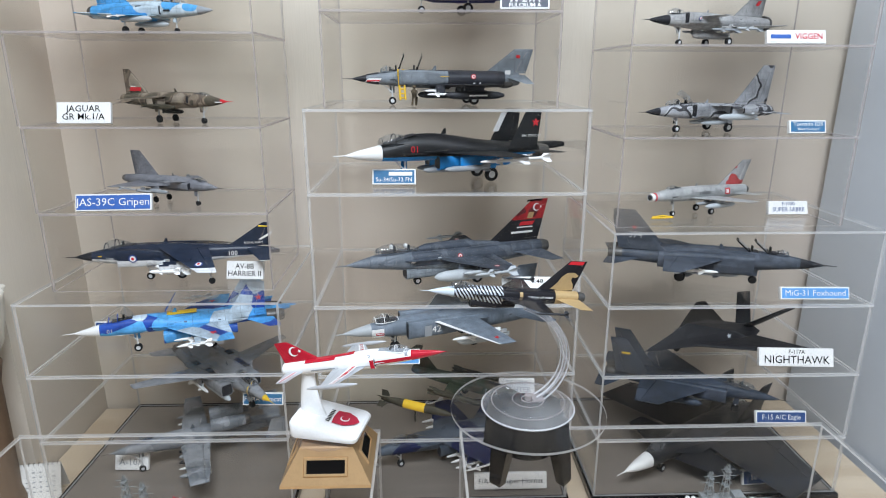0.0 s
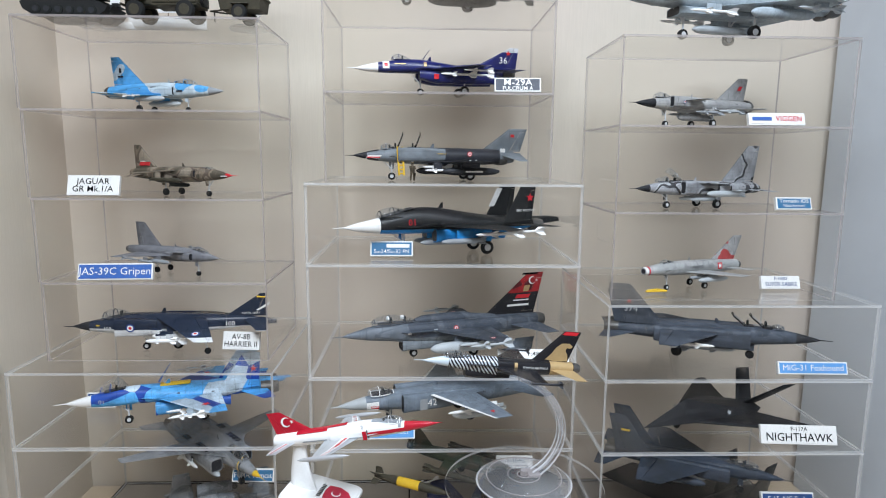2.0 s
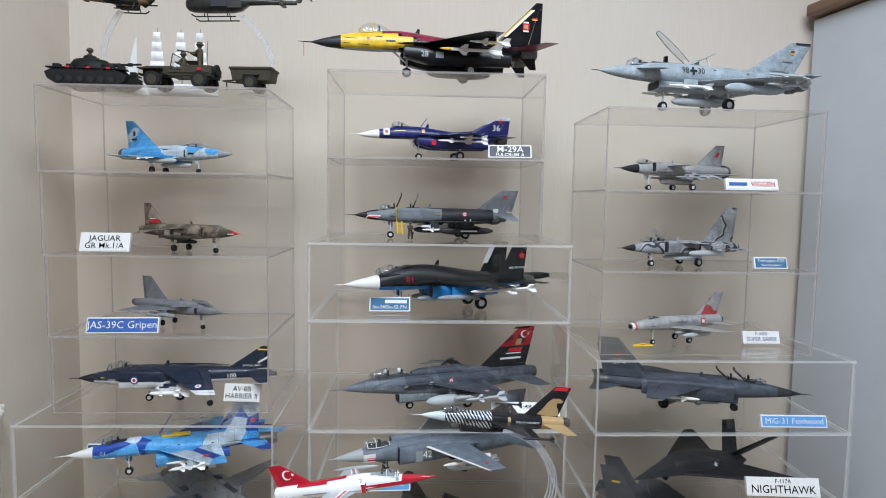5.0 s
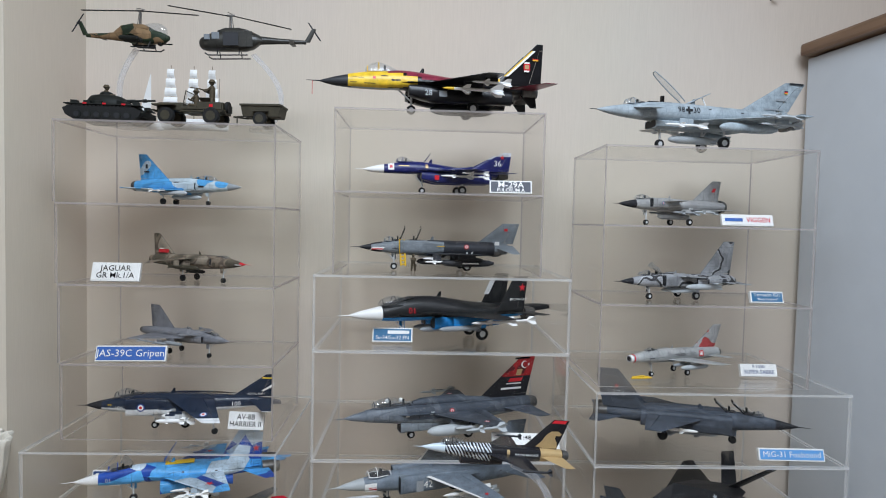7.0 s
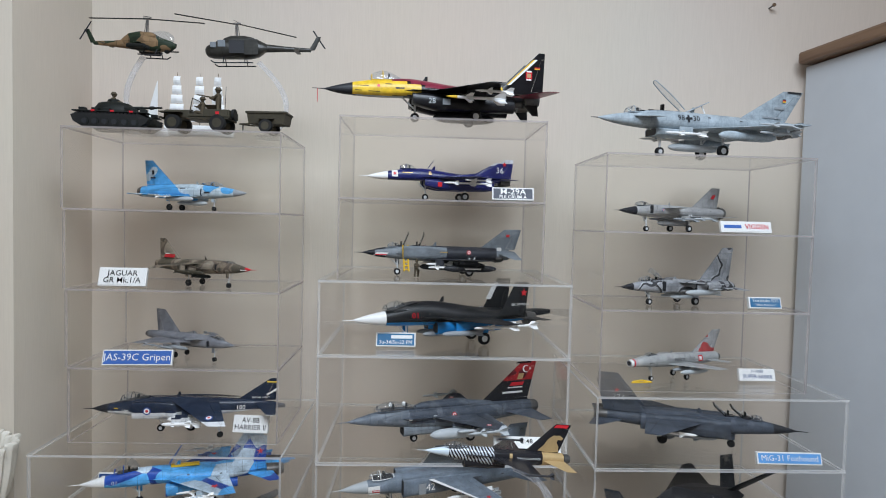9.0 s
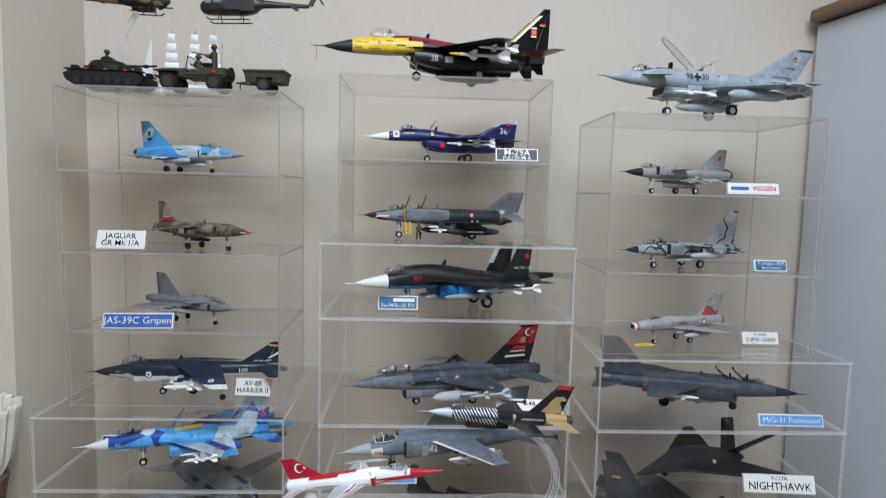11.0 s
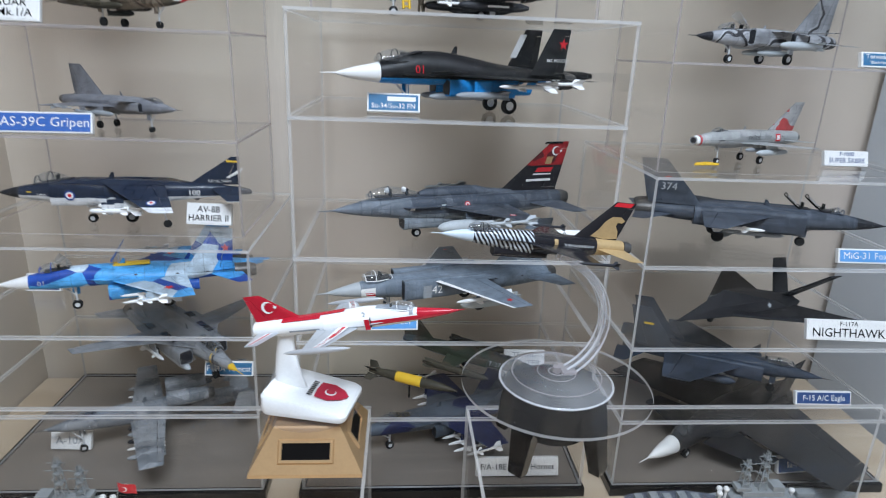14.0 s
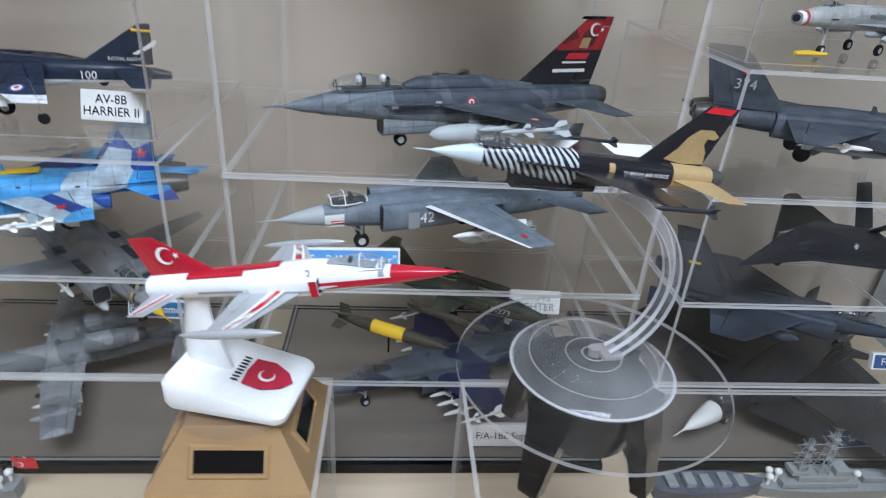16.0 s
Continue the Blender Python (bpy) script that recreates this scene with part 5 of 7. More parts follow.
jet("jet_model", at(0.040, 1.00, 0.655, -158), "navy and grey twin-fin naval jet model with white stores", 0.33, .12, BROAD, HORNET_BLUE, side=1, wing=(.42, .24, .07, .34, .10, .13, .01, 0), lerx=(.22, .30, .03, .075, .24, .08, .012, 0), tail=(.84, .14, .06, .19, .07, .10, 0, 0), fins=((.68, .18, .06, .03, .16, .08, .14, .05), (.68, .18, -.06, .03, .16, .08, .14, -.05)),
    canopy=(.14, .32, .028, .038, .034), intakes=((.42, .7, .070, -.035, .026, .03, True),), nozzles=((.92, .034, 0, .034, .06),), gear=(.2, .6, .08, .026),
    stores=(("missile", .52, .12, -.05, .2, .010, WHITE, .026), ("missile", .52, .18, -.045, .2, .010, WHITE, .026), ("missile", .52, .24, -.04, .2, .010, WHITE, .026), ("missile", .52, .345, .01, .18, .008, WHITE, .022), ("bomb", .5, .06, -.06, .2, .012, WHITE, .02)))

# ---- right stack ----


def open_lid(jt, L, X, P, finish):
    """The raised canopy, the seat under it and the raised air brake."""
    rows = []
    for k in range(6):
        f = k / 5
        bow = math.sin(math.pi * (.15 + .75 * f))
        u, z = .405 - .135 * f, .055 + .110 * f
        rows.append([Vector((X(u) + .020 * L * bow * math.sin(b), .024 * L * (.5 + .5 * bow) * math.cos(b), z * L + .028 * L * bow * math.sin(b))) for b in (0, .5, 1.05, math.pi / 2, 2.09, 2.64, math.pi)])
    glass = bmesh.new()
    vs = [[glass.verts.new(p) for p in r] for r in rows]
    for a, b in zip(vs, vs[1:]):
        for q in range(6):
            glass.faces.new((a[q], a[q + 1], b[q + 1], b[q]))
    lid = finish("canopy_lid", glass, CANOPY)
    bm = bmesh.new()
    for r0, r1 in zip(rows, rows[1:]):
        for q in (0, 6):
            add_rod(bm, r0[q], r1[q], L * .0024, None, 6)
    for q in range(6):
        add_rod(bm, rows[-1][q], rows[-1][q + 1], L * .0020, None, 6)
    finish("lid_frame", bm, AIR_SUP, lid)
    bm = bmesh.new()
    add_box(bm, X(.39), X(.235), -.016 * L, .016 * L, .036 * L, .0462 * L)
    finish("cockpit_tub", bm, DARK)
    bm = bmesh.new()
    add_box(bm, X(.312), X(.300), -.009 * L, .009 * L, .045 * L, .074 * L, 0, .002 * L)
    finish("seat", bm, BLACK)
    bm = bmesh.new()
    add_blade(bm, (X(.425), -.014 * L, .048 * L), (X(.425), .014 * L, .048 * L), (X(.535), -.012 * L, .098 * L), (X(.535), .012 * L, .098 * L), L * .005, (-.4, 0, 1))
    brake = finish("air_brake", bm, AIR_SUP, smooth=False)
    bm = bmesh.new()
    add_rod(bm, (X(.52), 0, .044 * L), (X(.50), 0, .082 * L), L * .003, None, 6)
    finish("brake_strut", bm, WHITE, brake)


jet("jet_model", at(0.466, 0.955, 1.513, -169), "large light grey canard delta fighter model with an open canopy", 0.390, .150, EURO, AIR_SUP, side=1, wing=(.36, .48, .045, .31, .05, .38, -.035, 0.0), canard=(.155, .10, .03, .12, .04, .07, .012, -.012), fins=((.69, .25, 0, .034, .140, .105, .235, 0),), extra=open_lid,
    canopy=(.13, .225, .024, .030, .030), intakes=((.275, .60, .0, -.050, .048, .018, True),), nozzles=((.94, .028, -.012, .030, .04),), gear=(.30, .56, .075, .026), pitot=.03,
    stores=(("missile", .36, .10, -.062, .20, .007, WHITE, .018), ("fuel_tank", .62, .15, -.068, .28, .021, AIR_SUP, .0), ("missile", .72, .22, -.058, .20, .007, LIGHT_GREY, .018), ("missile", .66, .29, -.038, .20, .006, LIGHT_GREY, .016), ("fuel_tank", .46, .0, -.108, .24, .017, LIGHT_GREY, .02)),
    marks=(("text", .405, .012, .034, DARK, None, "98    30"), ("cross", .405, .012, .016, DARK), ("bar", .925, .135, (.018, .005), DARK, .0065), ("bar", .925, .130, (.018, .005), RED, .0065), ("bar", .925, .125, (.018, .005), YELLOW, .0065), ("bar", .90, .095, (.055, .010), GREY, .0068), ("bar", .86, .050, (.10, .006), GREY, .0068), ("bar", .98, .1705, (.075, .008), DARK, .0042)))
jet("jet_model", at(0.435, 0.980, 1.384, -161), "bare-metal grey canard jet model with a black nose", 0.236, .150, BROAD, STEEL, DARK, .13, side=1, wing=(.48, .36, .06, .30, .05, .30, -.035, 0), canard=(.32, .16, .07, .17, .06, .12, .02, .01), fins=((.66, .26, 0, .03, .165, .085, .20, 0),),
    canopy=(.15, .29, .026, .042, .032), intakes=((.27, .5, .058, .012, .022, .036, True),), nozzles=((.93, 0, 0, .05, .05),), gear=(.25, .56, .10, .026),
    stores=(("missile", .50, .13, -.055, .24, .010, GREY, .026), ("missile", .62, .20, -.05, .22, .010, LIGHT_GREY, .024), ("fuel_tank", .5, 0, -.085, .3, .022, STEEL, .03)), marks=(("text", .40, .016, .040, GREY, .083, "65"), ("ring", .33, .010, .012, ROUND_NAVY, .083), ("bar", .87, .125, (.03, .03), RED, .0062, "", .02)))
jet("jet_model", at(0.456, 0.990, 1.254, -162), "black and grey patterned swing-wing jet model with an open canopy", 0.255, .128, BROAD, TIGER_GREY, DARK, .09, side=1, wing=(.40, .17, .08, .28, .07, .22, .035, 0), tail=(.78, .18, .06, .18, .07, .13, -.01, -.01), fins=((.66, .28, 0, .03, .245, .10, .215, 0),), fin_skin=TIGER_GREY,
    canopy=(.15, .35, .026, .042, .032), canopy_open=28, seats=2, intakes=((.33, .6, .066, .006, .024, .042, True),), nozzles=((.90, .034, -.005, .032, .05),), gear=(.24, .56, .09, .030),
    stores=(("fuel_tank", .56, .16, -.03, .30, .020, LIGHT_GREY, .03), ("bomb", .5, .05, -.07, .24, .014, LIGHT_GREY, .02)))


def mouth(jt, L, X, P, finish):
    # dark disc on the solid nose, painted for the shade inside the intake
    bm = bmesh.new()
    add_rings(bm, [oval(X(-.001), .021 * L, .016 * L, -.017 * L), oval(X(.004), .018 * L, .014 * L, -.015 * L)])
    finish("intake_mouth", bm, DARK)


jet("jet_model", at(0.453, 0.990, 1.118, -159), "silver swept-wing jet model with a red and white nose ring", 0.208, .165, HOLE, SILVER_SKIN, side=1, wing=(.36, .26, .05, .36, .11, .28, -.02, 0), tail=(.80, .13, .03, .18, .07, .12, -.015, 0), fins=((.66, .28, 0, .035, .21, .10, .26, 0),), fin_skin=camouflage("red_silver_fin_paint", [(0.40, 0.06, 0.06), (0.38, 0.38, 0.38), (0.38, 0.38, 0.38)], 36), pitot=0,
    canopy=(.16, .30, .026, .048, .034), nozzles=((.965, 0, 0, .036, .04),), extra=mouth, bands=((.0, .022, -180, 180, WHITE, "white nose ring"), (.022, .05, -180, 180, RED, "red nose ring")), gear=(.24, .56, .08, .028), stores=(("fuel_tank", .55, .17, -.07, .30, .020, LIGHT_GREY, .0), ("bomb", .48, .1, -.06, .2, .014, GREY, .02)),
    marks=(("text", .50, .012, .034, DARK, None, "FW-020"), ("bar", .74, .01, (.05, .05), RED), ("bar", .74, .01, (.03, .03), WHITE), ("bar", .20, .0, (.05, .006), DARK)))
bar_tool = thing("tow_bar", at(0.375, 0.945, 1.1185, 15), "small yellow tow bar model on a case", "model tool")
bm = bmesh.new()
add_rod(bm, (-.018, 0, .003), (.018, -.004, .003), .0015, None, 8)
add_rod(bm, (.018, -.004, .003), (.010, .010, .003), .0015, None, 8)
add_rod(bm, (.010, .010, .003), (-.012, .006, .003), .0015, None, 8)
add_rod(bm, (-.018, 0, .003), (-.012, .006, .003), .0013, None, 8)
part("tow_frame", bm, YELLOW, bar_tool)
jet("jet_model", at(0.488, 0.995, 0.998, -18), "dark blue-grey two-seat interceptor model with open canopies", 0.350, .118, BROAD, FOX, DARK, .10, side=-1, wing=(.42, .30, .06, .30, .08, .24, .02, -.02), tail=(.84, .15, .07, .19, .06, .11, -.015, 0), fins=((.72, .22, .055, .03, .17, .11, .15, .02), (.72, .22, -.055, .03, .17, .11, .15, -.02)),
    canopy=(.16, .235, .022, .040, .022), extra=lambda *a: raised_lids(*a, (.255, .335), .046), intakes=((.34, .75, .070, -.008, .030, .048, True),), nozzles=((.92, .036, -.005, .038, .07),), gear=(.30, .64, .065, .026),
    stores=(("missile", .58, .15, -.03, .2, .010, WHITE, .026), ("missile", .5, .03, -.075, .26, .014, GREY, .03)), marks=(("text", .865, .105, .045, LIGHT_GREY, .0735, "374"), ("star", .875, .145, .014, RED, .0785)))
# the faceted stealth model
stealth = thing("jet_model", at(0.495, 0.985, 0.879, -158), "black faceted stealth jet model in a case", "model aircraft", "model aircraft")
bm = bmesh.new()
L = 0.285
nose, apex, tail_t = Vector((.5, 0, .045)) * L, Vector((.18, 0, .175)) * L, Vector((-.38, 0, .075)) * L
for s in (1, -1):
    mid, wing_tip, wing_in, rear = Vector((.02, s * .135, .075)) * L, Vector((-.42, s * .36, .055)) * L, Vector((-.22, s * .15, .06)) * L, Vector((-.38, s * .07, .055)) * L
    chin, brow, shoulder = Vector((.14, s * .10, .06)) * L, Vector((.24, s * .045, .10)) * L, Vector((-.1, s * .10, .115)) * L
    belly = Vector((0.05, 0, .03)) * L
    vs = {k: bm.verts.new(p) for k, p in dict(n=nose, a=apex, t=tail_t, w=wing_tip, i=wing_in, r=rear, c=chin, b=brow, s=shoulder, y=belly, m=mid).items()}
    for tri in ("nbc", "nab", "abs", "bcm", "bms", "ats", "smi", "sir", "str", "mwi", "ncy", "cmy", "myi", "yir", "yrt", "cmw", "wiy"):
        try:
            bm.faces.new([vs[k] for k in tri])
        except ValueError:
            pass
bmesh.ops.remove_doubles(bm, verts=bm.verts, dist=0.0005)
part("fuselage", bm, STEALTH, stealth)
for s in (1, -1):
    bm = bmesh.new()
    add_blade(bm, Vector((.20, s * .08, .064)) * L, Vector((-.26, s * .10, .066)) * L, Vector((-.36, s * .45, .060)) * L, Vector((-.46, s * .45, .060)) * L, .005, (0, 0, 1))
    part("wing", bm, STEALTH, stealth)
    bm = bmesh.new()
    add_blade(bm, Vector((-.26, s * .02, .085)) * L, Vector((-.40, s * .02, .07)) * L, Vector((-.42, s * .17, .23)) * L, Vector((-.54, s * .17, .22)) * L, .003, (0, .7 * -s, .7))
    part("fin", bm, STEALTH, stealth)
    bm = bmesh.new()
    add_box(bm, .10 * L, .22 * L, s * .05 * L - .002, s * .05 * L + .002, .095 * L, .125 * L)
    part("window", bm, CANOPY, stealth)
for x, y in ((.24, 0), (-.08, .10), (-.08, -.10)):
    bm = bmesh.new()
    add_rod(bm, (x * L, y * L, .016 * L), (x * L, y * L, .06 * L), .0015)
    leg = part("gear_leg", bm, STRUT, stealth)
    bm = lathe([(-.0022, .004), (-.0016, .0058), (.0016, .0058), (.0022, .004)], (x * L, y * L, .0058), 14, "y")
    part("wheel", bm, TYRE, leg)
bm = bmesh.new()
star_mesh(bm, Matrix.Translation((-.05 * L, .118 * L, .098 * L)) @ Matrix.Rotation(radians(-62), 4, "X") @ Matrix.Rotation(math.pi, 4, "Z"), .006)
part("star_mark", bm, LIGHT_GREY, stealth)
jet("jet_model", at(0.471, 0.99, 0.763, -26), "dark grey twin-fin fighter-bomber model in a shaded case", 0.30, .13, BROAD, EAGLE_GREY, side=-1, wing=(.36, .40, .07, .38, .13, .27, .02, 0), tail=(.84, .17, .08, .25, .06, .11, 0, 0), fins=((.70, .21, .078, .03, .22, .10, .16, 0), (.70, .21, -.078, .03, .22, .10, .16, 0)),
    canopy=(.13, .32, .026, .038, .034), seats=2, intakes=((.30, .7, .074, -.005, .024, .042, True),), nozzles=((.92, .036, 0, .036, .06),), gear=(.22, .6, .07, .028), stores=(("fuel_tank", .55, .14, -.05, .30, .022, EAGLE_GREY, .03), ("missile", .55, .11, -.03, .2, .009, LIGHT_GREY, .02), ("bomb", .5, .04, -.07, .2, .014, GREY, .02)), marks=(("bar", .86, .16, (.05, .012), YELLOW, .081),))
jet("jet_model", at(0.498, 0.985, 0.655, -148), "charcoal forward-swept-wing jet model with a white nose", 0.395, .10, TWIN, BERKUT_SKIN, WHITE, .14, side=1, wing=(.46, .42, .07, .50, .24, -.06, .01, 0), lerx=(.26, .46, .03, .11, .40, .12, .01, 0), canard=(.26, .20, .06, .27, .10, .09, .0, -.02), tail=(.84, .1, .08, .15, .05, .07, 0, 0), fins=((.70, .22, .07, .02, .17, .10, .14, .03), (.70, .22, -.07, .02, .17, .10, .12, -.02)),
    canopy=(.16, .28, .026, .04, .032), intakes=((.40, .72, .06, -.04, .03, .03, True),), nozzles=((.9, .05, -.01, .034, .06),), gear=(.26, .62, .08, .026), marks=(("star", .84, .10, .02, RED, .083),), stores=(("missile", .6, .2, -.03, .2, .009, WHITE, .024),))

# ---- name signs ----


def sign(x, y, z, w, hgt, lines, face, ink, yaw=0, lean=-18, serif=0.0, border=True):
    """A white foam block that leans back, with a printed face. lines: (words, size, rise) or bars ("", length, rise)."""
    sg = thing("name_sign", pose(x, y, z, 0, 0, yaw), "small printed name sign leaning on a white block", "sign", "name signs")
    t = 0.007
    block = box_bm(-w / 2, w / 2, -t / 2, t / 2, 0, hgt, 0.0008)
    T = Matrix.Translation((0, 0, t / 2 * abs(math.sin(radians(lean))))) @ Matrix.Rotation(radians(lean), 4, "X")
    bmesh.ops.transform(block, matrix=T, verts=block.verts)
    part("block", block, WHITE, sg)
    b = 0.0022 if border else 0.0006
    bm = box_bm(-w / 2 + b, w / 2 - b, -t / 2 - 0.0006, -t / 2 + 0.0002, b, hgt - b)
    bmesh.ops.transform(bm, matrix=T, verts=bm.verts)
    part("face_plate", bm, face, sg)
    for words, size, rise, wide, *rest in lines:
        shift = rest[0] if rest else 0.0
        tone = rest[1] if len(rest) > 1 else ink
        A = T @ Matrix(((1, 0, 0, shift), (0, 0, -1, -t / 2 - 0.0011), (0, 1, 0, hgt * rise), (0, 0, 0, 1)))
        if words:
            lettering(words, size, A, tone, sg, bold=serif, wide=wide)
        else:
            bm = box_bm(wide - size / 2, wide + size / 2, -t / 2 - 0.0012, -t / 2 - 0.0005, hgt * rise - 0.0028, hgt * rise + 0.0028)
            bmesh.ops.transform(bm, matrix=T, verts=bm.verts)
            part("printed_bar", bm, tone, sg)
    return sg


B = 0.00003
SLATE = plain("slate_sign_print", (.055, .062, .085), .5)
sign(-0.517, 0.955, 1.268, .078, .032, (("JAGUAR", .0135, .68, 1.0), ("GR Mk.1/A", .0135, .30, 1.0)), WHITE, BLACK, 3, serif=B)
sign(-0.482, 0.935, 1.138, .112, .026, (("JAS-39C Gripen", .0165, .5, 1.0),), BLUE, WHITE, 4)
sign(-0.305, 0.975, 1.012, .062, .030, (("AV-8B", .0125, .70, .95), ("HARRIER II", .0125, .30, .95)), WHITE, BLACK, -4, serif=B)
sign(-0.567, 1.02, 0.892, .050, .026, (("", .028, .68, -.004), ("Su-35", .010, .32, 1.0)), NAVY, WHITE, 0)
sign(-0.294, 0.975, 0.776, .072, .022, (("F-14A Tomcat", .0125, .5, .9),), TEAL, WHITE, -2, serif=B)
sign(-0.535, 0.965, 0.655, .060, .028, (("A-10A", .0165, .5, 1.0),), WHITE, GREY, -2, serif=B)
sign(0.137, 0.915, 1.428, .069, .022, (("M-29A", .0140, .63, 1.1), ("FULCRUM A", .0080, .22, 1.05)), SLATE, WHITE, -3, serif=.0001)
sign(-0.052, 0.935, 1.177, .067, .024, (("", .036, .68, .010), ("Su-34/Su-32 FN", .0088, .30, 1.0)), TEAL, WHITE, 0, serif=B)
sign(0.172, 0.900, 1.003, .112, .034, (("1:48", .011, .72, 1.1), ("", .055, .25, 0.0)), WHITE, BLACK, -3, lean=-48, serif=B)
sign(-0.062, 0.905, 0.887, .095, .024, (("Su-24M \"Fencer\"", .0130, .5, 1.0),), SKY, WHITE, 2)
sign(0.163, 1.01, 0.770, .066, .030, (("TF-104G", .0115, .72, .95), ("FIGHTER", .0140, .30, .95)), WHITE, GREY, -2, serif=B)
sign(0.139, 0.893, 0.655, .125, .028, (("F/A-18E Super Hornet", .0125, .5, .98),), WHITE, DARK, 0, serif=B)
sign(0.541, 0.930, 1.384, .088, .020, (("", .030, .5, -.024, 0, BLUE), ("VIGGEN", .0120, .5, .95, .018)), WHITE, RED, 0, serif=.0001)
sign(0.583, 0.935, 1.254, .057, .020, (("Tornado IDS", .0085, .68, 1.05), ("\"Black Panthers\"", .0055, .30, 1.0)), TEAL, WHITE, 0, serif=B)
sign(0.598, 0.975, 1.1175, .066, .022, (("F-100D", .0075, .78, 1.0), ("SUPER SABRE", .0098, .35, .95)), WHITE, NAVY, 0, serif=B)
sign(0.612, 0.892, 0.998, .109, .020, (("MiG-31 Foxhound", .0130, .5, 1.0),), SKY, WHITE, -2)
sign(0.604, 0.896, 0.879, .120, .030, (("F-117A", .0090, .80, 1.0), ("NIGHTHAWK", .0180, .36, .95)), WHITE, BLACK, -4, serif=B)
sign(0.606, 0.912, 0.763, .087, .021, (("F-15 A/C Eagle", .0120, .5, .92),), NAVY, WHITE, -2, serif=B)
sign(0.602, 0.895, 0.655, .118, .026, (("Su-47(S-37) BERKUT", .0125, .5, .82),), NAVY, WHITE, 4, serif=B)

# ---- turning stand with the white and red display jet ----
SX, SY = -0.1335, 0.722
base = thing("solar_turntable", pose(SX, SY, NEAR), "gold pyramid turntable with dark solar panels on a clear box", "turntable")
bm = bmesh.new()


def square(r, z):
    return [Vector((-r, -r, z)), Vector((r, -r, z)), Vector((r, r, z)), Vector((-r, r, z))]


add_rings(bm, [square(.0575, 0), square(.0575, .004), square(.0345, .043), square(.033, .045)])
part("pyramid", bm, GOLD, base)
for k in range(4):
    A = Matrix.Rotation(k * math.pi / 2, 4, "Z") @ Matrix.Translation((0, -.0462, .0235)) @ Matrix.Rotation(radians(59.5), 4, "X")
    bm = bmesh.new()
    for w, hh, d0, d1 in ((.0285, .0125, 0.0, .0022),):
        rings = []
        for r, z in ((1.0, 0), (0.92, d1), (0.80, d1), (0.76, -.0005)):
            rings.append([Vector((sx * (w - (1 - r) * .02), sy * (hh - (1 - r) * .02), z)) for sx, sy in ((-1, -1), (1, -1), (1, 1), (-1, 1))])
        add_rings(bm, rings, caps=False)
    bmesh.ops.transform(bm, matrix=A, verts=bm.verts)
    fr = part("panel_frame", bm, GOLD, base)
    bm = box_bm(-.0243, .0243, -.0083, .0083, -.0004, .0007)
    bmesh.ops.transform(bm, matrix=A, verts=bm.verts)
    part("solar_panel", bm, BLACK, fr, "dark solar panel")
bm = lathe([(.045, .004), (.050, .004)], n=16)
part("spindle", bm, BLACK, base)
bm = lathe([(.050, .0520), (.0503, .0526), (.0520, .0526), (.0523, .0520)], n=48)
part("turning_disc", bm, [clear("turning_disc_acrylic", (.93, .92, .93), 1.0, .03, .01)], base, "clear round disc")

PLATE = NEAR + 0.0525
stand = thing("display_jet", pose(SX, SY, PLATE, 0, 0, -13), "white and red aerobatic jet model on a white plastic stand", "model aircraft")
# the white foot, its top sloping, and the swept stem
bm = bmesh.new()


def slab(z, a, rise):
    """A rounded rectangle, lifted towards the tail."""
    pts = []
    for cx, cy, a0 in ((1, 1, 0), (-1, 1, 90), (-1, -1, 180), (1, -1, 270)):
        for k in range(5):
            an = radians(a0 + k * 22.5)
            x, y = cx * (.046 * a - .008) + .008 * math.cos(an), cy * (.034 * a - .008) + .008 * math.sin(an)
            pts.append(Vector((x + .002, y, z + rise * (-x + .041) / .082)))
    return pts


add_rings(bm, [slab(0, .97, 0), slab(.003, 1.0, .001), slab(.007, 1.0, .012), slab(.0095, .95, .013)])
foot = part("foot", bm, WHITE, stand, "white plastic foot", True)
bm = bmesh.new()
rows = []
for i in range(9):
    f = i / 8
    xc = -.020 - .020 * f + .016 * f * f
    hx = .011 * (1 - f) ** 1.5 + .0078
    rows.append(oval(0, .0042, hx, -hx, 2.6, 14))
    rows[-1] = [Vector((xc + p.z, p.y, .012 + f * .077)) for p in rows[-1]]
add_rings(bm, rows)
part("stem", bm, WHITE, stand, "swept white stem", True)
bm = bmesh.new()
pts = [(-.0135, .014), (0, .0155), (.0135, .014), (.0145, .0), (.0085, -.012), (0, -.018), (-.0085, -.012), (-.0145, 0)]
tilt = Matrix.Translation((.023, 0, .0142)) @ Matrix.Rotation(radians(8.7), 4, "Y") @ Matrix.Rotation(radians(90), 4, "Z") @ Matrix.Diagonal((1.05, 1.05, 1, 1))
bm.faces.new([bm.verts.new(tilt @ Vector((x, y, .0004))) for x, y in pts])
badge = part("shield_badge", bm, plain("shield_red", (.45, .02, .05), .4), stand, "red shield badge")
bm = bmesh.new()
crescent_mesh(bm, tilt @ Matrix.Translation((-.001, .001, .0008)), .0058)
part("crescent_mark", bm, WHITE, badge)
for k in range(8):
    bm = box_bm(-.0125 + k * .0034, -.0113 + k * .0034, .0175, .0225, .0002, .0007)
    bmesh.ops.transform(bm, matrix=tilt, verts=bm.verts)
    part("printed_bar", bm, DARK, badge)


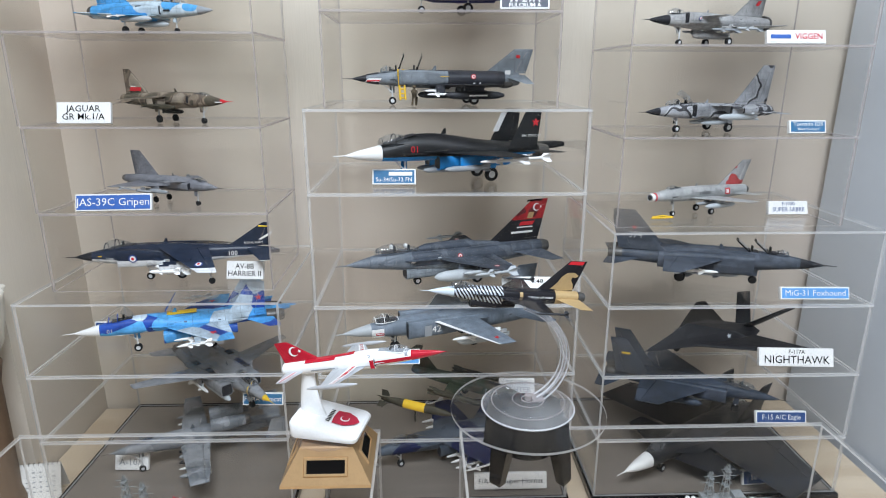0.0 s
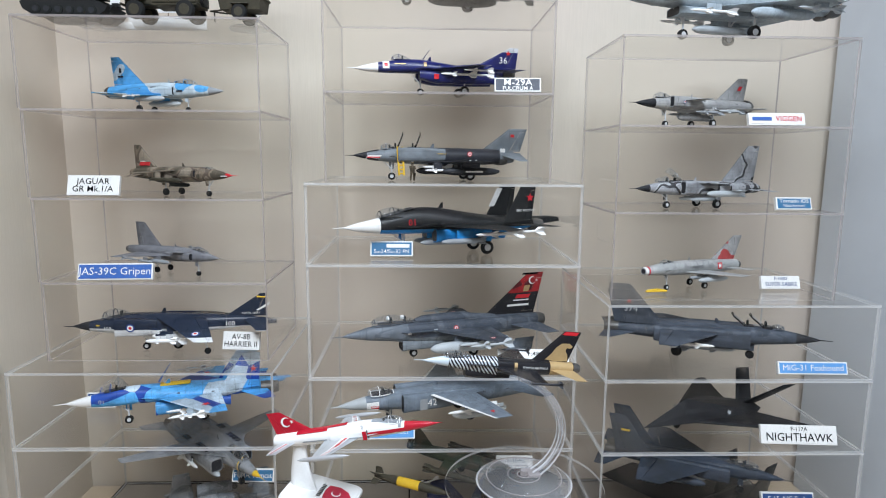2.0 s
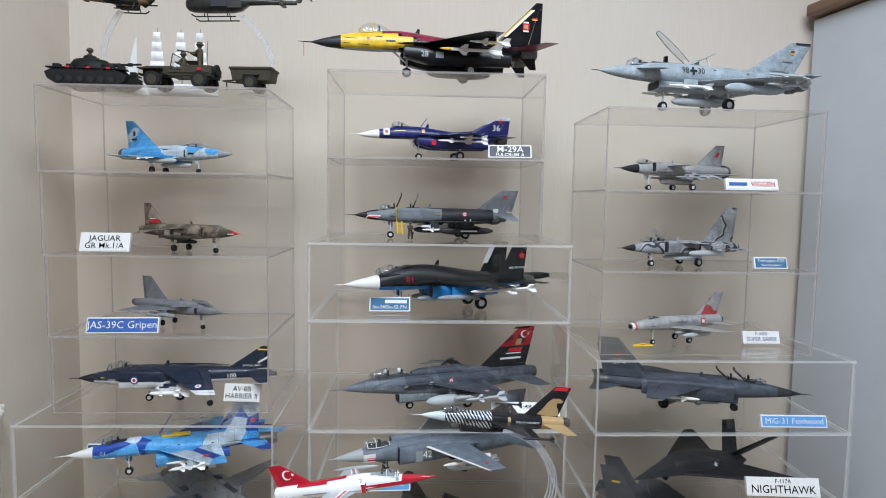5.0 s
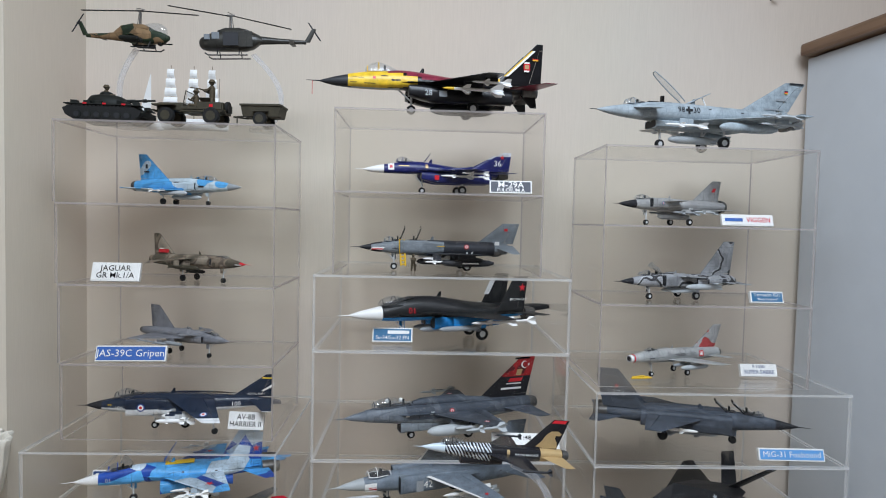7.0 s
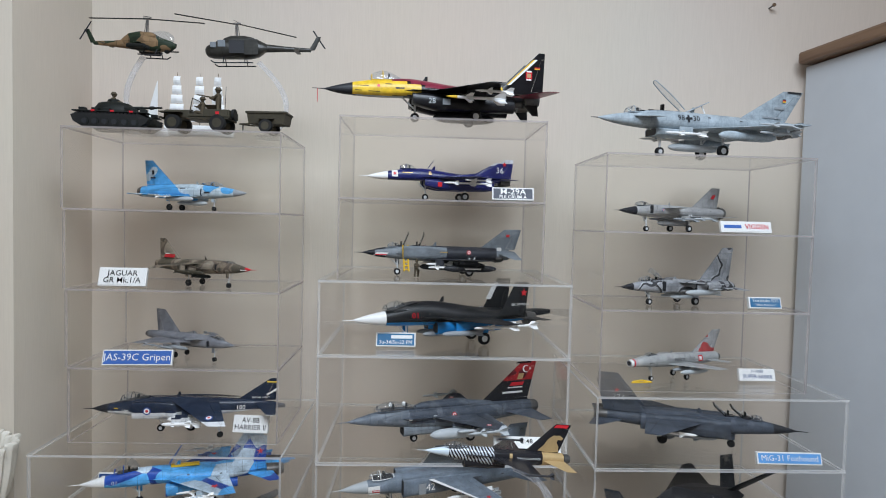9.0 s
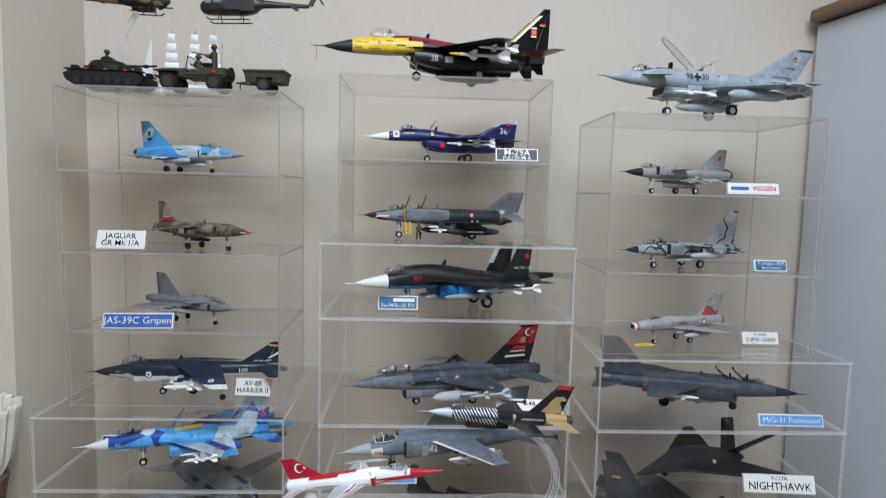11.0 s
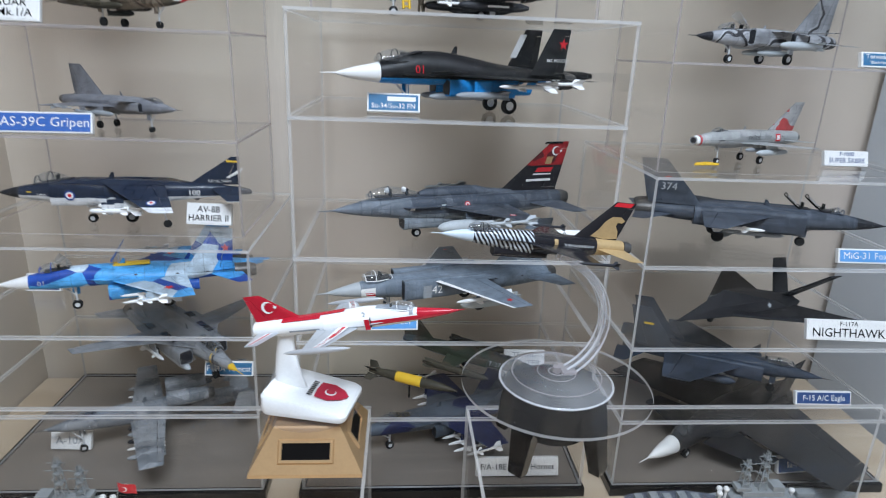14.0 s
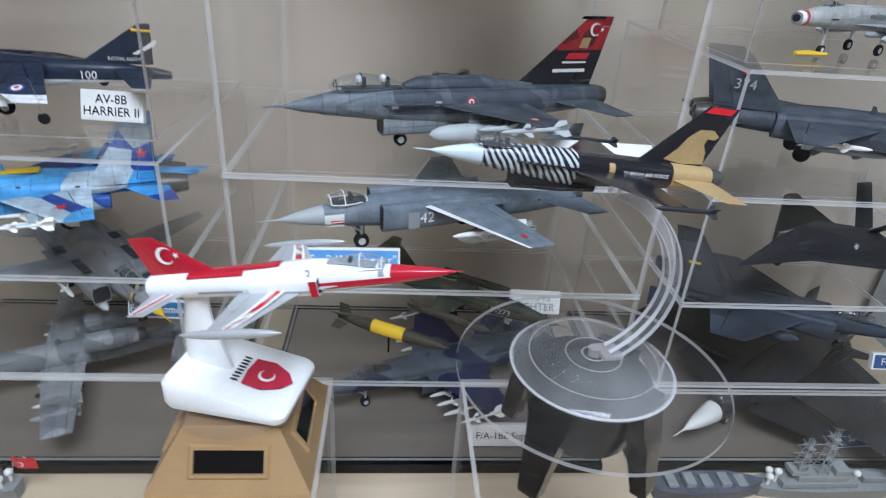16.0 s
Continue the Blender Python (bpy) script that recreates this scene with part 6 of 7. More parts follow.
def aerobat(jt, L, X, P, finish):
    """Stripes of the wings and the tip tanks."""
    for s in (1, -1):
        for nm, mat, a, b, w in (("stripe", RED, 0.07, .96, .011), ("stripe", WHITE, 0.0, .98, .010), ("stripe", WHITE, .15, .98, .010)):
            bm = bmesh.new()
            rows = []
            for i in range(9):
                f = i / 8
                y = .05 + (.26 - .05) * f
                le, te = .44 + .13 * f, .66 - .005 * f
                c = le + (te - le) * (.18 + .12 * (1 - f) ** 2 + a)
                for z, tt in ((.0, 1),):
                    rows.append((Vector((X(c - w), s * y * L, (-.0115 + .0072 * (1 - f * .5)) * L + .0004)), Vector((X(c + w), s * y * L, (-.0115 + .0072 * (1 - f * .5)) * L + .0004))))
            vs = [(bm.verts.new(a1), bm.verts.new(b1)) for a1, b1 in rows]
            for p, q in zip(vs, vs[1:]):
                bm.faces.new((p[0], p[1], q[1], q[0]))
            finish(nm, bm, mat, smooth=False)
        for du, mat in ((.0, WHITE), (.012, RED), (.024, WHITE)):
            bm = bmesh.new()
            top = [Vector((X(.875 + du + .055 * f + dx), s * (.055 + .105 * f) * L, (-.0075 - .0035 * f) * L + .0006)) for f, dx in ((0, 0), (0, .010), (1, .008), (1, 0))]
            bm.faces.new([bm.verts.new(p) for p in top])
            finish("tail_stripe", bm, mat, smooth=False)
        bm = lathe([(q[0] * L, q[1] * L) for q in ((.15, .001), (.12, .008), (.06, .0135), (-.06, .0135), (-.12, .009), (-.15, .002))], (X(.575), s * .272 * L, -.011 * L), 14, "x")
        finish("tip_tank", bm, SILVER)


F5 = [(0, .002, .002, -.002), (.06, .015, .014, -.014), (.14, .025, .024, -.023), (.24, .033, .037, -.032), (.34, .041, .056, -.037), (.44, .050, .062, -.041), (.54, .053, .054, -.043), (.66, .050, .046, -.043), (.8, .048, .042, -.042), (.9, .046, .039, -.041), (.98, .041, .034, -.036)]
GLOSS_WHITE = plain("gloss_white_paint", (.80, .80, .79), .22, vary=.03, coat=.4)
GLOSS_RED = plain("gloss_red_paint", (.42, .012, .028), .22, vary=.05, coat=.4)
WING_SILVER = plain("wing_silver_paint", (.48, .50, .52), .32, .35, vary=.05)
f5 = jet("display_jet_body", Matrix(), "", .222, 0, F5, GLOSS_WHITE, GLOSS_RED, .175, side=-1, wing=(.44, .22, .04, .27, .085, .13, -.012, 0), tail=(.84, .12, .03, .165, .06, .07, -.010, -.004), fins=((.72, .25, 0, .025, .140, .085, .205, 0),), lerx=(.30, .26, .03, .07, .14, .12, -.006, 0), wing_skin=WING_SILVER, fin_skin=GLOSS_RED, pitot=.02,
    bands=((.52, .66, 70, 110, GLOSS_RED, "red spine"), (.64, .84, 48, 132, GLOSS_RED, "red spine"), (.20, .235, 20, 160, GREY, "grey nose ring")), canopy=(.20, .40, .028, .032, .040), cockpit=GREY, intakes=((.42, .62, .050, .0, .016, .028, True),), nozzles=((.965, .019, 0, .019, .02),), extra=aerobat,
    marks=(("bar", .28, -.004, (.25, .022), GLOSS_RED, None, "", .0), ("crescent", .895, .105, .030, WHITE, .0065), ("text", .43, .030, .045, GREY, None, "3"), ("bar", .72, -.008, (.15, .008), GREY), ("bar", .41, 0, (.024, .050), GLOSS_RED, .0675)))
for o in list(f5.children):
    o.parent = stand
    for q in (o, *o.children):
        q.data.transform(pose(.047, 0, .1015, 0, -12, 0))
bpy.data.objects.remove(f5)

# ---- black stool, clear turntable, clear arm and the black display jet ----
TX, TY = 0.128, 0.712
STOOL = 0.080
stool = thing("small_stool", pose(TX, TY, NEAR), "small black plastic stool on a clear box", "stool")
bm = lathe([(STOOL - .003, .044), (STOOL - .001, .0455), (STOOL - .002, .047), (.052, .044), (.030, .040), (.028, .036), (.032, .034), (STOOL - .006, .041)], n=40)
for f in list(bm.faces):
    if len(f.verts) > 4:
        bm.faces.remove(f)
add_rings(bm, [[Vector((math.cos(i * math.pi / 20) * r, math.sin(i * math.pi / 20) * r, z)) for i in range(40)] for r, z in ((.034, .032), (.012, .034), (.011, .050), (.004, .052))])
part("tub", bm, BLACK, stool, "glossy black round tub", True)
for k in range(4):
    a = radians(45 + 90 * k)
    d, e = Vector((math.cos(a), math.sin(a), 0)), Vector((-math.sin(a), math.cos(a), 0))
    bm = bmesh.new()
    add_rings(bm, [[d * (r + ou * th) + e * s * w + Vector((0, 0, z)) for s, ou in ((-1, -1), (1, -1), (1, 1), (-1, 1))] for z, r, w, th in ((0, .060, .0080, .006), (.004, .060, .0085, .0065), (.045, .052, .0125, .008), (STOOL - .012, .045, .0165, .009), (STOOL, .043, .0165, .009))])
    part("leg", bm, BLACK, stool)
turn = thing("clear_turntable", pose(TX, TY, NEAR + STOOL), "round clear acrylic disc with a smaller dish on it", "turntable")
DISC = clear("turntable_acrylic", (.975, .975, .98), 1.0, .03, .004, .25)
bm = lathe([(0, .1010), (.0032, .1010)], n=72)
for f in bm.faces:
    f.material_index = 1 if len(f.verts) == 4 else 0
part("disc", bm, [DISC, EDGE], turn, "clear disc with a bright rim")
dish = lathe([(.0045, .060), (.0060, .0615), (.0080, .0600), (.0120, .050), (.0135, .047), (.0150, .020), (.0150, .0)], n=64)
bmesh.ops.delete(dish, geom=[f for f in dish.faces if f.calc_center_median().z < .0047], context="FACES")
# haze whitens the dish: milky plastic, with bright reflections put into it
dish = part("dish", dish, clear("dish_acrylic", (.93, .93, .96), 1.0, .08, .11, 1.2), turn, "domed clear dish", True)
bm = bmesh.new()
rows = []
for i in range(49):
    a = i * 2 * math.pi / 48
    rows.append([Vector(((.060 + .0012 * math.cos(b)) * math.cos(a), (.060 + .0012 * math.cos(b)) * math.sin(a), .0068 + .0012 * math.sin(b))) for b in (0, 1.57, 3.14, 4.71)])
add_rings(bm, rows, caps=False)
part("rim", bm, EDGE, dish)
for rr, zz, th in ((.0475, .0136, .0006), (.0205, .0152, .0005), (.0085, .0156, .0007)):
    bm = bmesh.new()
    add_rings(bm, [[Vector(((rr + th * math.cos(b)) * math.cos(i * math.pi / 24), (rr + th * math.cos(b)) * math.sin(i * math.pi / 24), zz + th * math.sin(b))) for b in (0, 1.57, 3.14, 4.71)] for i in range(49)], caps=False)
    part("moulded_ring", bm, EDGE_DIM, dish)
bm = lathe([(.0150, .0045), (.0215, .0045)], n=20)
part("hub", bm, EDGE_DIM, turn)

JET_Z = NEAR + STOOL + .0155
shown = thing("display_jet", pose(TX, TY, JET_Z, 0, 0, 188), "black and gold striped jet model on a curved clear arm", "model aircraft")
ARM_CLEAR, ARM_EDGE = clear("arm_acrylic", (.95, .95, .96), 1.0, .03, .08), frosted("arm_edge", (.94, .94, .96), .3)
for s in (-.0045, .0045):
    bm = bmesh.new()
    rows = []
    for i in range(21):
        f = i / 20
        a = radians(-62 + 124 * f)
        c = Vector((-.012 - .046 * (math.cos(a) - math.cos(radians(62))) / (1 - math.cos(radians(62))) + .022 * f, s, .066 + .0655 * math.sin(a) / math.sin(radians(62))))
        rows.append((c, a))
    ring = []
    for c, a in rows:
        dirn = Vector((-math.cos(a), 0, math.sin(a)))
        ring.append([c + dirn * p + Vector((0, q, 0)) for p, q in ((-.0042, -.0018), (.0042, -.0018), (.0042, .0018), (-.0042, .0018))])
    add_rings(bm, ring)
    for f in bm.faces:
        f.normal_update()
        f.material_index = 0 if abs(f.normal.y) > .5 else 1
    part("arm", bm, [ARM_CLEAR, ARM_EDGE], shown, "curved clear arm")
bm = box_bm(-.020, -.004, -.009, .009, -.001, .003, .001)
part("arm_foot", bm, EDGE_DIM, shown)

STRIPED, sn, sl, sb = material("black_white_striped_paint")
co, mp, wv = sn.new("ShaderNodeTexCoord"), sn.new("ShaderNodeMapping"), sn.new("ShaderNodeTexWave")
mp.inputs["Rotation"].default_value = (0, radians(-28), 0)
sl.new(co.outputs["Object"], mp.inputs[0])
sl.new(mp.outputs[0], wv.inputs["Vector"])
wv.inputs["Scale"].default_value, wv.inputs["Distortion"].default_value, wv.inputs["Detail"].default_value = 84, 3.0, 1
rp = sn.new("ShaderNodeValToRGB")
rp.color_ramp.interpolation = "CONSTANT"
rp.color_ramp.elements[0].color, rp.color_ramp.elements[1].color, rp.color_ramp.elements[1].position = (.015, .015, .018, 1), (.45, .49, .53, 1), .55
sl.new(wv.outputs["Fac"], rp.inputs[0])
sl.new(rp.outputs[0], sb.inputs["Base Color"])
sb.inputs["Roughness"].default_value = .25
SOLO_BLACK = plain("gloss_black_paint", (.014, .014, .017), .22, vary=.2, coat=.3)
PALE_NOSE = plain("pale_nose_paint", (.50, .57, .62), .35, vary=.05)


def solo(jt, L, X, P, finish):
    bm = bmesh.new()
    rings = []
    for u, w, t, b in ((.16, .0315, .0355, -.029), (.24, .0370, .0430, -.041), (.30, .042, .0445, -.054), (.40, .052, .0450, -.066), (.46, .055, .0452, -.0672)):
        rings.append(oval(X(u), (w + .0012) * L, (t + .0012) * L, (b - .0012) * L))
    add_rings(bm, rings, caps=False)
    finish("striped_band", bm, STRIPED, None, "black and white striped band")
    bm = bmesh.new()
    rings = []
    for u, w, t, b in ((.80, .0465, .0395, -.0475), (.88, .0415, .0368, -.0425), (.955, .0365, .034, -.0345)):
        rings.append(oval(X(u), (w + .0015) * L, (t + .0015) * L, (b - .0015) * L))
    add_rings(bm, rings, caps=False)
    finish("gold_band", bm, GOLD_DULL, None, "gold tail band")
    for s in (1, -1):
        bm = bmesh.new()
        pts = [(.77, .05), (.81, .09), (.835, .13), (.87, .158), (.92, .16), (.945, .14), (.93, .128), (.905, .13), (.90, .11), (.915, .085), (.92, .045), (.84, .040)]
        bm.faces.new([bm.verts.new((X(u), s * .0066 * L, z * L)) for u, z in pts])
        em = finish("emblem", bm, GOLD_DULL, None, "gold emblem", False)
        bm = bmesh.new()
        bm.faces.new([bm.verts.new((X(u), s * .0050 * L, z * L)) for u, z in ((.865, .212), (.96, .212), (.975, .233), (.885, .233))])
        finish("red_tip", bm, RED, None, "", False)
        bm = lathe([(q[0] * L, q[1] * L) for q in ((.10, .001), (.08, .007), (-.08, .007), (-.10, .004))], (X(.68), s * .318 * L, 0), 12, "x")
        for k in range(4):
            a = math.pi / 4 + k * math.pi / 2
            d = Vector((0, math.cos(a), math.sin(a)))
            o = Vector((X(.75), s * .318 * L, 0))
            add_blade(bm, o + d * .006 * L, o - Vector((.03 * L, 0, 0)) + d * .006 * L, o - Vector((.015 * L, 0, 0)) + d * .022 * L, o - Vector((.03 * L, 0, 0)) + d * .022 * L, .0004, d.cross(Vector((1, 0, 0))))
        finish("missile", bm, DARK)


falcon = jet("display_jet_body", Matrix(), "", .212, 0, LIGHT, SOLO_BLACK, PALE_NOSE, .15, side=1, wing=(.42, .27, .05, .31, .07, .21, .0, 0), lerx=(.24, .25, .028, .06, .20, .05, .005, 0), tail=(.80, .16, .04, .19, .07, .12, -.005, -.012), fins=((.68, .24, 0, .035, .20, .11, .20, 0),), tail_skin=GOLD_DULL, wing_skin=SOLO_BLACK, pitot=.05,
    canopy=(.13, .32, .026, .036, .036), intakes=((.29, .55, 0, -.062, .036, .026, True),), nozzles=((.955, 0, 0, .034, .05),), extra=solo, marks=(("text", .70, .004, .018, WHITE, None, "TURKISH AIR FORCE"), ("bar", .575, .015, (.02, .03), GOLD_DULL)))
LIFT = pose(.028, -.016, .142, 0, -6, 0) @ Matrix.Scale(.96, 4)
for o in list(falcon.children):
    o.parent = shown
    for q in (o, *o.children):
        q.data.transform(LIFT)
bpy.data.objects.remove(falcon)

# ---- toys on top of the left stack ----
SHELF = S_L[-1]


def wheel_at(parent, x, y, z, r, w, mat=TYRE, hub=OLIVE, name="wheel"):
    bm = lathe([(-w, .6 * r), (-w, .9 * r), (-w * .6, r), (w * .6, r), (w, .9 * r), (w, .6 * r)], (x, y, z), 18, "y")
    wh = part(name, bm, mat, parent, "", True)
    bm = lathe([(-w * 1.05, .15 * r), (-w * 1.08, .58 * r), (w * 1.08, .58 * r), (w * 1.05, .15 * r)], (x, y, z), 14, "y")
    part("hub", bm, hub, wh, "", True)
    return wh


# tank
tk = thing("toy_tank", pose(-0.533, 0.972, SHELF, 0, 0, 4), "dark green toy battle tank on a case", "toy tank")
bm = bmesh.new()
side = [(-.060, .020), (-.050, .028), (.045, .028), (.066, .019), (.058, .011), (-.052, .011)]
add_rings(bm, [[Vector((x, y, z)) for x, z in side] for y in (-.024, .024)])
part("hull", bm, OLIVE_DARK, tk)
bm = bmesh.new()
for x in (-.050, -.030, -.012, .030, .046):
    for y in (-.030, .020):
        part("stowage_box", box_bm(x, x + .010, y, y + .010, .0275, .033, .0008), OLIVE_DARK, tk)
for s in (-1, 1):
    bm = bmesh.new()
    belt = [(-.060, .019), (-.052, .023), (.050, .023), (.062, .017), (.058, .009), (.044, .0005), (-.042, .0005), (-.056, .009)]
    add_rings(bm, [[Vector((x, s * .027 + d, z)) for x, z in belt] for d in (-.008, .008)])
    tr = part("track", bm, TYRE, tk)
    for k in range(6):
        wheel_at(tr, -.038 + k * .0155, s * .027, .0095, .0075, .0092, OLIVE_DARK, DARK, "road_wheel")
    for k in range(16):
        bm = box_bm(-.050 + k * .0062, -.0465 + k * .0062, s * .027 - .0085, s * .027 + .0085, .0225, .0245)
        part("track_link", bm, TYRE, tr)
    bm = box_bm(-.058, .060, s * .027 - .009, s * .027 + .009, .0255, .0275, .0005)
    part("fender", bm, OLIVE_DARK, tk)
bm = bmesh.new()
add_rings(bm, [[Vector((x * k + dx, y * k, z)) for x, y in ((.030, .008), (.018, .021), (-.012, .023), (-.030, .014), (-.030, -.014), (-.012, -.023), (.018, -.021), (.030, -.008))] for z, k, dx in ((.028, 1.0, 0), (.036, 1.02, 0), (.044, .78, -.003), (.046, .6, -.004))])
tur = part("turret", bm, OLIVE_DARK, tk, "", True)
bm = bmesh.new()
add_rod(bm, (.024, 0, .038), (.040, 0, .0395), .0035, .0028, 12)
add_rod(bm, (.040, 0, .0395), (.072, 0, .0415), .0019, .0017, 12)
add_rod(bm, (.052, 0, .0402), (.058, 0, .0406), .0030, None, 12)
part("gun_barrel", bm, OLIVE_DARK, tur)
bm = lathe([(.045, .010), (.050, .010), (.052, .008)], (-.006, 0, 0), 16)
part("cupola", bm, OLIVE_DARK, tur)
for x in (-.028, .002, .032):
    bm = box_bm(x, x + .006, -.0362, -.0358, .0258, .0285)
    part("red_tag", bm, RED, tk)


def figure(name, m, label, sit=False, gun=False):
    """A toy soldier in one plain mesh."""
    bm = bmesh.new()
    hip = .004 if sit else .020
    for s in (-1, 1):
        if sit:
            add_rod(bm, (0, s * .003, hip), (.011, s * .004, hip + .002), .0028, .0024, 8)
            add_rod(bm, (.011, s * .004, hip + .002), (.013, s * .004, hip - .006), .0023, .002, 8)
        else:
            add_rod(bm, (.001 * s, s * .0045, 0), (0, s * .003, hip), .0024, .003, 8)
    add_rings(bm, [oval(0, .0052, .0036, -.0036, 2.4, 12), oval(0, .0060, .0040, -.0036, 2.4, 12), oval(0, .0066, .0040, -.0036, 2.4, 12), oval(0, .0030, .0024, -.0024, 2.2, 12)])
    for i, ring in enumerate([list(bm.verts)[-48 + 12 * k:len(bm.verts) - 36 + 12 * k] for k in range(4)]):
        for v in ring:
            v.co = Vector((v.co.z, v.co.y, hip + (0, .007, .0155, .0185)[i]))
    for s in (-1, 1):
        add_rod(bm, (0, s * .0066, hip + .015), (.007, s * .006, hip + .009), .0019, .0017, 8)
        add_rod(bm, (.007, s * .006, hip + .009), (.013, s * .002, hip + .0115), .0017, .0014, 8)
    bmesh.ops.create_uvsphere(bm, u_segments=12, v_segments=8, radius=.0038, matrix=Matrix.Translation((.0008, 0, hip + .0225)))
    bmesh.ops.create_cone(bm, cap_ends=True, segments=14, radius1=.0056, radius2=.0032, depth=.0042, matrix=Matrix.Translation((.0004, 0, hip + .0255)))
    if gun:
        add_rod(bm, (-.004, .002, hip + .010), (.034, -.002, hip + .0165), .0012, .0009, 8)
        add_rod(bm, (-.002, .002, hip + .0103), (.010, .0, hip + .0128), .0024, .0020, 8)
    ob = part(name, bm, KHAKI, None, "", True)
    ob.matrix_world = m
    return tagged(ob, label, "toy figure", "toy figures")


figure("toy_pilot", pose(-0.020, 0.952, S_C[0] + .0005, 0, 0, -80) @ Matrix.Scale(.62, 4), "dark green toy pilot figure standing by a boarding ladder")
figure("toy_soldier", pose(-0.540, 0.972, SHELF + .033), "dark green helmeted toy figure in a tank hatch", True)

# jeep, facing left
jp = thing("toy_jeep", pose(-0.392, 0.968, SHELF, 0, 0, 176), "olive drab toy jeep with a raised windscreen", "toy jeep")
JEEP = Matrix.Translation((0, 0, .0065)) @ Matrix.Diagonal((1.08, 1.1, 1.12, 1))
for nm, b in (("fender", (.022, .056, -.0255, -.0135, .0205, .0225)), ("fender", (.022, .056, .0135, .0255, .0205, .0225)), ("bumper", (.055, .058, -.019, .019, .0125, .0155)), ("grille", (.0522, .0535, -.0135, .0135, .0145, .0255))):
    bm = box_bm(*b, .0006)
    bmesh.ops.transform(bm, matrix=JEEP, verts=bm.verts)
    part(nm, bm, OLIVE, jp)
bm = bmesh.new()
add_box(bm, .012, .052, -.014, .014, .014, .0265, 0, .002)
add_box(bm, -.050, .014, -.019, .019, .012, .0155, 0, .001)
for s in (-1, 1):
    add_box(bm, -.050, -.012, s * .019 - .0015, s * .019 + .0015, .0155, .0265, 0, .0008)
    add_box(bm, -.012, .012, s * .019 - .0015, s * .019 + .0015, .0155, .0195, 0, .0008)
add_box(bm, -.052, -.050, -.019, .019, .0155, .0265, 0, .0006)
bmesh.ops.transform(bm, matrix=JEEP, verts=bm.verts)
part("body", bm, OLIVE, jp)
for x in (.036, -.034):
    for y in (-.020, .020):
        wheel_at(jp, x * 1.08, y, .0138, .0138, .0048)
bm = lathe([(-.0575, .004), (-.0575, .0095), (-.053, .0095), (-.053, .004)], (-.004, .006, .030), 18, "x")
part("spare_wheel", bm, TYRE, jp)
bm = bmesh.new()
for y in (-.016, .016):
    add_rod(bm, (.012, y, .035), (.008, y, .055), .0008, None, 6)
add_rod(bm, (.008, -.016, .055), (.008, .016, .055), .0008, None, 6)
add_rod(bm, (.012, -.016, .036), (.012, .016, .036), .0008, None, 6)
ws = part("windscreen_frame", bm, OLIVE, jp)
bm = bmesh.new()
bm.faces.new([bm.verts.new(p) for p in ((.0118, -.016, .036), (.0118, .016, .036), (.0082, .016, .0545), (.0082, -.016, .0545))])
part("pane", bm, CANOPY, ws)
for y in (-.009, .009):
    bm = box_bm(-.014, -.002, y - .006, y + .006, .0240, .0280, .001)
    add_box(bm, -.016, -.0135, y - .006, y + .006, .026, .039, 0, .001)
    part("seat", bm, KHAKI, jp)
bm = bmesh.new()
add_rod(bm, (-.026, 0, .024), (-.026, 0, .050), .0014, None, 8)
part("gun_post", bm, OLIVE_DARK, jp)
bm = bmesh.new()
add_rod(bm, (-.047, .015, .034), (-.049, .016, .075), .0004, None, 5)
part("aerial", bm, DARK, jp)
bm = box_bm(-.040, -.034, .0228, .0232, .028, .0325)
part("red_tag", bm, RED, jp)
figure("toy_soldier", pose(-0.387, 0.962, SHELF + .028, 0, 0, 176), "khaki seated toy driver figure in a jeep", True)
figure("toy_soldier", pose(-0.363, 0.968, SHELF + .0240, 0, 0, 178) @ Matrix.Scale(1.12, 4), "khaki standing toy gunner figure in a jeep", False, True)

tl = thing("toy_trailer", pose(-0.276, 0.966, SHELF, 0, 0, 176), "olive drab two-wheeled toy trailer", "toy trailer")
bm = bmesh.new()
add_rings(bm, [[Vector((sx * a, sy * b, z)) for sx, sy in ((-1, -1), (1, -1), (1, 1), (-1, 1))] for z, a, b in ((.016, .030, .018), (.034, .033, .020), (.034, .0315, .0185), (.018, .029, .017))])
part("tub", bm, OLIVE, tl)
bm = bmesh.new()
for s in (-1, 1):
    add_box(bm, -.0345, .0345, s * .0205 - .001, s * .0205 + .001, .0325, .036, 0, .0005)
    add_box(bm, s * .0335 - .001, s * .0335 + .001, -.0195, .0195, .0325, .036, 0, .0005)
for s in (-1, 1):
    add_box(bm, -.014, .012, s * .0215 - .004, s * .0215 + .004, .0225, .0240, 0, .0006)
part("rim", bm, OLIVE, tl)
for y in (-.021, .021):
    wheel_at(tl, 0, y, .0115, .0115, .0042)
bm = bmesh.new()
add_rod(bm, (.030, .012, .016), (.052, 0, .017), .0013, None, 6)
add_rod(bm, (.030, -.012, .016), (.052, 0, .017), .0013, None, 6)
add_rod(bm, (.046, 0, .017), (.046, 0, .001), .0011, None, 6)
part("drawbar", bm, OLIVE, tl)

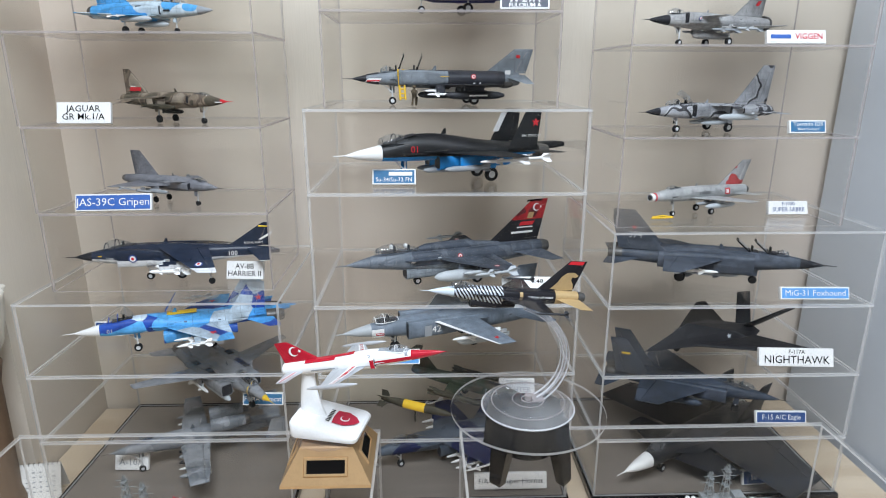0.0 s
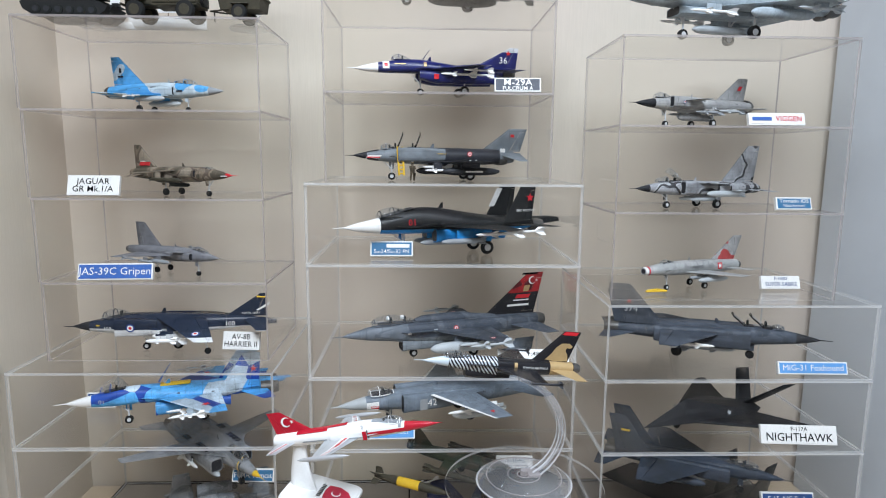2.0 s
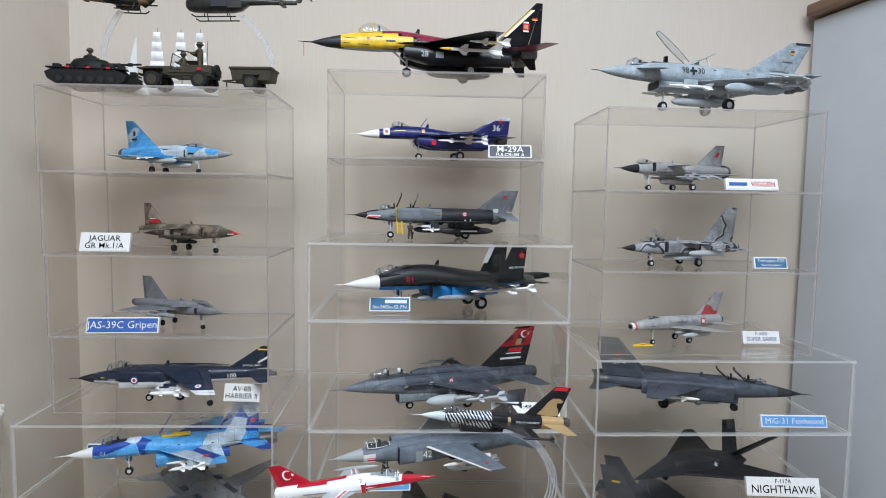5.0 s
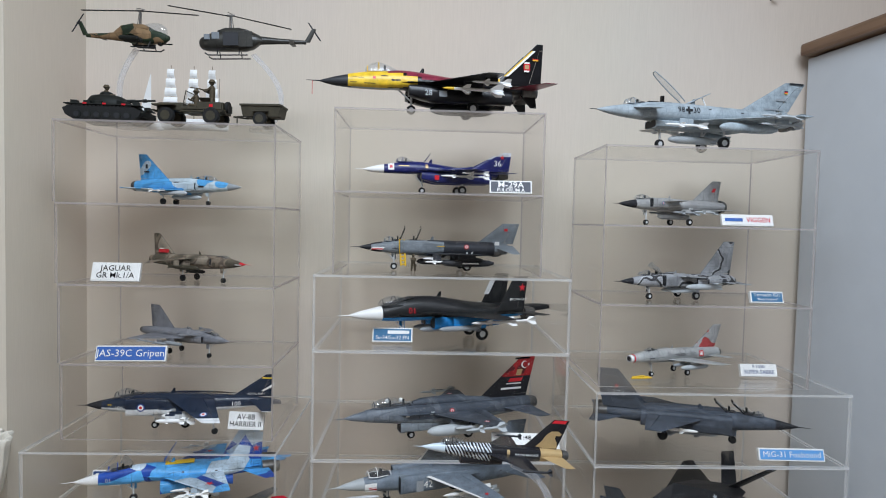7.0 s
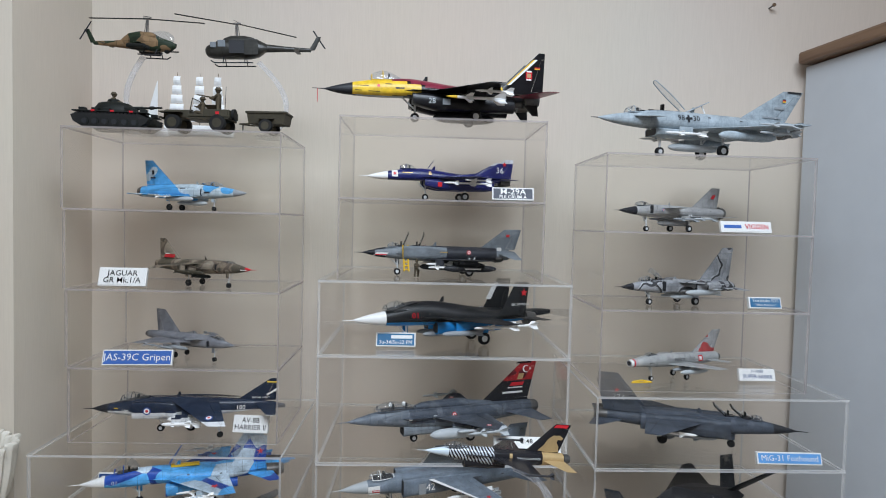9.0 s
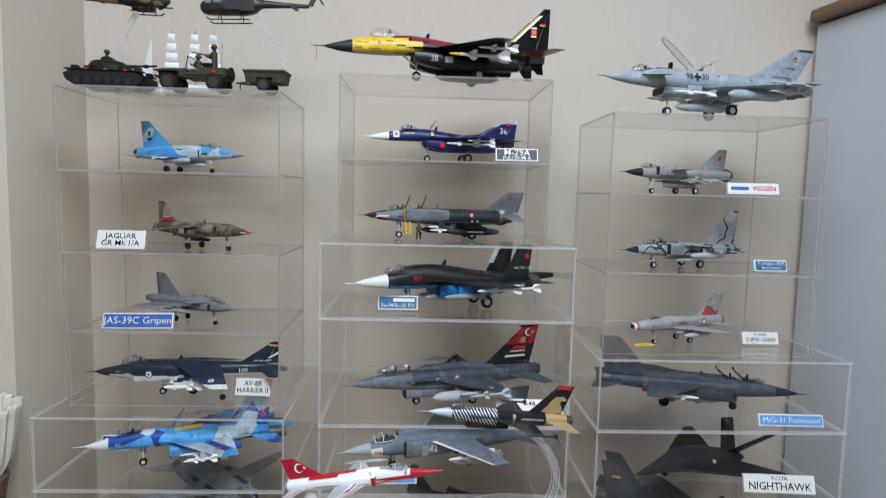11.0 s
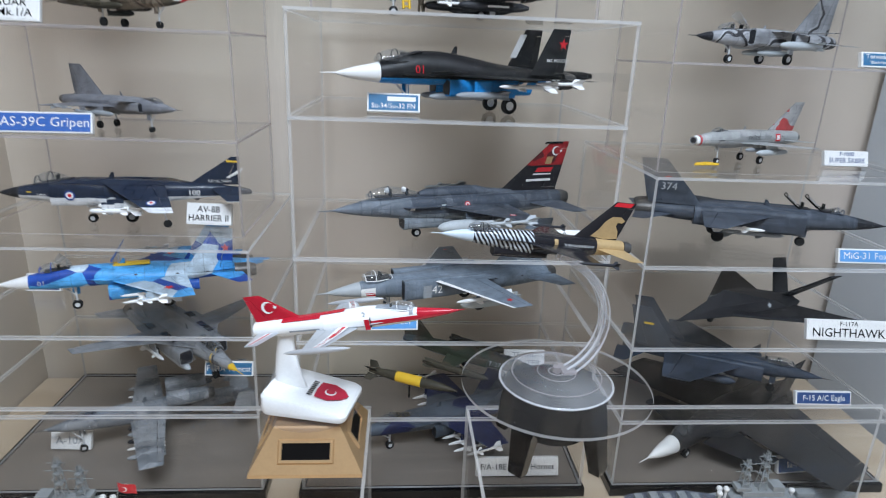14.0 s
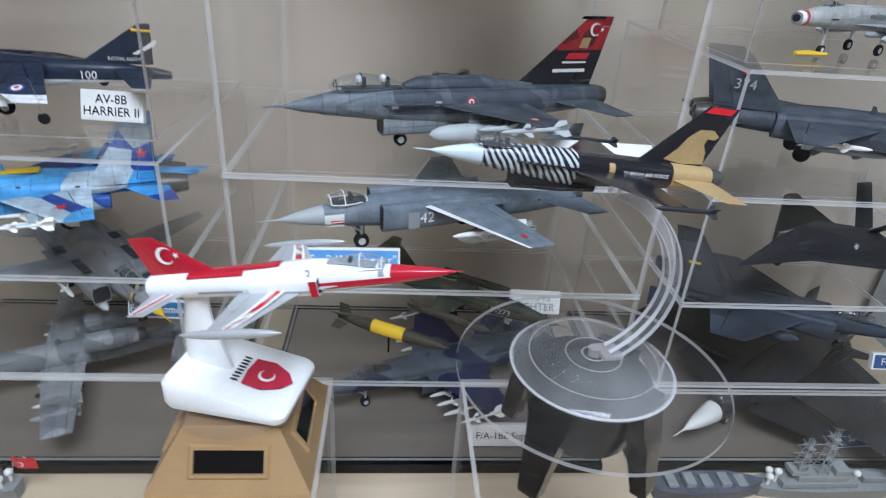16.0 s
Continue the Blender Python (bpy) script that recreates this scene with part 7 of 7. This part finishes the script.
# white sailing ships behind
sh = thing("model_sailing_ship", pose(-0.424, 1.040, SHELF) @ Matrix.Scale(.96, 4), "small model ship with white square sails", "model ship")
bm = bmesh.new()
add_rings(bm, [oval(x, w, .012, -.010, 2.5, 12, 0, .012) for x, w in ((-.062, .003), (-.05, .010), (0, .014), (.045, .010), (.068, .001))])
part("hull", bm, SAIL, sh, "", True)
for x in (-.038, .004, .038):
    bm = bmesh.new()
    add_rod(bm, (x, 0, .012), (x, 0, .122), .0009, .0005, 8)
    mast = part("mast", bm, BROWN, sh)
    for k in range(5):
        w, z0 = .0155 - .0022 * k, .030 + k * .0172
        bm = bmesh.new()
        rows = []
        for i in range(5):
            f = i / 4
            bulge = .004 * math.sin(math.pi * f)
            rows.append([Vector((x + sgn * w * (1 - .08 * f), -.002 - bulge * (1 - .4 * abs(sgn)) + d, z0 + .0158 * f)) for sgn, d in ((-1, 0), (-.5, 0), (0, 0), (.5, 0), (1, 0), (1, .0006), (0, .0006), (-1, .0006))])
        add_rings(bm, rows)
        part("sail", bm, SAIL, mast, "", False)
bt = thing("model_sailing_boat", pose(-0.500, 1.035, SHELF) @ Matrix.Scale(.96, 4), "small white model boat with a triangular sail", "model boat")
bm = bmesh.new()
add_rings(bm, [oval(x, w, .006, -.008, 2.5, 12, 0, .008) for x, w in ((-.026, .002), (-.015, .008), (.01, .008), (.030, .001))])
part("hull", bm, SAIL, bt, "", True)
bm = bmesh.new()
add_rod(bm, (.006, 0, .010), (.006, 0, .104), .0008, .0005, 8)
part("mast", bm, SAIL, bt)
bm = bmesh.new()
add_rings(bm, [[Vector((.0052, 0, .018)), Vector((-.020, .003, .018)), Vector((-.020, .0036, .018)), Vector((.0052, .0006, .018))], [Vector((.0052, 0, .06)), Vector((-.008, .003, .06)), Vector((-.008, .0036, .06)), Vector((.0052, .0006, .06))], [Vector((.0052, 0, .102)), Vector((.0046, .0002, .102)), Vector((.0046, .0008, .102)), Vector((.0052, .0006, .102))]])
part("sail", bm, SAIL, bt)

# ---- helicopters on clear curved arms ----
COBRA_PAINT = camouflage("brown_green_heli_paint", [(0.020, 0.034, 0.018), (0.22, 0.14, 0.072)], 38, seed=2.5, line=0.3)
HUEY_PAINT = camouflage("dark_olive_heli_paint", [(0.035, 0.034, 0.030), (0.042, 0.041, 0.036)], 12, rough=0.3)
ARM = clear("stand_acrylic", (.90, .90, .91), 1.0, .05, .20)


def arm_stand(x0, x1, z0, z1, y, bulge, label):
    st = thing("clear_stand", pose(x0, y, SHELF), label, "display stand", "clear helicopter stands")
    bm = bmesh.new()
    rings = []
    for i in range(19):
        f = i / 18
        c = Vector((x1 - x0, 0, 0)) * f ** 2 + Vector((bulge * math.sin(math.pi * (f * .92 + .06)), 0, (z0 - SHELF) + (z1 - z0) * f))
        g = min(1, f + .05)
        d = Vector((math.sin(math.pi * (.9 - .7 * g)) * math.copysign(1, bulge), 0, .35)).normalized()
        rings.append([c + d * p + Vector((0, q, 0)) for p, q in ((-.0045, -.0018), (.0045, -.0018), (.0045, .0018), (-.0045, .0018))])
    add_rings(bm, rings)
    part("arm", bm, ARM, st, "curved clear arm")
    bm = lathe([(0, .030), (.003, .030), (.004, .028)], n=32)
    part("foot", bm, ARM, st)
    return st


arm_stand(-0.520, -0.510, SHELF + .003, 1.672, 1.02, -.024, "curved clear stand under a camouflaged helicopter")
arm_stand(-0.285, -0.312, SHELF + .003, 1.668, 1.02, .030, "curved clear stand under an olive helicopter")


def helicopter(name, m, label, body, paint, boom, fin, mast, blade, tilt, skids, glass, slim, door=None, turret=False):
    hc = thing(name, m, label, "model helicopter", "model helicopters")
    bm = bmesh.new()
    add_rings(bm, [oval(x, w, t, b, 2.5, 18, 0, 0) for x, w, t, b in body])
    part("cabin", bm, paint, hc, "", True)
    bm = bmesh.new()
    add_rings(bm, [oval(x, w, w * 1.1, -w * 1.1, 2.2, 12, 0, z) for x, w, z in boom])
    part("tail_boom", bm, paint, hc, "", True)
    bm = bmesh.new()
    (x0, z0), (x1, z1) = fin
    add_blade(bm, (x0, 0, z0), (x0 - .011, 0, z0), (x1, 0, z1), (x1 - .008, 0, z1), .0012, (0, 1, 0))
    part("fin", bm, paint, hc)
    for s in (1, -1):
        bm = bmesh.new()
        add_blade(bm, (x0 + .026, s * .002, z0 - .002), (x0 + .016, s * .002, z0 - .002), (x0 + .023, s * .018, z0 - .002), (x0 + .015, s * .018, z0 - .002), .0010, (0, 0, 1))
        part("stabiliser", bm, paint, hc)
    tr = lathe([(-.0015, .0022), (.0015, .0022)], (x1 - .004, -.003, z1 - .004), 10, "y")
    a = radians(58)
    for s in (1, -1):
        add_blade(tr, (x1 - .004 - .0015, -.004, z1 - .004), (x1 - .004 + .0015, -.004, z1 - .004), (x1 - .004 + s * .019 * math.cos(a) - .0015, -.004, z1 - .004 + s * .019 * math.sin(a)), (x1 - .004 + s * .019 * math.cos(a) + .0015, -.004, z1 - .004 + s * .019 * math.sin(a)), .0006, (0, 1, 0), tip=1.0)
    part("tail_rotor", tr, DARK, hc)
    bm = bmesh.new()
    mx, mz0, mz1 = mast
    add_rings(bm, [oval(mx + dx, .010, .009 * k, -.004, 2.4, 12, 0, mz0 - .008) for dx, k in ((.022, .4), (.010, 1.0), (-.014, 1.0), (-.030, .5))])
    part("engine_cowl", bm, paint, hc, "", True)
    bm = bmesh.new()
    add_rod(bm, (mx, 0, mz0 - .004), (mx, 0, mz1), .0016, None, 10)
    add_rod(bm, (mx + .004, 0, mz0), (mx + .002, 0, mz1 - .002), .0006, None, 6)
    add_rod(bm, (mx - .004, 0, mz0), (mx - .002, 0, mz1 - .002), .0006, None, 6)
    add_box(bm, mx - .007, mx + .007, -.002, .002, mz1 - .001, mz1 + .002, 0, .0006)
    add_rod(bm, (mx - .004, -.006, mz1 + .003), (mx + .004, .006, mz1 + .005), .0006, None, 6)
    hub = part("rotor_mast", bm, METAL, hc)
    for s in (1, -1):
        bm = bmesh.new()
        ex = Vector((s * blade * math.cos(radians(tilt)), blade * .12 * s, s * blade * math.sin(radians(tilt)) - .003))
        o = Vector((mx, 0, mz1))
        add_blade(bm, o + Vector((s * .004, -.003, 0)), o + Vector((s * .004, .003, 0)), o + ex + Vector((0, -.0032, 0)), o + ex + Vector((0, .0032, 0)), .0008, (0, 0, 1), tip=.9)
        part("rotor_blade", bm, DARK, hub)
    for s in (1, -1):
        bm = bmesh.new()
        zs, xa, xb = skids
        add_rod(bm, (xa, s * .013, zs), (xb, s * .013, zs), .0011, None, 8)
        add_rod(bm, (xb, s * .013, zs), (xb + .006, s * .013, zs + .004), .0011, None, 8)
        for x in (xa + (xb - xa) * .22, xa + (xb - xa) * .78):
            add_rod(bm, (x, s * .013, zs), (x, s * .006, zs + .012), .0009, None, 6)
        part("skid", bm, DARK, hc)
    for x0, x1, w, zb, tp in glass:
        bm = bmesh.new()
        add_rings(bm, [oval(x0 + (x1 - x0) * f, w * k, tp * k, -.002, 2.2, 12, 0, zb) for f, k in ((0, .35), (.2, .85), (.5, 1), (.8, .9), (1, .5))])
        part("windscreen", bm, CANOPY, hc, "", True)
    if door:
        # a solid dark box stands for the cabin's shade behind the open door
        bm = box_bm(*door)
        part("open_doorway", bm, DARK, hc)
    if slim:
        for s in (1, -1):
            bm = bmesh.new()
            add_blade(bm, (.006, s * .006, -.004), (-.010, s * .006, -.004), (.003, s * .026, -.005), (-.008, s * .026, -.005), .0018, (0, 0, 1))
            part("stub_wing", bm, paint, hc)
            for y in (.014, .024):
                bm = lathe([(.018, .001), (.015, .0045), (-.014, .0045), (-.018, .003)], (-.002, s * y, -.0115), 12, "x")
                part("rocket_pod", bm, OLIVE_DARK, hc)
    if turret:
        bm = bmesh.new()
        bmesh.ops.create_uvsphere(bm, u_segments=10, v_segments=8, radius=.005, matrix=Matrix.Translation((.040, 0, -.012)))
        add_rod(bm, (.040, 0, -.013), (.062, 0, -.013), .0012, None, 8)
        part("gun_turret", bm, OLIVE_DARK, hc)
    return hc


helicopter("model_helicopter", pose(-0.508, 1.02, 1.695, 0, 3, -8), "green and brown camouflaged attack helicopter model on a clear stand",
           ((.056, .003, .001, -.006), (.047, .008, .005, -.012), (.030, .0095, .010, -.014), (.008, .011, .017, -.015), (-.010, .012, .020, -.015), (-.030, .011, .016, -.010), (-.044, .005, .006, -.005)), COBRA_PAINT,
           ((-.030, .008, -.003), (-.060, .005, -.004), (-.098, .003, -.004)), ((-.094, -.004), (-.109, .020)), (0, .018, .042), .100, 2, (-.023, -.006, .034), ((.004, .050, .0088, .006, .017),), True, None, True)
huey = helicopter("model_helicopter", pose(-0.345, 1.02, 1.688, 0, 3, 184), "dark olive utility helicopter model with an open side door",
           ((.057, .004, .003, -.007), (.053, .010, .007, -.012), (.044, .0135, .011, -.0145), (.034, .0145, .0165, -.015), (.020, .0150, .0185, -.0155), (-.020, .0150, .0190, -.0155), (-.034, .0135, .0180, -.012), (-.046, .009, .012, -.003), (-.052, .006, .008, .000)), HUEY_PAINT,
           ((-.040, .0072, .004), (-.080, .0045, .002), (-.126, .0030, .000)), ((-.122, .000), (-.137, .024)), (.002, .024, .046), .103, 9, (-.025, -.026, .040), (), False, (-.012, .014, .0125, .0156, -.009, .013))
for x0, x1, z0, z1 in ((.036, .046, .001, .0105), (.020, .033, .002, .014), (-.030, -.015, .002, .013)):
    part("window", box_bm(x0, x1, .0128 if x0 > .03 else .0140, .0156, z0, z1, .0008), plain("window_grey", (.20, .22, .24), .08, vary=.1), huey, "grey window pane")
part("sliding_door", box_bm(-.036, -.012, .0154, .0166, -.012, .015, .0006), HUEY_PAINT, huey)

# ---- grey ships on the table ----


def warship(x, y, yaw, length, label, hull_mat, flag=False, low=False):
    ws = thing("model_warship", pose(x, y, TOP, 0, 0, yaw), label, "model ship", "model warships")
    bm = bmesh.new()
    rings = []
    for f, w in ((0, .55), (.08, .8), (.3, 1), (.7, .95), (.9, .45), (1, .03)):
        xx = (f - .4) * length
        ww = .017 * w
        sheer = .018 + .006 * f * f
        rings.append([Vector((xx, -ww * .6, 0)), Vector((xx, ww * .6, 0)), Vector((xx, ww, sheer)), Vector((xx, -ww, sheer))])
    add_rings(bm, rings)
    part("hull", bm, hull_mat, ws)
    if low:
        for k in range(5):
            bm = box_bm((-.3 + k * .16) * length, (-.3 + k * .16 + .09) * length, -.009, .009, .019, .019 + .004 + .003 * (k % 2), .0006)
            part("deckhouse", bm, SHIP, ws)
        return ws
    for x0, x1, w, z0, z1 in ((-.30, .12, .012, .019, .027), (-.22, .06, .010, .027, .035), (-.02, .06, .009, .035, .043), (-.26, -.16, .008, .035, .041)):
        part("deckhouse", box_bm(x0 * length, x1 * length, -w, w, z0, z1, .0006), SHIP, ws)
    for mx, top in ((-.08, .098), (-.20, .085)):
        bm = bmesh.new()
        b = .006
        for sx in (-1, 1):
            for sy in (-1, 1):
                add_rod(bm, (mx * length + sx * b, sy * b, .034), (mx * length + sx * .0015, sy * .0015, top), .0008, .0005, 5)
        for k in range(6):
            f = k / 6
            w = b + (.0015 - b) * f
            z = .034 + (top - .034) * f
            for q in ((-w, -w, w, -w), (w, -w, w, w), (w, w, -w, w), (-w, w, -w, -w)):
                add_rod(bm, (mx * length + q[0], q[1], z), (mx * length + q[2], q[3], z + .007), .0005, None, 4)
        for z, w in ((top - .012, .012), (top - .024, .016), (top - .040, .010)):
            add_rod(bm, (mx * length, -w, z), (mx * length, w, z), .0006, None, 5)
            add_rod(bm, (mx * length - w, 0, z + .003), (mx * length + w, 0, z + .003), .0006, None, 5)
            add_box(bm, mx * length - .004, mx * length + .004, -.005, .005, z - .001, z + .0015)
        part("mast", bm, SHIP, ws)
    for k, (px, py, pz) in enumerate(((-.34, .006, .030), (-.36, -.004, .030), (-.31, .0, .034), (.14, 0, .030))):
        bm = bmesh.new()
        bmesh.ops.create_uvsphere(bm, u_segments=12, v_segments=8, radius=.0042, matrix=Matrix.Translation((px * length, py, pz)))
        add_rod(bm, (px * length, py, .018), (px * length, py, pz), .0018, None, 8)
        part("radar_dome", bm, SAIL, ws, "white radar dome")
    for gx in (.26, .20):
        bm = box_bm(gx * length - .007, gx * length + .007, -.006, .006, .021, .029, .0012)
        for sy in (-.002, .002):
            add_rod(bm, (gx * length + .006, sy, .026), (gx * length + .020, sy, .029), .0007, None, 6)
        part("gun_turret", bm, SHIP, ws)
    for k in range(14):
        for sy in (-1, 1):
            bm = bmesh.new()
            xx = (-.34 + k * .045) * length
            add_rod(bm, (xx, sy * .0145, .019), (xx, sy * .0145, .025), .0004, None, 4)
            part("rail_post", bm, SHIP, ws)
    if flag:
        bm = bmesh.new()
        add_rod(bm, (-.38 * length, 0, .018), (-.42 * length, 0, .060), .0006, None, 6)
        staff = part("flagstaff", bm, SHIP, ws)
        bm = bmesh.new()
        rows = [[Vector((-.41 * length - .022 * f, .002 * math.sin(f * 5) + d, z - .006 * f)) for z, d in ((.044, 0), (.058, 0), (.058, .0005), (.044, .0005))] for f in (0, .25, .5, .75, 1)]
        add_rings(bm, rows)
        fl = part("flag", bm, RED, staff, "red flag with a white crescent")
        bm = bmesh.new()
        for s in (-1, 1):
            crescent_mesh(bm, Matrix.Translation((-.41 * length - .009, s * .0036, .049)) @ Matrix.Rotation(math.pi / 2, 4, "X"), .0036)
        part("crescent_mark", bm, SAIL, fl)
    return ws


warship(-0.498, 0.836, 180, .22, "grey model warship with lattice masts and a red flag", SHIP, True)
warship(0.500, 0.836, 0, .22, "grey model warship with lattice masts and white domes", SHIP)
warship(0.338, 0.834, 0, .13, "small low dark grey model ship on the table", plain("dark_ship_grey", (.09, .10, .13), .5, vary=.5, scale=40), False, True)

# ---- beside the left stack ----
lb = thing("lampshade_bowl", pose(-0.728, 0.902, TOP), "cream pleated bowl with a scalloped rim on a brown stand", "bowl")
bm = bmesh.new()
rings = []
for z, r, amp in ((.262, .070, .001), (.285, .092, .003), (.330, .106, .005), (.362, .112, .006), (.372, .118, .007), (.376, .112, .007), (.372, .100, .005), (.34, .090, .004)):
    rings.append([Vector((math.cos(a) * .52 * (r + amp * math.cos(a * 26) + .004 * math.cos(a * 9)), .52 * math.sin(a) * (r + amp * math.cos(a * 26) + .004 * math.cos(a * 9)), z + (.003 * math.cos(a * 9) if z > .36 else 0))) for a in (i * 2 * math.pi / 156 for i in range(156))])
add_rings(bm, rings)
part("bowl", bm, CREAM, lb, "", True)
bm = lathe([(0, .042), (.012, .042), (.03, .034), (.22, .036), (.255, .043), (.262, .038)], n=32)
part("stand", bm, BROWN, lb, "brown turned stand", True)

cl = thing("desk_calendar", pose(-0.678, 0.925, TOP, 0, 0, 8), "white spiral-bound desk calendar beside the cases", "calendar")
bm = bmesh.new()
add_rings(bm, [[Vector((-.042, -.018, 0)), Vector((.042, -.018, 0)), Vector((.042, -.0175, 0)), Vector((-.042, -.0175, 0))], [Vector((-.042, 0, .058)), Vector((.042, 0, .058)), Vector((.042, .0005, .058)), Vector((-.042, .0005, .058))]])
page = part("front_page", bm, PAPER, cl)
bm = bmesh.new()
add_rings(bm, [[Vector((-.042, .018, 0)), Vector((.042, .018, 0)), Vector((.042, .0185, 0)), Vector((-.042, .0185, 0))], [Vector((-.042, .001, .058)), Vector((.042, .001, .058)), Vector((.042, .0015, .058)), Vector((-.042, .0015, .058))]])
part("back_page", bm, PAPER, cl)
for k in range(11):
    bm = bmesh.new()
    for i in range(8):
        a, b = i * math.pi / 4, (i + 1) * math.pi / 4
        x = -.038 + k * .0076
        add_rod(bm, (x, .0005 + .0028 * math.cos(a), .0575 + .0028 * math.sin(a)), (x, .0005 + .0028 * math.cos(b), .0575 + .0028 * math.sin(b)), .0005, None, 4)
    part("wire_ring", bm, METAL, cl)
for k in range(5):
    z = .012 + k * .008
    y = -.018 + .018 * z / .058 - .0006
    bm = bmesh.new()
    for c in range(7):
        x = -.034 + c * .0105
        add_box(bm, x, x + .004, y - .0001, y + .0001, z, z + .0018)
    part("printed_bar", bm, GREY, page)
